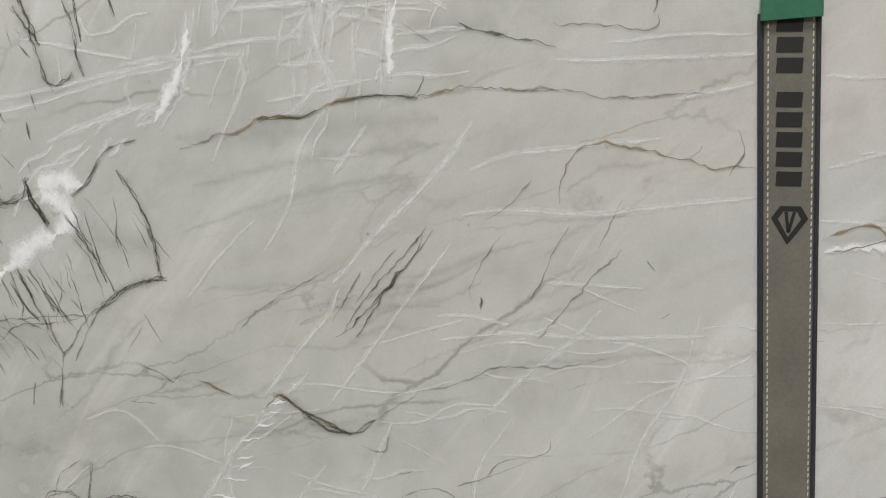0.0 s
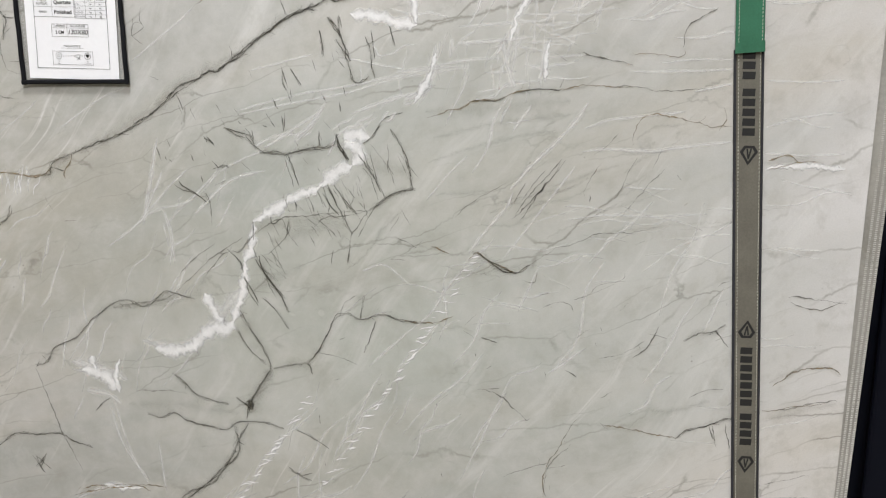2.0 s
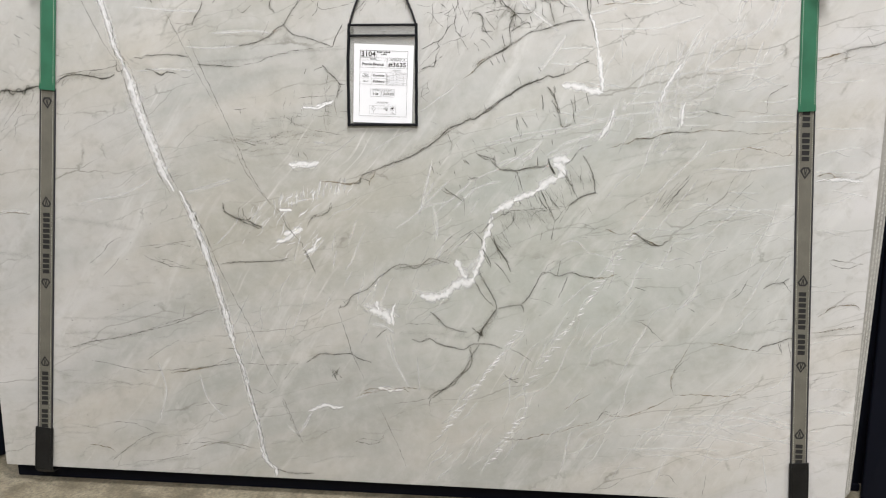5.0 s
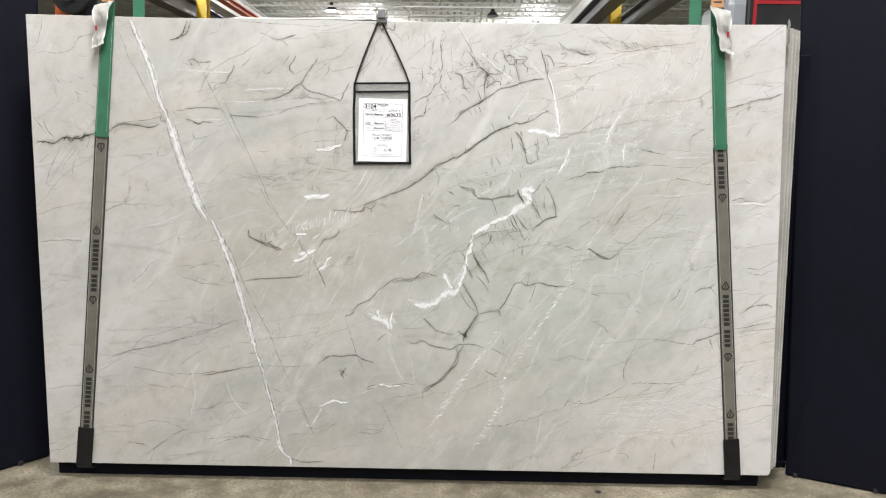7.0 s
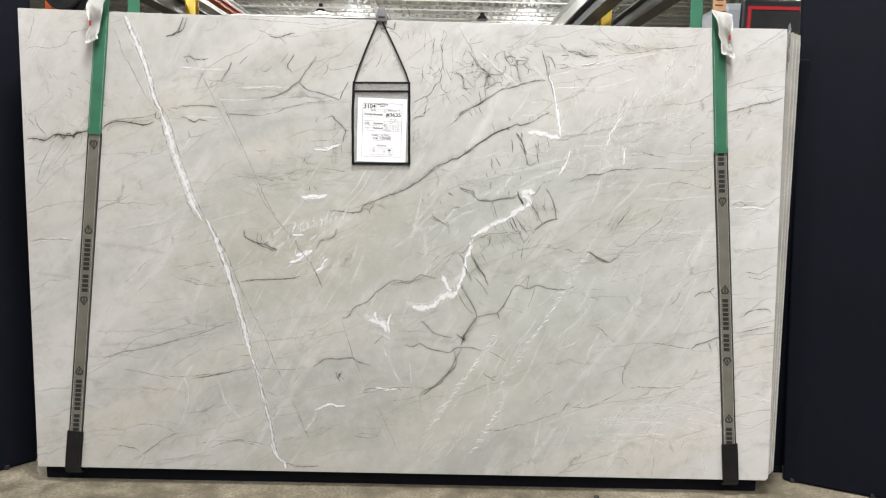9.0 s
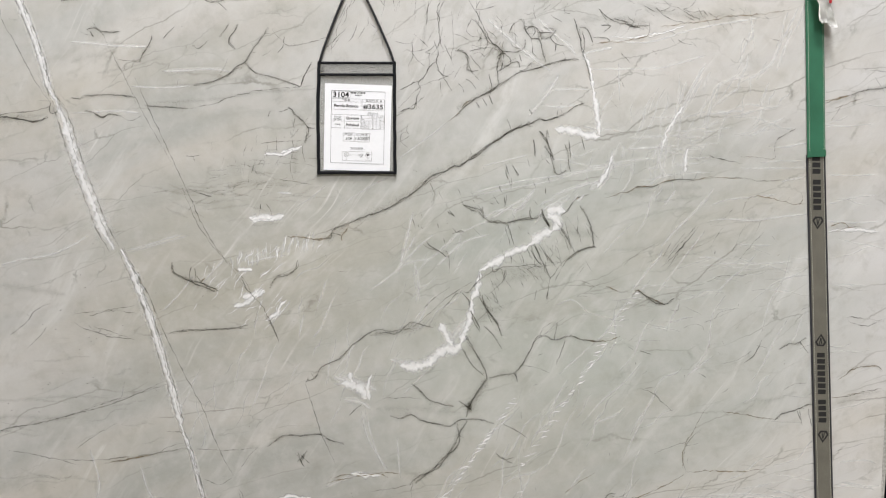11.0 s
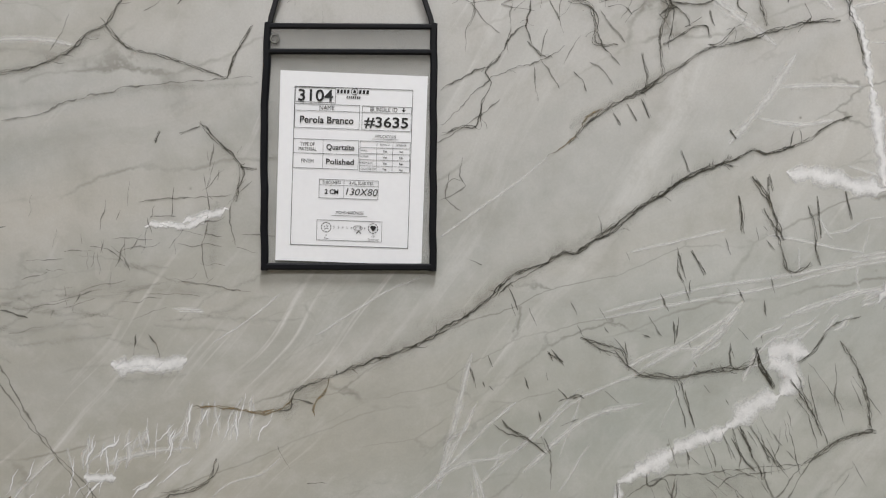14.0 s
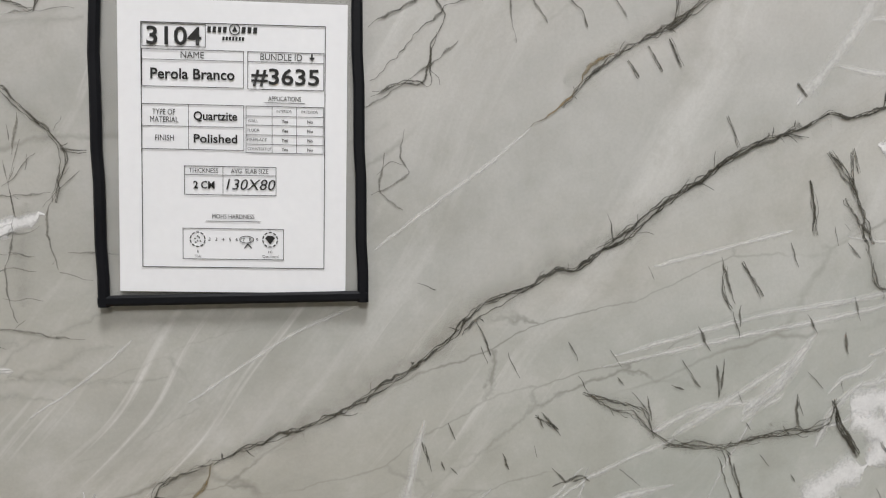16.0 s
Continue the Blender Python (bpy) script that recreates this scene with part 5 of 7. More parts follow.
vein("dark", 3, 1, (1.337, 0.863), (1.358, 0.837))
vein("black", 4, 2, (1.270, 0.596), (1.294, 0.619), (1.344, 0.636), (1.380, 0.652), (1.399, 0.652))
vein("dark", 3, 0, (1.344, 0.632), (1.356, 0.600))
vein("tan", 3.5, 1, (1.093, 0.625), (1.159, 0.615), (1.211, 0.606), (1.270, 0.598))
vein("grey", 3, 1, (0.950, 0.901), (0.981, 0.915), (1.013, 0.910), (1.021, 0.894))
vein("dark", 3, 1, (1.008, 0.754), (1.035, 0.737))
vein("dark", 3, 1, (0.810, 0.823), (0.850, 0.814))
vein("dark", 3, 1, (0.827, 0.696), (0.867, 0.677), (0.894, 0.650), (0.929, 0.624))
vein("grey", 3, 1, (0.807, 0.695), (0.860, 0.701))
vein("tan", 3.5, 1, (1.040, 0.637), (0.998, 0.549), (0.973, 0.503), (0.970, 0.429))
vein("grey", 3, 1, (0.973, 0.503), (1.020, 0.514))
vein("grey", 3, 1, (1.111, 0.966), (1.074, 0.958), (1.056, 0.938))
vein("dark", 3, 1, (1.217, 1.476), (1.223, 1.514), (1.255, 1.541), (1.284, 1.559))
vein("grey", 3, 1, (1.368, 0.723), (1.330, 0.721), (1.294, 0.699))
vein("dark", 2.5, 0, (0.426, 0.611), (0.428, 0.589))
vein("grey", 2.5, 1, (0.770, 0.839), (0.797, 0.820))
vein("milk", 9, 0, (-0.103, 0.606), (-0.080, 0.516), (-0.047, 0.457), (-0.013, 0.413))
vein("white", 16, 0, (-0.168, 0.699), (-0.132, 0.693), (-0.104, 0.680), (-0.085, 0.651))
vein("white", 7, 0, (-0.078, 0.644), (-0.082, 0.688), (-0.069, 0.732))
vein("milk", 24, 0, (-0.188, 0.720), (-0.132, 0.700), (-0.091, 0.666))
vein("white", 9, 0, (-0.132, 0.700), (-0.143, 0.736))
vein("milk", 6, 0, (-0.005, 1.063), (0.083, 1.158), (0.126, 1.198))
vein("milk", 5, 0, (0.066, 1.105), (0.083, 1.038), (0.072, 0.970))
vein("milk", 5, 0, (0.156, 1.140), (0.213, 1.200), (0.313, 1.247))
vein("milk", 6, 0, (0.532, 0.972), (0.585, 0.988), (0.637, 0.949))
vein("grey", 3, 1, (-0.001, 1.572), (0.048, 1.602), (0.090, 1.638))
vein("grey", 3, 1, (0.021, 1.530), (0.015, 1.495), (0.037, 1.474))
vein("dark", 3, 2, (-0.498, 1.057), (-0.476, 1.006), (-0.417, 0.934), (-0.373, 0.831))
vein("white", 10, 0, (-0.519, 0.947), (-0.476, 0.965), (-0.447, 0.989), (-0.421, 1.005))
vein("white", 7, 0, (-0.417, 0.905), (-0.381, 0.928), (-0.367, 0.957), (-0.348, 0.973))
vein("milk", 9, 0, (-0.490, 0.947), (-0.461, 0.980), (-0.425, 1.000))
vein("dark", 3, 1, (-0.722, 1.089), (-0.715, 1.060), (-0.679, 1.038), (-0.642, 1.029))
vein("dark", 3.2, 1, (-0.650, 1.039), (-0.606, 1.015), (-0.570, 1.004))
vein("dark", 4, 1, (-0.417, 0.927), (-0.403, 0.898), (-0.373, 0.839))
vein("dark", 3, 2, (-0.454, 0.889), (-0.444, 0.934))
vein("grey", 3.5, 1, (-0.396, 1.052), (-0.346, 1.061), (-0.317, 1.076), (-0.310, 1.098))
vein("grey", 4, 2, (-0.737, 0.853), (-0.694, 0.869), (-0.606, 0.871), (-0.461, 0.881))
vein("dark", 3.5, 1, (-0.731, 0.862), (-0.618, 0.872), (-0.516, 0.879), (-0.475, 0.891))
vein("grey", 3, 0, (-0.960, 1.849), (-0.940, 1.823), (-0.923, 1.803), (-0.910, 1.770), (-0.890, 1.734), (-0.867, 1.691), (-0.840, 1.638), (-0.827, 1.614), (-0.806, 1.571), (-0.780, 1.524), (-0.752, 1.477), (-0.718, 1.413))
vein("dark", 5.2, 1, (-0.977, 1.822), (-0.953, 1.829), (-0.933, 1.818), (-0.899, 1.817), (-0.871, 1.821))
vein("dark", 5.2, 0, (-0.967, 1.819), (-0.957, 1.801))
vein("black", 4, 1, (-1.031, 1.611), (-1.000, 1.608))
vein("dark", 4.5, 1, (-1.000, 1.608), (-0.986, 1.617), (-0.929, 1.621), (-0.874, 1.622), (-0.830, 1.616))
vein("dark", 3.9, 1, (-0.799, 1.590), (-0.759, 1.588), (-0.714, 1.587), (-0.663, 1.583))
vein("grey", 3, 0, (-0.663, 1.583), (-0.595, 1.596), (-0.540, 1.617), (-0.486, 1.634), (-0.431, 1.646), (-0.349, 1.655), (-0.267, 1.663))
vein("dark", 5.9, 2, (-0.991, 1.573), (-0.963, 1.567), (-0.936, 1.553), (-0.909, 1.562), (-0.875, 1.556))
vein("grey", 3, 1, (-0.875, 1.556), (-0.848, 1.543), (-0.810, 1.557))
vein("milk", 9.1, 0, (-1.032, 1.562), (-0.963, 1.568), (-0.895, 1.572), (-0.813, 1.567))
vein("milk", 11.7, 0, (-1.028, 1.784), (-0.961, 1.782), (-0.893, 1.776), (-0.778, 1.775))
vein("milk", 11.7, 0, (-0.744, 1.699), (-0.663, 1.704), (-0.595, 1.710), (-0.527, 1.703))
vein("dark", 4.5, 3, (-0.643, 1.657), (-0.602, 1.664), (-0.561, 1.678), (-0.527, 1.696), (-0.506, 1.717), (-0.479, 1.731), (-0.466, 1.755), (-0.449, 1.782), (-0.432, 1.802), (-0.405, 1.840))
vein("dark", 3.9, 1, (-0.479, 1.731), (-0.466, 1.714), (-0.438, 1.695), (-0.390, 1.686), (-0.349, 1.673), (-0.306, 1.658))
vein("dark", 5.9, 0, (-0.306, 1.658), (-0.292, 1.695), (-0.268, 1.736))
vein("grey", 3, 1, (-0.880, 1.732), (-0.846, 1.730), (-0.812, 1.724))
vein("dark", 3.9, 1, (-0.812, 1.724), (-0.802, 1.753), (-0.781, 1.780), (-0.772, 1.810))
vein("dark", 3.9, 1, (-0.737, 1.801), (-0.723, 1.818), (-0.703, 1.836))
vein("dark", 4.5, 1, (-0.561, 1.809), (-0.547, 1.826), (-0.530, 1.852))
vein("dark", 3.9, 1, (-0.503, 1.851), (-0.514, 1.827), (-0.527, 1.810), (-0.528, 1.790), (-0.510, 1.774))
vein("dark", 4.5, 1, (-0.342, 1.596), (-0.318, 1.569), (-0.283, 1.533), (-0.283, 1.502), (-0.289, 1.481))
vein("dark", 3.9, 1, (-0.372, 1.578), (-0.342, 1.589))
vein("dark", 3.9, 1, (-0.283, 1.531), (-0.259, 1.530))
vein("dark", 3.9, 0, (-0.407, 1.564), (-0.400, 1.581))
vein("grey", 3, 1, (-0.561, 1.692), (-0.544, 1.719), (-0.534, 1.746))
vein("dark", 3.2, 1, (-0.354, 1.814), (-0.361, 1.784), (-0.377, 1.763))
vein("grey", 2.5, 1, (-0.425, 1.752), (-0.398, 1.770))
vein("dark", 3.2, 2, (-0.649, 1.783), (-0.629, 1.771), (-0.595, 1.798))
vein("grey", 2.5, 1, (-0.636, 1.747), (-0.632, 1.764))
vein("dark", 3.2, 1, (-0.670, 1.435), (-0.650, 1.432), (-0.622, 1.439))
vein("dark", 3.2, 0, (-0.646, 1.432), (-0.643, 1.418))
vein("grey", 3, 2, (-0.430, 1.478), (-0.348, 1.487), (-0.293, 1.491))
vein("dark", 3.2, 1, (-0.379, 1.500), (-0.382, 1.458))
vein("dark", 3.2, 1, (-0.331, 1.494), (-0.327, 1.467))
vein("dark", 3.2, 1, (-0.413, 1.458), (-0.375, 1.459))
vein("grey", 2.5, 1, (-0.697, 1.655), (-0.690, 1.675))
vein("smoke", 24, 0, (-1.029, 1.720), (-0.975, 1.742), (-0.900, 1.740))
vein("milk", 6.5, 0, (-0.840, 1.651), (-0.799, 1.649), (-0.738, 1.647), (-0.649, 1.656))
vein("dark", 4.5, 2, (0.246, 1.879), (0.269, 1.850), (0.288, 1.814), (0.315, 1.798), (0.333, 1.781), (0.324, 1.754), (0.321, 1.720), (0.326, 1.680))
vein("dark", 3.9, 1, (0.333, 1.781), (0.358, 1.762), (0.362, 1.748))
vein("dark", 3.9, 1, (0.333, 1.781), (0.384, 1.782), (0.404, 1.796), (0.407, 1.820))
vein("dark", 4.5, 2, (0.401, 1.883), (0.406, 1.850), (0.424, 1.827), (0.451, 1.818), (0.463, 1.788), (0.474, 1.751))
vein("dark", 3.9, 1, (0.406, 1.850), (0.423, 1.860), (0.440, 1.858), (0.451, 1.838), (0.448, 1.818))
vein("dark", 3.9, 1, (0.460, 1.851), (0.458, 1.825), (0.485, 1.829), (0.501, 1.852), (0.464, 1.858))
vein("dark", 3.9, 1, (0.485, 1.829), (0.506, 1.809), (0.531, 1.803))
vein("dark", 3.9, 1, (0.506, 1.809), (0.504, 1.785))
vein("dark", 3.9, 2, (0.186, 1.781), (0.217, 1.775), (0.228, 1.745), (0.226, 1.721), (0.260, 1.719))
vein("dark", 3.9, 1, (0.231, 1.779), (0.268, 1.790))
vein("dark", 3.9, 1, (0.294, 1.709), (0.302, 1.679), (0.300, 1.652))
vein("dark", 3.9, 1, (0.325, 1.720), (0.358, 1.741), (0.385, 1.749), (0.393, 1.732))
vein("dark", 3.9, 1, (0.390, 1.722), (0.407, 1.726), (0.427, 1.747))
vein("dark", 3.2, 1, (0.364, 1.862), (0.366, 1.829))
vein("dark", 3.2, 1, (0.391, 1.773), (0.399, 1.749))
vein("dark", 5.2, 3, (0.192, 1.575), (0.215, 1.603), (0.245, 1.627), (0.279, 1.645), (0.313, 1.666), (0.353, 1.691), (0.387, 1.715), (0.414, 1.723))
vein("dark", 3.9, 1, (0.279, 1.645), (0.303, 1.656), (0.326, 1.680))
vein("black", 5, 3, (0.414, 1.723), (0.448, 1.730), (0.482, 1.743), (0.515, 1.752), (0.543, 1.759), (0.580, 1.762))
vein("black", 4, 2, (0.561, 1.887), (0.573, 1.854), (0.582, 1.821), (0.591, 1.781), (0.601, 1.761), (0.611, 1.727), (0.619, 1.694))
vein("dark", 3.9, 1, (0.587, 1.848), (0.595, 1.815), (0.594, 1.781))
vein("white", 6, 0, (0.586, 1.794), (0.600, 1.768), (0.616, 1.734), (0.624, 1.694), (0.629, 1.667))
vein("white", 10, 0, (0.629, 1.667), (0.639, 1.620), (0.647, 1.572), (0.654, 1.524))
vein("white", 13, 0, (0.656, 1.521), (0.621, 1.524), (0.579, 1.533), (0.537, 1.542), (0.510, 1.543))
vein("milk", 23.4, 0, (0.656, 1.525), (0.607, 1.525), (0.565, 1.537))
vein("milk", 20.8, 0, (0.633, 1.647), (0.643, 1.586), (0.652, 1.524))
vein("dark", 3.9, 2, (0.579, 1.861), (0.600, 1.858), (0.615, 1.835), (0.622, 1.815))
vein("dark", 3.9, 2, (0.622, 1.832), (0.663, 1.830), (0.677, 1.820))
vein("dark", 4.5, 2, (0.687, 1.890), (0.722, 1.881), (0.750, 1.869), (0.798, 1.870))
vein("dark", 3.9, 1, (0.647, 1.869), (0.675, 1.867), (0.655, 1.850))
vein("tan", 3.5, 2, (0.616, 1.808), (0.663, 1.816), (0.718, 1.821), (0.786, 1.836), (0.840, 1.844))
vein("dark", 3.9, 1, (0.713, 1.784), (0.731, 1.768), (0.742, 1.754))
vein("grey", 3.5, 0, (0.695, 1.716), (0.717, 1.696), (0.728, 1.676))
vein("dark", 3.2, 0, (0.812, 1.796), (0.829, 1.783))
vein("dark", 3.2, 1, (0.892, 1.829), (0.917, 1.816), (0.941, 1.813))
vein("grey", 2.5, 0, (0.787, 1.735), (0.792, 1.712))
vein("grey", 3, 0, (0.682, 1.641), (0.710, 1.611))
vein("black", 5.5, 5, (0.230, 1.435), (0.261, 1.457), (0.298, 1.485), (0.338, 1.510), (0.372, 1.533), (0.406, 1.549), (0.440, 1.560), (0.460, 1.573), (0.481, 1.568), (0.515, 1.577), (0.542, 1.590))
vein("dark", 5.2, 3, (0.542, 1.590), (0.569, 1.611), (0.603, 1.626))
vein("dark", 3.9, 1, (0.357, 1.569), (0.369, 1.538))
vein("dark", 3.9, 0, (0.425, 1.601), (0.436, 1.588))
vein("dark", 4.5, 0, (0.442, 1.506), (0.451, 1.451))
vein("dark", 5.2, 1, (0.458, 1.533), (0.484, 1.500), (0.499, 1.466), (0.510, 1.442))
vein("dark", 3.9, 0, (0.483, 1.534), (0.487, 1.500))
vein("dark", 4.5, 1, (0.556, 1.508), (0.565, 1.447))
vein("dark", 4.5, 0, (0.597, 1.516), (0.608, 1.475))
vein("dark", 3.9, 0, (0.256, 1.621), (0.267, 1.604))
vein("dark", 3.9, 0, (0.276, 1.635), (0.291, 1.611))
vein("dark", 3.9, 0, (0.296, 1.642), (0.309, 1.615))
vein("milk", 14.3, 0, (0.426, 1.580), (0.465, 1.629), (0.498, 1.677), (0.517, 1.712))
vein("milk", 7.8, 0, (0.498, 1.664), (0.553, 1.668), (0.615, 1.667))
vein("milk", 7.8, 0, (0.465, 1.619), (0.521, 1.610), (0.576, 1.618))
vein("milk", 7.8, 0, (0.626, 1.731), (0.708, 1.733), (0.845, 1.741), (0.983, 1.781))
vein("milk", 13.0, 0, (0.449, 1.884), (0.491, 1.845), (0.541, 1.807), (0.569, 1.777))
vein("milk", 16.9, 0, (0.286, 1.880), (0.342, 1.835), (0.405, 1.783), (0.489, 1.724))
vein("milk", 9.1, 0, (0.597, 1.781), (0.664, 1.796), (0.685, 1.803))
vein("white", 4, 0, (0.676, 1.833), (0.752, 1.833), (0.840, 1.849), (0.921, 1.876))
vein("milk", 14.3, 0, (0.850, 1.450), (0.861, 1.509), (0.888, 1.571), (0.920, 1.620), (0.951, 1.689), (0.985, 1.750))
vein("white", 5, 0, (0.858, 1.488), (0.873, 1.543), (0.901, 1.592), (0.920, 1.620))
vein("milk", 7.8, 0, (0.741, 1.482), (0.830, 1.488), (0.906, 1.496))
vein("milk", 7.8, 0, (0.746, 1.516), (0.905, 1.527))
vein("milk", 7.8, 0, (0.812, 1.582), (0.922, 1.586), (0.993, 1.604))
vein("milk", 7.8, 0, (0.908, 1.531), (0.908, 1.462))
vein("milk", 7.8, 0, (0.706, 1.485), (0.701, 1.447))
vein("milk", 7.8, 0, (0.733, 1.492), (0.728, 1.451))
vein("dark", 4.8, 2, (-0.287, 0.702), (-0.258, 0.715), (-0.229, 0.756), (-0.177, 0.781), (-0.136, 0.822), (-0.079, 0.870), (-0.038, 0.882))
vein("dark", 4.2, 1, (-0.038, 0.882), (0.008, 0.868), (0.048, 0.901))
vein("dark", 4.2, 2, (0.048, 0.895), (0.060, 0.907), (0.129, 0.890))
vein("grey", 4.2, 1, (0.094, 0.948), (0.134, 0.989), (0.185, 1.025))
vein("grey", 4.2, 1, (0.158, 0.949), (0.197, 0.996), (0.220, 1.008))
vein("dark", 4.8, 1, (0.214, 1.013), (0.243, 0.985), (0.249, 0.962))
vein("dark", 4.8, 1, (0.278, 0.997), (0.301, 0.957), (0.349, 0.900))
vein("dark", 4.5, 1, (0.250, 0.950), (0.267, 0.922), (0.285, 0.887))
vein("dark", 4.2, 1, (0.297, 0.899), (0.326, 0.870), (0.356, 0.824))
vein("dark", 4.8, 1, (0.233, 0.874), (0.263, 0.822), (0.293, 0.776), (0.311, 0.724))
vein("dark", 4.5, 1, (0.229, 0.822), (0.258, 0.770), (0.300, 0.735))
vein("dark", 5.0, 3, (0.311, 0.724), (0.289, 0.694), (0.272, 0.664), (0.255, 0.634), (0.244, 0.593))
vein("dark", 4.2, 2, (0.220, 0.646), (0.243, 0.628), (0.261, 0.617), (0.249, 0.640))
vein("dark", 4.5, 2, (0.317, 0.724), (0.352, 0.733), (0.398, 0.740), (0.410, 0.714))
vein("dark", 4.8, 2, (0.398, 0.740), (0.426, 0.772), (0.448, 0.814), (0.470, 0.861), (0.499, 0.870))
vein("dark", 4.5, 2, (0.499, 0.870), (0.528, 0.856), (0.580, 0.868), (0.626, 0.857), (0.684, 0.852))
vein("dark", 4.2, 1, (0.528, 0.856), (0.538, 0.914))
vein("dark", 4.2, 1, (0.563, 0.853), (0.552, 0.815), (0.536, 0.774))
vein("dark", 4.5, 2, (0.062, 0.702), (0.097, 0.673), (0.127, 0.644), (0.202, 0.628))
vein("grey", 4.2, 1, (-0.031, 0.651), (0.033, 0.655), (0.092, 0.653))
vein("dark", 4.5, 3, (-0.007, 0.592), (0.028, 0.584), (0.063, 0.598), (0.098, 0.579), (0.145, 0.568), (0.192, 0.562), (0.226, 0.581), (0.285, 0.584), (0.337, 0.571))
vein("dark", 4.5, 1, (0.366, 0.571), (0.402, 0.554), (0.449, 0.525))
vein("dark", 5.0, 3, (0.215, 0.569), (0.222, 0.504), (0.181, 0.455), (0.147, 0.413), (0.089, 0.388), (0.060, 0.357))
vein("dark", 4.2, 2, (-0.141, 0.592), (-0.118, 0.617), (-0.101, 0.629))
vein("dark", 4.2, 2, (-0.411, 0.483), (-0.358, 0.520), (-0.299, 0.521), (-0.241, 0.528), (-0.205, 0.508), (-0.158, 0.495))
vein("grey", 4.2, 0, (-0.287, 0.697), (-0.270, 0.638), (-0.252, 0.591), (-0.235, 0.531), (-0.187, 0.425))
vein("dark", 2.6, 0, (-0.311, 0.465), (-0.297, 0.425))
vein("dark", 2.6, 0, (-0.313, 0.432), (-0.290, 0.461))
vein("dark", 4.2, 1, (0.345, 0.470), (0.380, 0.447), (0.404, 0.437))
vein("dark", 4.2, 1, (0.109, 1.162), (0.149, 1.139), (0.172, 1.122))
vein("dark", 3, 2, (0.197, 1.983), (0.248, 1.899), (0.300, 1.814), (0.338, 1.775), (0.333, 1.715))
vein("dark", 3, 2, (0.793, 1.995), (0.844, 1.947), (0.907, 1.918), (0.970, 1.884))
vein("dark", 3, 2, (0.634, 1.921), (0.685, 1.885), (0.747, 1.867), (0.791, 1.855))
vein("tan", 3.5, 2, (0.834, 1.868), (0.970, 1.888), (1.068, 1.907), (1.167, 1.914), (1.265, 1.933))
vein("dark", 2.5, 1, (0.116, 1.970), (0.148, 1.946), (0.130, 1.885), (0.137, 1.824), (0.148, 1.769))
vein("dark", 2.5, 1, (0.814, 1.929), (0.852, 1.899), (0.908, 1.881))
vein("milk", 7, 0, (0.668, 1.824), (0.799, 1.819), (0.946, 1.863), (1.155, 1.902))
vein("dark", 3, 1, (0.188, 1.788), (0.226, 1.764), (0.232, 1.727), (0.264, 1.690))
vein("milk", 11, 0, (1.271, 1.933), (1.221, 1.823), (1.187, 1.749), (1.102, 1.699))
vein("milk", 11, 0, (1.255, 1.872), (1.228, 1.787), (1.212, 1.737))
vein("milk", 11, 0, (1.126, 1.724), (1.027, 1.686), (1.005, 1.612), (0.996, 1.525))
vein("milk", 11, 0, (0.977, 1.710), (0.930, 1.623), (0.871, 1.530))
vein("milk", 11, 0, (1.189, 1.700), (1.167, 1.626))
vein("milk", 11, 0, (1.017, 1.624), (1.102, 1.687))
vein("milk", 11, 0, (0.927, 1.697), (0.905, 1.623))
vein("black", 4.5, 1, (-0.957, 1.999), (-0.967, 1.966), (-0.980, 1.941), (-1.025, 1.913))
vein("dark", 3, 1, (-0.957, 1.999), (-0.885, 2.003), (-0.816, 2.000), (-0.812, 1.974))
vein("black", 4.5, 2, (-0.140, 1.986), (-0.127, 1.962), (-0.102, 1.971), (-0.077, 1.962), (-0.069, 1.993))
vein("dark", 3.6, 1, (-0.177, 1.998), (-0.152, 1.980), (-0.136, 1.986))
vein("dark", 3.6, 1, (-0.127, 1.962), (-0.115, 1.946), (-0.096, 1.956))
vein("grey", 3.6, 1, (-0.146, 1.925), (-0.171, 1.882), (-0.195, 1.827))
vein("grey", 3.6, 1, (-0.158, 1.919), (-0.183, 1.870))
vein("grey", 3.6, 1, (-0.096, 1.956), (-0.065, 1.944), (-0.039, 1.914))
vein("grey", 3.6, 1, (-0.136, 1.944), (-0.152, 1.907))
vein("grey", 3.6, 1, (0.060, 1.958), (0.055, 1.872))
vein("grey", 3.6, 1, (0.098, 1.934), (0.092, 1.860))
vein("grey", 3.6, 1, (0.150, 1.800), (0.175, 1.751))
vein("grey", 3.6, 1, (-0.083, 1.859), (-0.068, 1.846))
vein("grey", 3.6, 1, (-0.233, 1.771), (-0.158, 1.846))
vein("grey", 3.2, 2, (-0.177, 1.998), (-0.233, 1.991), (-0.308, 1.972), (-0.384, 1.959), (-0.459, 1.967))
vein("dark", 3.4, 1, (0.141, 1.965), (0.129, 1.910), (0.134, 1.861), (0.139, 1.812))
vein("dark", 4.2, 3, (-0.603, 1.921), (-0.566, 1.917), (-0.534, 1.930), (-0.499, 1.938))
vein("dark", 3.2, 1, (-0.666, 1.951), (-0.622, 1.933), (-0.591, 1.915))
vein("grey", 3.2, 1, (-0.566, 1.917), (-0.534, 1.891))
vein("grey", 3.4, 2, (-0.396, 1.837), (-0.346, 1.788), (-0.283, 1.795), (-0.220, 1.814))
strokes("grey", 3.4, 14, 0.36, 1.10, 0.56, 1.19, 0.008, -64, 0.035, 610)
strokes("dark", 3.0, 6, 0.48, 1.12, 0.56, 1.15, 0.012, -62, 0.07, 611)
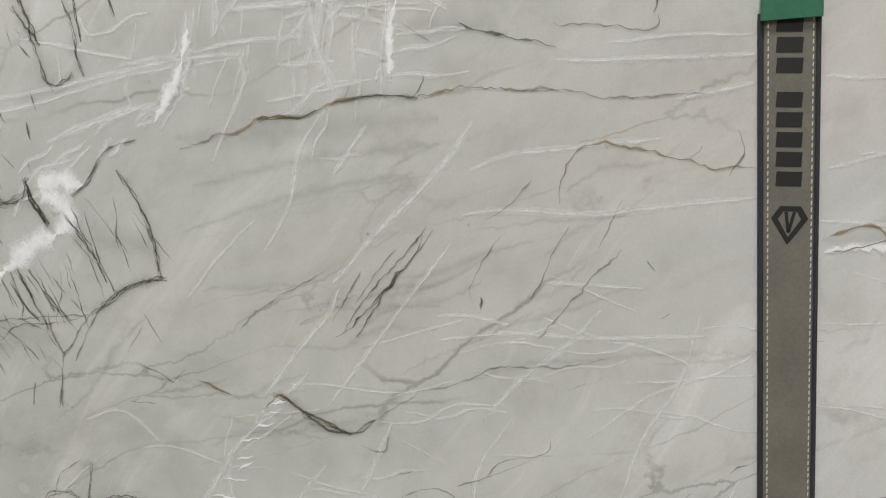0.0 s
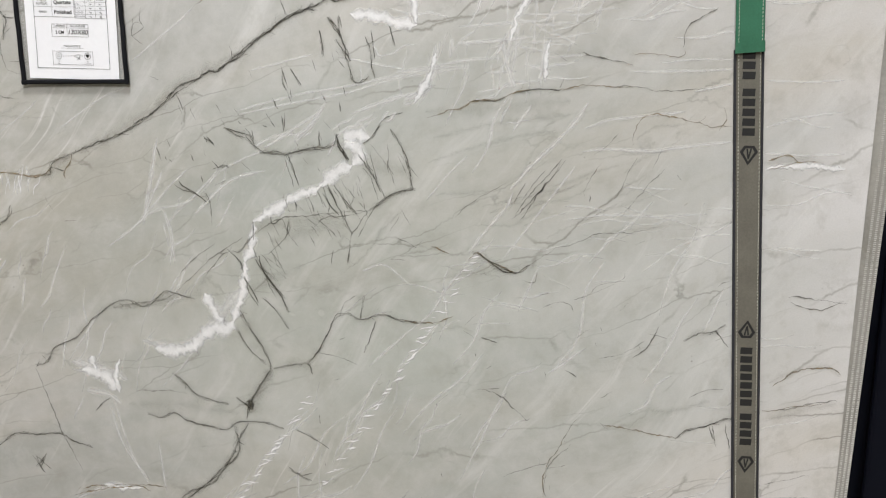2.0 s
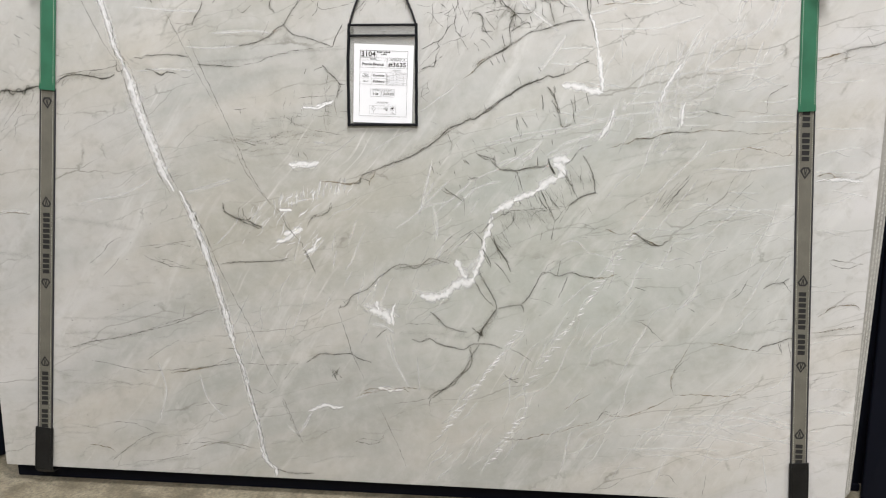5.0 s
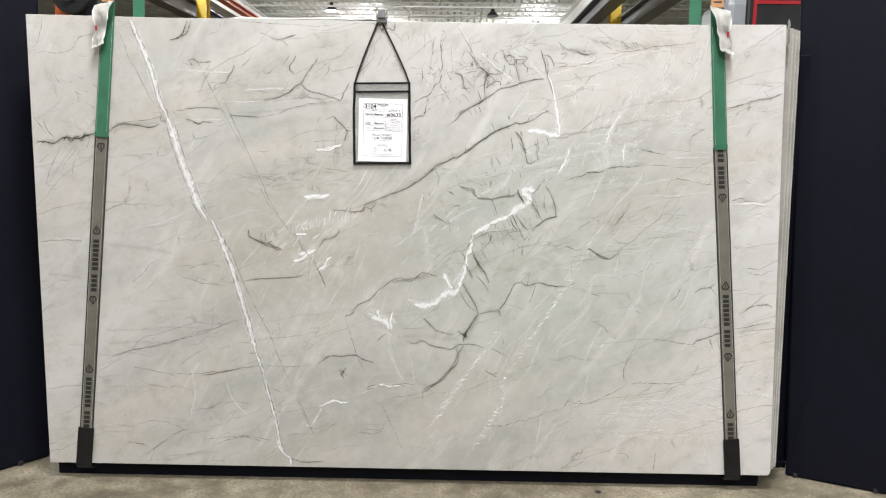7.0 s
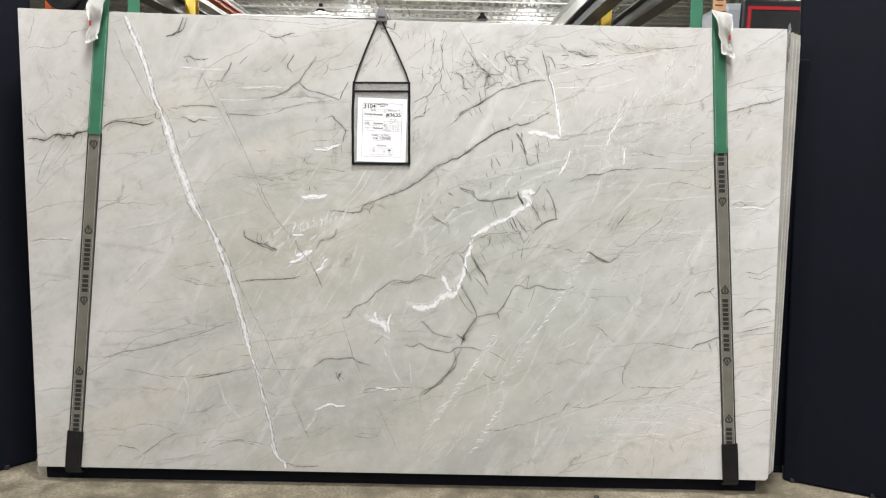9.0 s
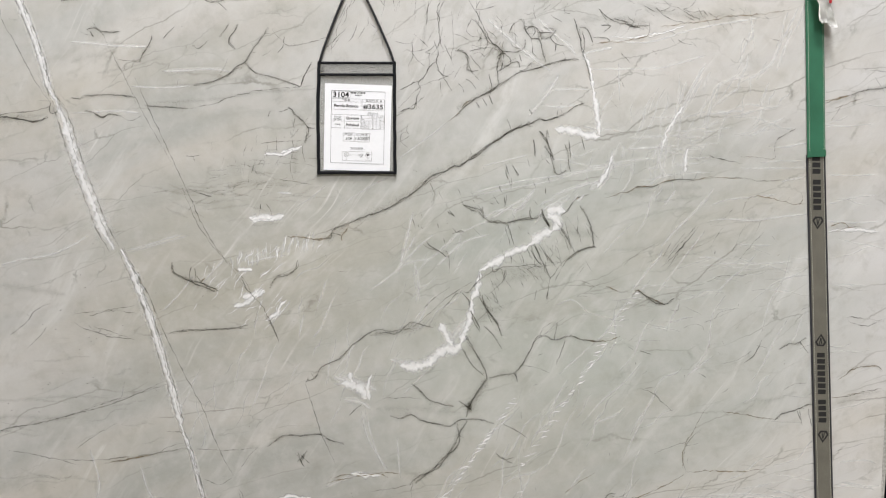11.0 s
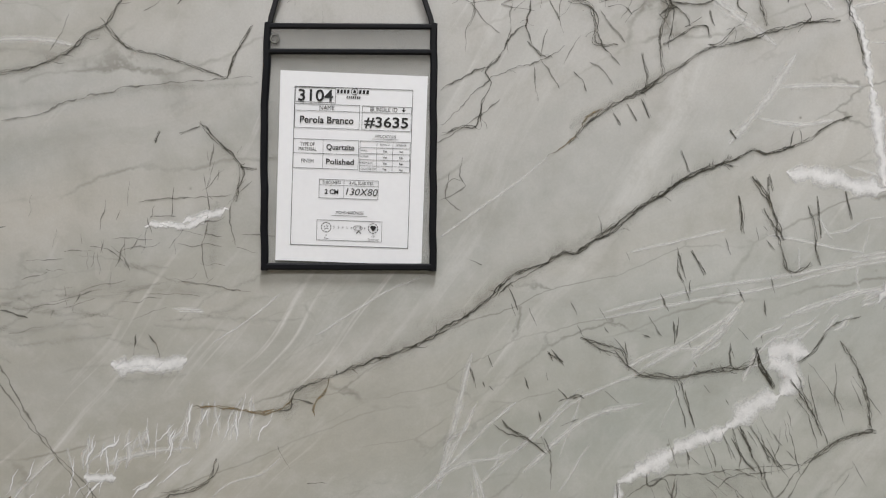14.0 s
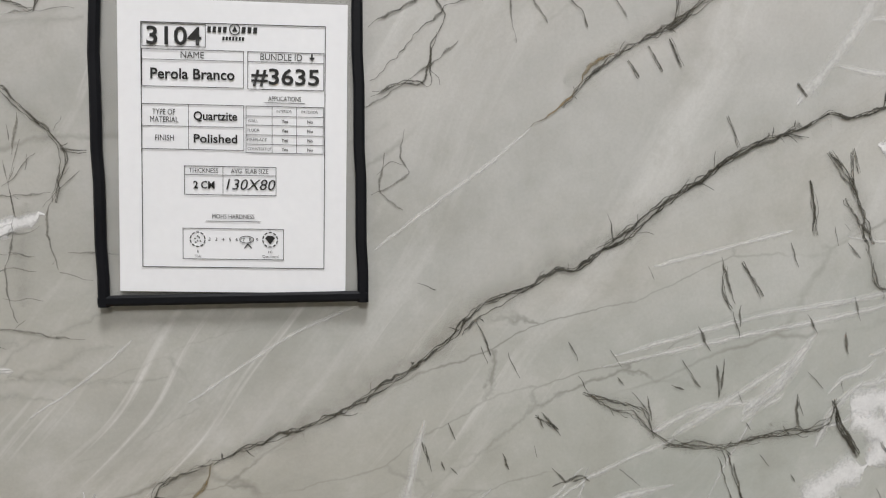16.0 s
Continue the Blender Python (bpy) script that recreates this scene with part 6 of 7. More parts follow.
strokes("grey", 3.4, 5, 0.58, 1.21, 0.64, 1.22, 0.012, -66, 0.07, 612)
strokes("grey", 2.8, 22, 0.30, 1.02, 0.56, 1.12, 0.028, -52, 0.04, 613)
strokes("dark", 3.0, 34, 0.10, 1.24, 0.52, 1.36, 0.048, -58, 0.022, 614)
strokes("grey", 3.4, 11, 0.29, 0.92, 0.36, 1.04, 0.016, -58, 0.07, 615)
strokes("milk", 8, 16, 0.45, 1.27, 0.70, 1.38, 0.022, 32, 0.05, 616)
# white ladder-like ticks along slanting lines
for x0, z0, x1, z1, n, s in ((0.10, 0.20, 0.41, 0.66, 30, 1), (0.43, 0.42, 0.80, 1.02, 34, 2), (0.30, 0.10, 0.44, 0.34, 12, 3)):
    strokes("white", 5.0, n, x0, z0, x1, z1, 0.004, 16, 0.030, 500 + s)
    strokes("milk", 6, max(6, n // 3), x0, z0, x1, z1, 0.008, 56, 0.16, 530 + s)
strokes("white", 3, 22, -0.52, 1.09, -0.25, 1.18, 0.012, 74, 0.045, 551)
strokes("white", 3, 16, -0.62, 1.02, -0.42, 1.05, 0.03, 60, 0.06, 552)
strokes("white", 3, 12, -0.50, 0.92, -0.33, 0.98, 0.03, 55, 0.06, 553)
strokes("milk", 8, 26, -0.52, 1.09, -0.25, 1.18, 0.010, 78, 0.05, 550)
strokes("milk", 7, 34, 0.15, 0.30, 1.25, 1.00, 0.16, 56, 0.22, 560)
strokes("milk", 5, 22, 0.55, 0.25, 1.25, 0.30, 0.10, 54, 0.18, 561)
strokes("milk", 5, 22, -0.15, 0.75, 0.30, 1.15, 0.10, 60, 0.14, 562)
strokes("milk", 4, 26, -0.7, 0.62, -0.15, 0.95, 0.10, 66, 0.13, 563)
strokes("milk", 5, 16, 0.05, 0.08, 0.45, 0.25, 0.06, 58, 0.16, 564)
strokes("milk", 8, 44, 0.70, 1.45, 1.25, 1.80, 0.09, 72, 0.12, 565)
strokes("milk", 7, 36, 0.70, 1.42, 1.25, 1.60, 0.07, 6, 0.12, 566)
strokes("milk", 4, 20, 0.60, 1.40, 0.95, 1.43, 0.035, 84, 0.06, 567)
strokes("milk", 4, 26, 0.70, 0.90, 1.30, 1.15, 0.08, 3, 0.16, 568)
strokes("milk", 8, 14, 0.85, 0.20, 1.58, 0.36, 0.07, -8, 0.22, 569)
strokes("milk", 4, 16, 1.40, 0.3, 1.56, 1.75, 0.05, 4, 0.14, 570)
strokes("grey", 3, 30, -1.55, 1.55, -1.20, 1.85, 0.10, -28, 0.04, 582)
strokes("grey", 3, 26, -1.55, 1.35, -1.35, 1.50, 0.06, 62, 0.06, 583)
strokes("grey", 3, 14, 0.45, 0.75, 1.25, 0.95, 0.12, 30, 0.035, 584)
strokes("dark", 3, 20, 0.50, 0.45, 1.20, 0.85, 0.16, -70, 0.012, 585)
strokes("dark", 4, 40, -1.30, 0.55, -0.75, 1.00, 0.12, 20, 0.006, 586)
strokes("grey", 2.4, 34, -0.55, 1.40, -0.28, 1.50, 0.05, 82, 0.035, 596)
strokes("grey", 2.4, 22, -0.60, 1.34, -0.28, 1.42, 0.03, 3, 0.06, 597)
strokes("smoke", 10, 20, -0.75, 1.30, -0.30, 1.34, 0.03, 4, 0.16, 598)
strokes("grey", 3, 30, -0.20, 1.82, 0.15, 1.96, 0.06, 75, 0.06, 587)
strokes("grey", 3, 24, 0.05, 1.75, 0.35, 1.90, 0.05, 80, 0.07, 588)
strokes("dark", 2.4, 30, 0.68, 1.90, 1.15, 1.90, 0.035, -34, 0.035, 589)
strokes("smoke", 9, 26, -1.55, 0.35, -0.75, 0.70, 0.14, 8, 0.16, 590)
strokes("smoke", 10, 24, -1.5, 0.10, -0.2, 0.18, 0.06, 12, 0.14, 592)
strokes("smoke", 9, 22, 0.6, 0.95, 1.25, 1.30, 0.07, 16, 0.18, 593)
crackle("dark", 3.0, 0.16, 0.58, 1.74, 1.95, 0.034, 0.40, 600)
crackle("grey", 3.2, -0.02, 0.42, 1.62, 1.85, 0.045, 0.26, 601)
crackle("grey", 3, 0.62, 1.05, 1.84, 1.99, 0.045, 0.30, 602)
for kind, runs in short_runs.items():
    if runs:
        ribbon_object("hairline_veins", kind, runs, VEIN_LABEL[kind] + "s, fine and short", True)


# ---- lifting slings round the bundle ----
def shape(bm, y, *corners):
    """One flat outline in x and z on the plane y, facing the front."""
    f = bm.faces.new([bm.verts.new((x, y, z)) for x, z in corners])
    if f.normal.y > 0:
        f.normal_flip()
    f.normal_update()
    if f.normal.y > 0:
        f.normal_flip()
    return bm


def sling(foot, knee, top, above, back, flip, label):
    """A webbing sling: grey wear cover and green webbing up the face, rubber sleeve under the edge, the far leg behind, and sewn-on tags.
    foot, knee, top, above: middle of the band in the slab's frame (x, z)."""
    ob = thing("lifting_sling", label, "sling", SLAB, "lifting slings")
    width = 0.061

    def at(z):
        a, b = (foot, knee) if z < knee[1] else (knee, top)
        return a[0] + (b[0] - a[0]) * (z - a[1]) / (b[1] - a[1])

    def centre(z):
        return Vector((at(z), -0.0045, z))

    # grey wear cover with darker woven edges, and stitching
    cover = part("wear_cover", band([centre(0.14 + (knee[1] - 0.14) * i / 24) for i in range(25)], width - 0.010, 0.006), GREY_WEB, ob, "grey woven wear cover")
    for side in (-1, 1):
        part("edge_tape", band([centre(0.14 + (knee[1] - 0.14) * i / 24) + Vector((side * (width / 2 - 0.0025), 0.0005, 0)) for i in range(25)], 0.006, 0.0055), WEB_EDGE, ob)
        bm = bmesh.new()
        z = 0.16
        while z < knee[1] - 0.004:
            x = at(z) + side * (width / 2 - 0.0085)
            box(bm, x - 0.0005, x + 0.0005, -0.0082, -0.0074, z, z + 0.0045)
            z += 0.0075
        tagged(part("stitching", bm, THREAD, cover, "row of pale stitches"), kind="stuff")
    # printed diamonds and lettering drawn as plain blocks
    y = -0.0078

    def diamond(z, up):
        bm = bmesh.new()
        x, s = at(z), 0.019
        pts = [(0, -1.25), (1.0, 0.25), (0.55, 0.95), (-0.55, 0.95), (-1.0, 0.25)]
        ins = [(0, -0.80), (0.62, 0.22), (0.36, 0.65), (-0.36, 0.65), (-0.62, 0.22)]
        k = 1 if up else -1
        outer = [(x + s * a, z + k * s * b) for a, b in pts]
        inner = [(x + s * a, z + k * s * b) for a, b in ins]
        for i in range(5):
            j = (i + 1) % 5
            shape(bm, y, outer[i], outer[j], inner[j], inner[i])
        for a, b in ((-0.22, -0.1), (0.22, 0.1)):
            shape(bm, y, (x + s * (a - 0.09), z + k * s * 0.62), (x + s * (a + 0.09), z + k * s * 0.62), (x + s * 0.09, z - k * s * 0.55), (x - s * 0.09, z - k * s * 0.55))
        part("printed_diamond", bm, INK, cover, "black printed diamond mark")

    def blocks(z_top, n, cut=0):
        """A run of n plain blocks down the band, with a gap between two groups."""
        z = z_top
        for i in range(n):
            if i == 7 - cut:
                z -= 0.014
            x = at(z)
            part("printed_block", shape(bmesh.new(), y, (x - 0.013, z), (x + 0.013, z), (x + 0.013, z - 0.0155), (x - 0.013, z - 0.0155)), INK, cover, "black printed block")
            z -= 0.0205
        return z

    if flip:
        blocks(knee[1] - 0.003, 8, 4)
        diamond(knee[1] - 0.215, True)
        diamond(0.868, False)
        blocks(0.828, 11)
        diamond(0.548, True)
        diamond(0.285, False)
        blocks(0.245, 4)
    else:
        diamond(1.445, True)
        diamond(1.075, False)
        blocks(1.035, 11)
        diamond(0.762, True)
        diamond(0.445, False)
        blocks(0.405, 11)
    # green webbing, its folded hem and stitching
    steps = [centre(knee[1] - 0.004 + (top[1] - knee[1]) * i / 12) + Vector((0, -0.0035, 0)) for i in range(13)]
    steps += [Vector((top[0] + (above[0] - top[0]) * k, -0.008 - 0.02 * k, top[1] + (above[1] - top[1]) * k)) for k in (0.1, 0.4, 1.0)]
    web = part("webbing", band(steps, 0.058, 0.006), GREEN, ob, "green woven sling webbing")
    z = knee[1] + 0.006
    part("hem", band([centre(z - 0.012) + Vector((0, -0.006, 0)), centre(z + 0.010) + Vector((0, -0.006, 0))], 0.060, 0.004), GREEN, ob)
    for side in (-1, 1):
        bm = bmesh.new()
        z = knee[1] + 0.004
        while z < top[1] - 0.02:
            x = at(z) + side * 0.0235
            box(bm, x - 0.0005, x + 0.0005, -0.0118, -0.0110, z, z + 0.0045)
            z += 0.0075
        tagged(part("stitching", bm, THREAD, web, "row of pale stitches"), kind="stuff")
    # rubber sleeve round the lower edge
    sleeve = [(at(0.17), -0.008, 0.17), (at(0.1), -0.0095, 0.10), (at(0.03), -0.010, 0.03), (foot[0], -0.010, -0.006), (foot[0], 0.002, -0.021), (foot[0], 0.06, -0.024), (foot[0], 0.125, -0.018), (foot[0], 0.132, 0.02)]
    part("sleeve", band(sleeve, 0.072, 0.009), SLEEVE, ob, "black rubber edge sleeve")
    for side in (-1, 1):
        part("sleeve_rib", band([Vector(p) + Vector((side * 0.031, -0.004, 0)) for p in sleeve[:4]], 0.006, 0.006), SLEEVE, ob)
    # far leg behind the bundle
    part("webbing", band([(foot[0], 0.132, 0.02), (at(1.0), 0.132, 1.0), (back[0], 0.134, 2.0), (back[0], 0.14, above[1])], 0.055, 0.006), GREEN, ob, "green woven sling webbing")
    # leather patch and creased label
    patch = Vector((top[0] + (above[0] - top[0]) * 0.16, -0.0215, top[1] + (above[1] - top[1]) * 0.16))
    part("leather_patch", boxed(patch.x - 0.027, patch.x + 0.027, -0.0225, -0.0185, patch.z - 0.055, patch.z + 0.16, bevel=0.001), LEATHER, ob, "tan leather patch with dark stamped lines")
    bm = bmesh.new()
    for k in range(7):
        z = patch.z - 0.035 + 0.022 * k
        shape(bm, -0.0232, (patch.x - 0.018, z), (patch.x + 0.016, z), (patch.x + 0.016, z + 0.006), (patch.x - 0.018, z + 0.006))
    part("stamped_line", bm, WEB_EDGE, ob)
    rng = random.Random(7 if flip else 8)
    bm = bmesh.new()
    grid = []
    hang = 1 if flip else -1
    for i in range(13):
        row = []
        for j in range(9):
            u, v = j / 8 - 0.5, i / 12
            bulge = 0.020 * math.sin(v * 5.5) + 0.020 * noise.noise(Vector((u * 5, v * 6, 3 if flip else 6))) + 0.010 * noise.noise(Vector((u * 11, v * 13, 2)))
            twist = 0.55 * hang * math.sin(v * 2.6)
            w = 0.092 * (1.0 - 0.30 * v)
            row.append(bm.verts.new((top[0] + hang * 0.032 * v + u * w * math.cos(twist), -0.026 - abs(bulge) + u * w * math.sin(twist) * 0.7, top[1] + 0.060 - 0.185 * v - 0.02 * u * hang)))
        grid.append(row)
    for a, b in zip(grid, grid[1:]):
        for j in range(8):
            bm.faces.new((a[j], a[j + 1], b[j + 1], b[j]))
    bmesh.ops.solidify(bm, geom=list(bm.faces), thickness=0.0012)
    part("creased_label", bm, TAG, ob, "crumpled white care label", True)
    p = (top[0] + hang * 0.030, -0.052, top[1] - 0.045)
    part("label_mark", boxed(p[0] - 0.004, p[0] + 0.004, p[1] - 0.002, p[1] + 0.002, p[2] - 0.018, p[2] + 0.004, bevel=0.001), RED, ob, "red printed mark")
    return ob


sling((-1.488, 0.0), (-1.361, 1.495), (-1.318, 2.0), (-1.262, 2.75), (-1.245, 0), False, "green and grey webbing lifting sling with a black sleeve")
sling((1.478, 0.0), (1.3525, 1.4725), (1.314, 2.0), (1.262, 2.75), (1.265, 0), True, "green and grey webbing lifting sling with a black sleeve")

# ---- the hanging job-ticket pouch ----
POUCH = SLAB @ pose(-0.122, 0, 1.56, 0, -1.0, 0) @ pose(0.122, 0, -1.56)
pouch = thing("ticket_pouch", "clear vinyl ticket pouch with black binding, hung from the slab's top", "pouch", POUCH)
PL, PR, PB, PT, PIN = -0.2520, 0.0010, 1.3875, 1.7385, 0.0065
PY = -0.0045


def left_at(z):
    """The pouch's left edge draws in towards its top."""
    return PL + PIN * max(0.0, (z - 1.60) / (PT - 1.60))


part("film", prism([(PL + 0.003, PB + 0.003), (PR - 0.003, PB + 0.003), (PR - 0.003, PT - 0.003), (PL + PIN + 0.003, PT - 0.003), (PL + 0.003, 1.60)], PY + 0.0006, PY + 0.0012), CLEAR, pouch, "clear vinyl back sheet")
part("flap", boxed(PL + PIN + 0.004, PR - 0.004, PY - 0.0030, PY - 0.0026, 1.702, PT - 0.004), CLEAR, pouch, "clear vinyl flap")
for side in (0, 1):
    steps = [PB - 0.003 + (PT + 0.005 - PB) * i / 12 for i in range(13)]
    part("binding", band([((PR - 0.0045 if side else left_at(z) + 0.0045) + 0.0006 * math.sin(i * 2.1), PY - 0.0015, z) for i, z in enumerate(steps)], 0.0105, 0.007), BINDING, pouch, "black side binding")
for z, h in ((PB + 0.003, 0.010), (1.6995, 0.0080), (PT - 0.003, 0.0085)):
    part("binding", band([(left_at(z) + (PR - left_at(z)) * i / 8, PY - 0.0018, z) for i in range(9)], h, 0.0065, (0, 0, 1)), BINDING, pouch, "black cross binding")
bm = bmesh.new()
tube(bm, [(-0.231 + 0.006 * math.cos(a), PY - 0.004, 1.717 + 0.006 * math.sin(a)) for a in [k * math.tau / 16 for k in range(17)]], 0.0016, 6)
part("eyelet", bm, METAL, pouch, "bright metal eyelet")
for sx, bow in ((PL + PIN + 0.006, -0.006), (PR - 0.006, 0.006)):
    cx = -0.128 + (0.013 if sx > -0.1 else -0.013)
    part("cord", band(smooth_path([(sx, PY - 0.002, PT - 0.004), (sx + 0.4 * (cx - sx) * 0.30 + 0.2 * bow, PY - 0.003, PT + 0.035), (sx + (cx - sx) * 0.55, PY - 0.002, PT + 0.145), (cx, PY - 0.002, 1.985), (cx * 0.5 - 0.064, PY - 0.004, 2.006)], 0.02), 0.0075, 0.004), CORD, pouch, "flat black cord")
clip = thing("spring_clip", "grey plastic spring clip over the slab's top edge", "clip", SLAB)
part("jaw", prism([(-0.150, 1.990), (-0.106, 1.990), (-0.104, 2.018), (-0.112, 2.034), (-0.144, 2.034), (-0.152, 2.018)], -0.018, 0.032, 0.003), CLIP, clip)
part("lever", boxed(-0.143, -0.113, -0.026, -0.016, 2.008, 2.045, bevel=0.003), CLIP, clip)
part("wire_tail", tube(bmesh.new(), smooth_path([(-0.112, -0.004, 2.030), (-0.085, 0.0, 2.062), (-0.035, 0.01, 2.066), (-0.010, 0.02, 2.036), (-0.018, 0.025, 2.015)], 0.008), 0.0012, 5), METAL, clip, "thin bent wire")

# the printed ticket; its own frame: origin at the sheet's lower left, x across, z up
TILT_SHEET = SLAB @ pose(-0.2292, PY - 0.0005, 1.3978, 0, 0.75, 0)
SW, SH = 0.2120, 0.2735
ticket = thing("printed_ticket", "white printed paper slab ticket inside the pouch", "paper", TILT_SHEET)
bm = bmesh.new()
grid = [[bm.verts.new((SW * i / 10 + 0.0025 * (1 - j / 12) * 0, -0.0009 - 0.0003 * noise.noise(Vector((i * 0.4, j * 0.35, 2))), SH * j / 12 - 0.0015 * (i / 10) * (j / 12))) for i in range(11)] for j in range(13)]
for a, b in zip(grid, grid[1:]):
    for i in range(10):
        bm.faces.new((a[i], a[i + 1], b[i + 1], b[i]))
sheet = part("sheet", bm, PAPER, ticket, "slightly creased white sheet", True)


def rule(x0, z0, x1, z1, w=0.0005):
    """A printed line."""
    if x1 - x0 > z1 - z0:
        return boxed(x0, x1, -0.0016, -0.0014, z0 - w / 2, z0 + w / 2)
    return boxed(x0 - w / 2, x0 + w / 2, -0.0016, -0.0014, z0, z1)


def frame_lines(x0, z0, x1, z1, w=0.0006):
    bm = bmesh.new()
    box(bm, x0, x1, -0.0016, -0.0014, z0, z0 + w)
    box(bm, x0, x1, -0.0016, -0.0014, z1 - w, z1)
    box(bm, x0, x0 + w, -0.0016, -0.0014, z0 + w, z1 - w)
    box(bm, x1 - w, x1, -0.0016, -0.0014, z0 + w, z1 - w)
    return bm


def words(text, x, z, cap, across, bold=0.0, slant=0.0):
    """Printed words in millimetres on the sheet, centred at x with their feet at z; cap: height of a capital; across: their whole width."""
    data = bpy.data.curves.new("words", "FONT")
    data.body, data.size, data.align_x, data.offset, data.shear = text, cap / 700, "CENTER", bold * cap * 1e-6, slant
    data.resolution_u = 3
    ob = bpy.data.objects.new("words", data)
    scene.collection.objects.link(ob)
    me = bpy.data.meshes.new_from_object(ob.evaluated_get(bpy.context.evaluated_depsgraph_get()))
    bpy.data.objects.remove(ob)
    bpy.data.curves.remove(data)
    xs = [v.co.x for v in me.vertices]
    me.transform(pose(x / 1000, -0.0016, z / 1000, 90, 0, 0) @ Matrix.Diagonal((across / 1000 / (max(xs) - min(xs)), 1, 1, 1)) @ pose(-(max(xs) + min(xs)) / 2, 0, 0))
    me.materials.clear()
    me.materials.append(INK)
    made = new("printed_words", me)
    made.parent = ticket
    return made


# boxes and rules of the form, in millimetres from the sheet's lower left corner
for x0, z0, x1, z1, w in ((21.2, 23.2, 191.7, 251.6, 0.7), (22.4, 229.2, 80.7, 250.6, 0.5), (22.0, 192.3, 115.8, 226.8, 0.5), (119.2, 191.7, 190.4, 226.6, 0.5), (21.6, 134.3, 116.0, 176.5, 0.5),
                         (117.6, 132.3, 190.2, 176.4, 0.5), (60.3, 92.2, 146.1, 119.4, 0.5), (58.7, 31.3, 153.2, 60.8, 0.5)):
    part("printed_frame", frame_lines(x0 / 1000, z0 / 1000, x1 / 1000, z1 / 1000, w / 1000), INK, ticket)
for x0, z0, x1, z1 in ((22.0, 217.2, 115.8, 217.2), (119.2, 217.3, 190.4, 217.3), (21.6, 156.0, 116.0, 156.0), (64.6, 134.3, 64.6, 176.5), (117.6, 167.0, 190.2, 167.0), (117.6, 158.5, 190.2, 158.5),
                       (117.6, 149.5, 190.2, 149.5), (117.6, 140.7, 190.2, 140.7), (142.1, 132.3, 142.1, 176.4), (165.0, 132.3, 165.0, 176.4), (60.3, 111.1, 146.1, 111.1), (96.3, 92.2, 96.3, 119.4),
                       (134.8, 179.6, 172.8, 179.6), (80.1, 67.6, 131.3, 67.6)):
    part("printed_rule", rule(x0 / 1000, z0 / 1000, x1 / 1000, z1 / 1000, 0.0004), INK, ticket)
for text, x, z, cap, across, bold in (
    ("3104", 51.7, 231.2, 16.4, 50.3, 22), ("NAME", 68.5, 218.9, 6.2, 21.4, 0), ("Perola Branco", 68.7, 199.8, 9.6, 77.3, 28), ("BUNDLE ID", 150.5, 219.0, 6.2, 38.7, 0), ("#3635", 154.4, 196.8, 14.5, 63.2, 24),
    ("APPLICATIONS", 153.8, 181.3, 4.4, 30.4, 0), ("TYPE OF", 41.9, 166.4, 5.4, 21.0, 0), ("MATERIAL", 42.4, 159.4, 5.4, 25.9, 0), ("FINISH", 42.5, 142.4, 5.4, 17.3, 0),
    ("Quartzite", 89.5, 162.2, 7.8, 40.4, 28), ("Polished", 89.5, 141.2, 7.8, 40.4, 28), ("INTERIOR", 153.4, 170.4, 2.6, 14.2, 0), ("EXTERIOR", 177.2, 170.4, 2.6, 15.4, 0), ("WALL", 123.9, 161.2, 2.8, 9.2, 0),
    ("FLOOR", 124.8, 152.4, 2.8, 11.1, 0), ("FIREPLACE", 128.1, 143.6, 2.8, 17.9, 0), ("COUNTERTOP", 130.4, 134.9, 2.8, 22.2, 0), ("THICKNESS", 78.3, 113.1, 4.2, 27.1, 0), ("AVG. SLAB SIZE", 121.2, 113.1, 4.2, 35.1, 0),
    ("2 CM", 78.7, 98.3, 6.8, 19.7, 34), ("MOHS HARDNESS", 105.9, 70.1, 4.3, 39.4, 0), ("2   3   4   5   6   7   8   9", 105.9, 48.8, 3.2, 46.5, 0), ("1", 72.8, 37.6, 2.4, 0.9, 0), ("Talc", 73.0, 33.0, 2.4, 6.2, 0),
    ("10", 140.7, 37.8, 2.4, 3.7, 0), ("Diamond", 140.8, 33.4, 2.4, 14.8, 0)):
    words(text, x, z, cap, across, bold)
for z in (161.0, 152.2, 143.4, 134.7):
    words("Yes", 153.8, z, 3.0, 6.0, 30)
    words("No", 177.6, z, 3.0, 5.2, 30)
words("130X80", 122.3, 97.6, 10.0, 46.0, 0, 0.22)


def plain(bm, *corners):
    """A printed outline, in millimetres."""
    return shape(bm, -0.0016, *[(x / 1000, z / 1000) for x, z in corners])


# maker's mark as plain shapes
bm = bmesh.new()
for x0, x1, z0, z1, step in ((82.2, 101.5, 243.2, 248.6, 4.8), (113.6, 130.0, 243.4, 248.8, 5.4), (96.0, 119.5, 236.2, 239.6, 3.0)):
    for k in range(int((x1 - x0) / step + 0.01)):
        a = x0 + step * k
        plain(bm, (a, z0), (a + step * 0.66, z0), (a + step * 0.74, z1), (a + step * 0.08, z1))
tube(bm, [(0.1075 + 0.0048 * math.cos(a), -0.0016, 0.2464 + 0.0048 * math.sin(a)) for a in [k * math.tau / 18 for k in range(19)]], 0.0004, 4)
plain(bm, (104.9, 244.4), (110.1, 244.4), (107.5, 249.6))
part("printed_emblem", bm, INK, ticket, "plain black emblem shapes")
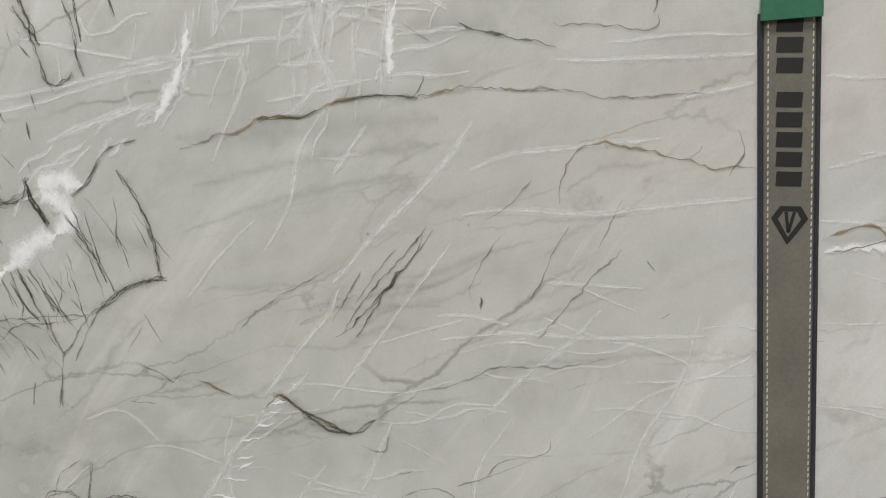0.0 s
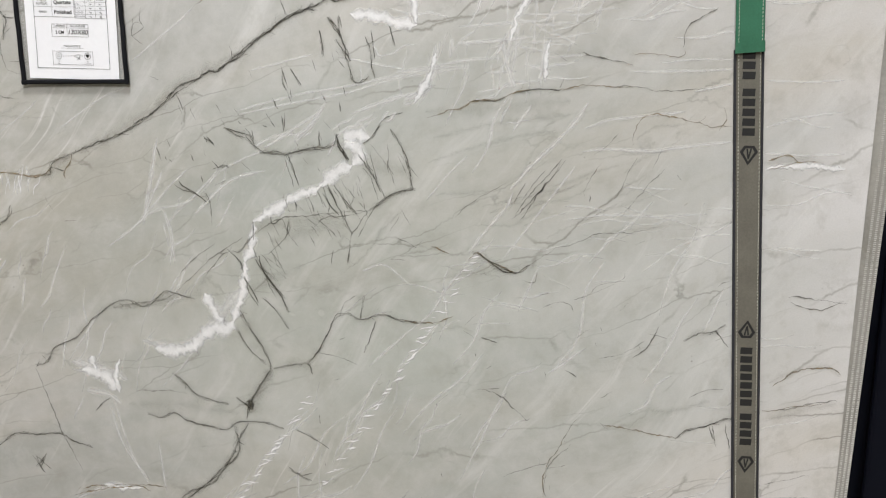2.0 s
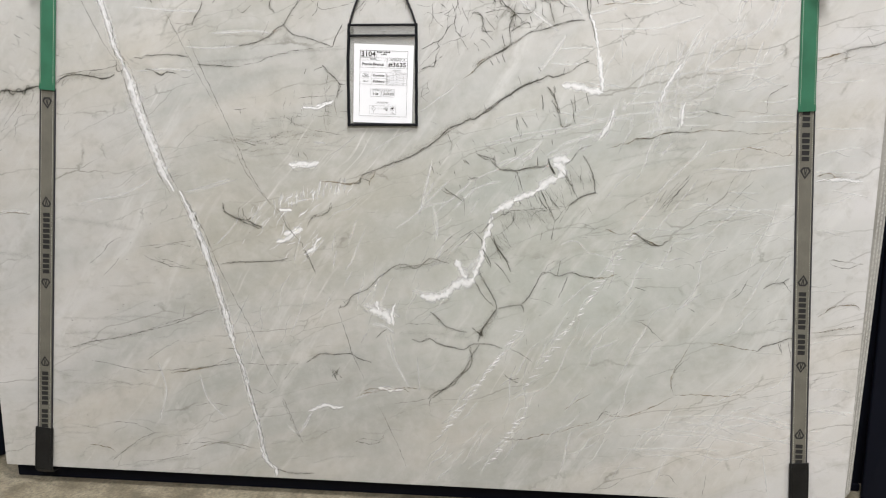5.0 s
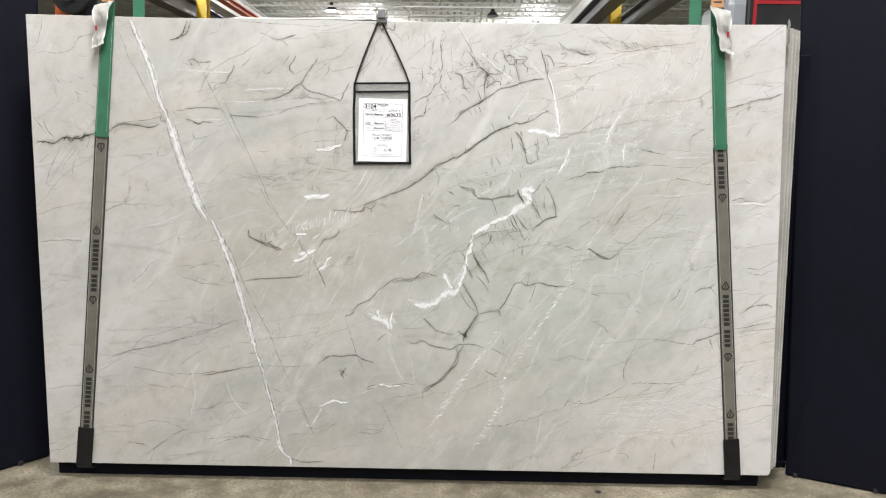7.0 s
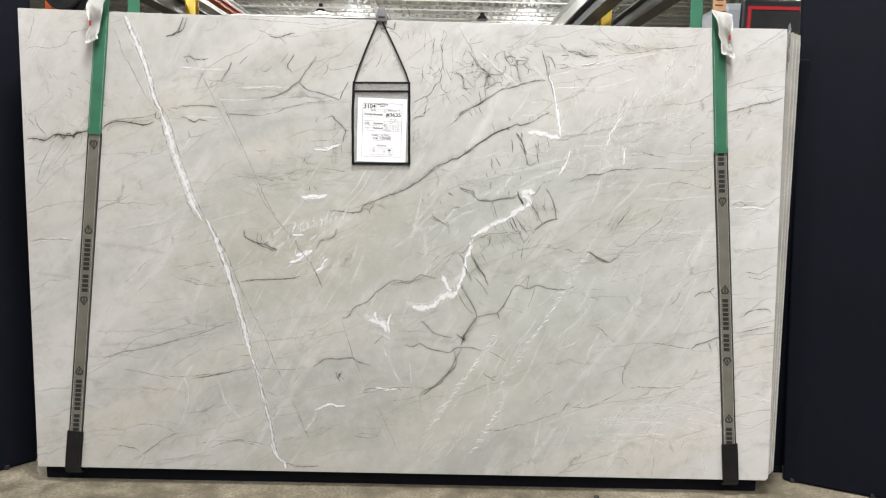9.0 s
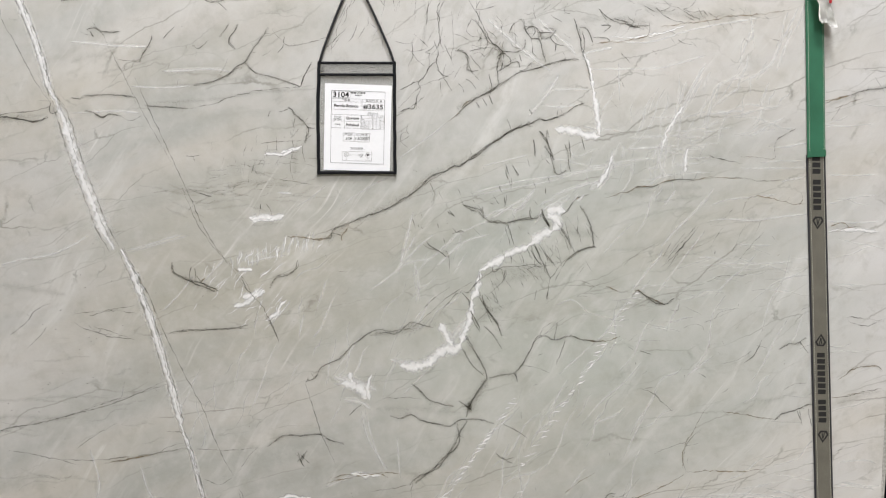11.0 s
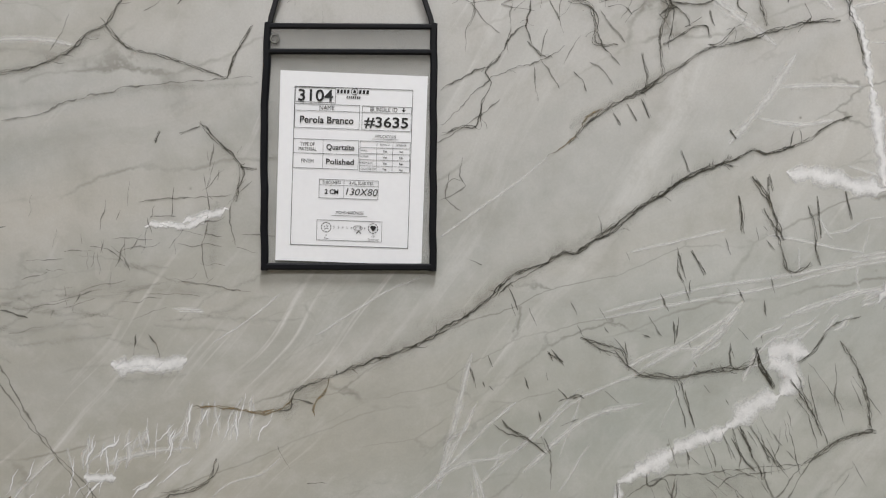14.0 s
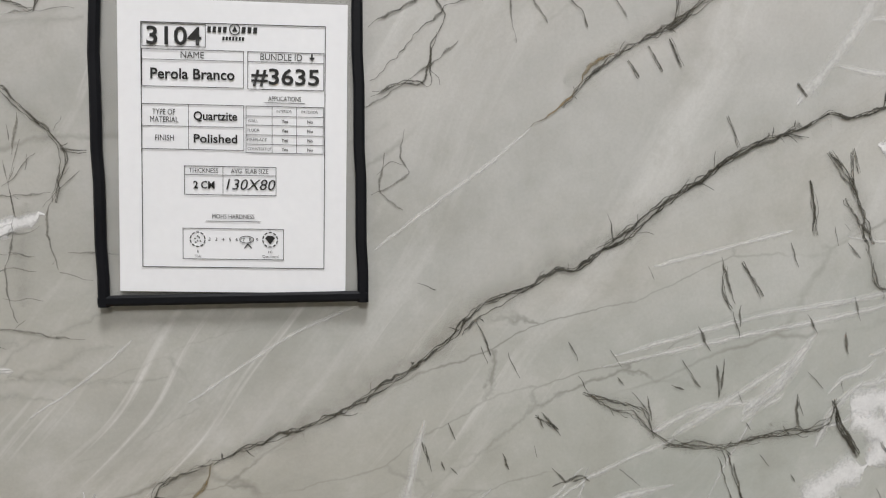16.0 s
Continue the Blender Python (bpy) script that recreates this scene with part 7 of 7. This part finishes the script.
# arrow, hardness dials and pointer
part("printed_arrow", plain(bmesh.new(), (179.0, 219.2), (176.0, 222.4), (178.2, 222.4), (178.2, 225.4), (179.8, 225.4), (179.8, 222.4), (182.0, 222.4)), INK, ticket)
part("printed_pointer", plain(bmesh.new(), (116.2, 41.6), (119.6, 45.4), (123.0, 41.6), (123.0, 43.2), (119.6, 47.0), (116.2, 43.2)), INK, ticket)
for cx, cz in ((72.5, 50.2), (140.4, 50.6)):
    bm = bmesh.new()
    for k in range(10):
        a = k * math.tau / 10 + 0.3
        plain(bm, *[(cx + r * math.cos(a + d), cz + r * math.sin(a + d)) for r, d in ((6.4, -0.22), (7.5, -0.2), (7.5, 0.2), (6.4, 0.22))])
    if cx < 100:
        for dx, dz in ((-2.4, 1.0), (1.6, 1.8), (-0.2, -1.2), (2.6, -1.5), (-1.8, -2.4), (0.2, 3.2)):
            plain(bm, (cx + dx - 0.9, cz + dz - 0.9), (cx + dx + 0.9, cz + dz - 0.9), (cx + dx, cz + dz + 0.9))
    else:
        plain(bm, (cx, cz - 4.4), (cx + 4.6, cz + 1.4), (cx + 2.5, cz + 3.8), (cx - 2.5, cz + 3.8), (cx - 4.6, cz + 1.4))
    tagged(part("printed_dial", bm, INK, ticket, "hardness scale symbol"), kind="stuff")
bm = bmesh.new()
tube(bm, [(0.1183 + 0.0066 * math.cos(a), -0.0016, 0.0505 + 0.0033 * math.sin(a)) for a in [k * math.tau / 18 for k in range(19)]], 0.0003, 4)
part("printed_ring", bm, INK, ticket)

# ---- crumpled film on the bundle's corner and along its top ----
bm = bmesh.new()
rows = []
for i in range(18):
    row = []
    for j in range(10):
        u, v = i / 17, j / 9
        row.append(bm.verts.new((1.628 + 0.050 * v + 0.012 * noise.noise(Vector((u * 9, v * 5, 1))), 0.012 + 0.10 * v + 0.015 * noise.noise(Vector((u * 6, v * 6, 4))), 2.035 - 0.30 * u * (0.5 + 0.5 * v) + 0.014 * noise.noise(Vector((u * 7, v * 4, 8))))))
    rows.append(row)
for a, b in zip(rows, rows[1:]):
    for j in range(9):
        bm.faces.new((a[j], a[j + 1], b[j + 1], b[j]))
wrap = part("plastic_film", bm, FILM, None, "", True)
wrap.matrix_world = SLAB
tagged(wrap, "crumpled clear plastic film over the bundle's corner", "plastic film")
bm = bmesh.new()
rows = []
for i in range(60):
    x = -0.82 + 0.70 * i / 59
    rows.append([bm.verts.new((x, 0.004 + 0.05 * v, 2.007 + 0.016 * math.sin(math.pi * v * 0.9) * (0.6 + 0.8 * abs(noise.noise(Vector((x * 5, v, 0))))) * min(1, i / 6, (59 - i) / 20))) for v in (0, 0.2, 0.4, 0.6, 0.8, 1.0)])
for a, b in zip(rows, rows[1:]):
    for j in range(5):
        bm.faces.new((a[j], a[j + 1], b[j + 1], b[j]))
strip = part("foam_strip", bm, TAG, None, "", True)
strip.matrix_world = SLAB
tagged(strip, "thin white protective sheet lying along the slabs' top edge", "packing sheet")

# ---- things behind the bundle ----
reel = thing("cable_reel", "black cable reel on an orange steel stand", "reel", pose(-2.25, 1.60, 2.46))
for y0, y1 in ((-0.07, -0.05), (0.05, 0.07)):
    bm = bmesh.new()
    bmesh.ops.create_cone(bm, cap_ends=True, segments=40, radius1=0.112, radius2=0.112, depth=y1 - y0, matrix=pose(0, (y0 + y1) / 2, 0, 90))
    bmesh.ops.bevel(bm, geom=list(bm.edges), offset=0.006, segments=2, affect="EDGES", profile=0.5)
    part("flange", bm, BLACK_PLASTIC, reel)
bm = bmesh.new()
for k in range(6):
    tube(bm, [((0.055 + 0.011 * (k % 2)) * math.cos(a), -0.045 + 0.018 * k, (0.055 + 0.011 * (k % 2)) * math.sin(a)) for a in [i * math.tau / 24 for i in range(25)]], 0.010, 6)
part("cable", bm, BLACK_PLASTIC, reel)
bm = bmesh.new()
bmesh.ops.create_cone(bm, cap_ends=True, segments=20, radius1=0.04, radius2=0.032, depth=0.03, matrix=pose(0, -0.085, 0, 90))
part("hub", bm, STEEL_GREY, reel)
part("stand", boxed(-0.185, -0.105, 0.08, 0.13, -2.46, 0.30, bevel=0.006), ORANGE, reel, "orange painted stand")
part("axle", tube(bmesh.new(), [(0, -0.09, 0), (0, 0.10, 0)], 0.014, 8), METAL, reel)
part("stand_arm", boxed(-0.12, 0.02, 0.085, 0.115, -0.02, 0.02, bevel=0.003), ORANGE, reel)
part("stand_foot", boxed(-0.35, 0.1, -0.1, 0.3, -2.46, -2.43, bevel=0.004), ORANGE, reel)

machine = thing("control_cabinet", "grey machine cabinet with a black front outlined in red", "machine", pose(2.62, 2.6, 0))
part("casing", boxed(-0.34, 0.55, 0.0, 0.6, 0.0, 2.72, bevel=0.06), CASING, machine)
part("front", boxed(-0.20, 0.55, -0.05, 0.0, 0.8, 2.735, bevel=0.02), BLACK_PLASTIC, machine, "black front panel")
bm = bmesh.new()
box(bm, -0.155, 0.50, -0.056, -0.05, 2.655, 2.68)
box(bm, -0.155, -0.130, -0.056, -0.05, 1.2, 2.655)
part("outline", bm, RED, machine, "red outline")
pebble = bmesh.new()
bmesh.ops.create_icosphere(pebble, subdivisions=2, radius=0.010)
for v in pebble.verts:
    v.co = Vector((v.co.x * 1.3, v.co.y, v.co.z * 0.7)) * (1 + 0.25 * noise.noise(v.co * 120)) + Vector((0.866, -0.045, 0.006))
tagged(part("pebble", pebble, BLACK_PLASTIC), "small dark stone chip lying on the concrete floor", "stone chip")
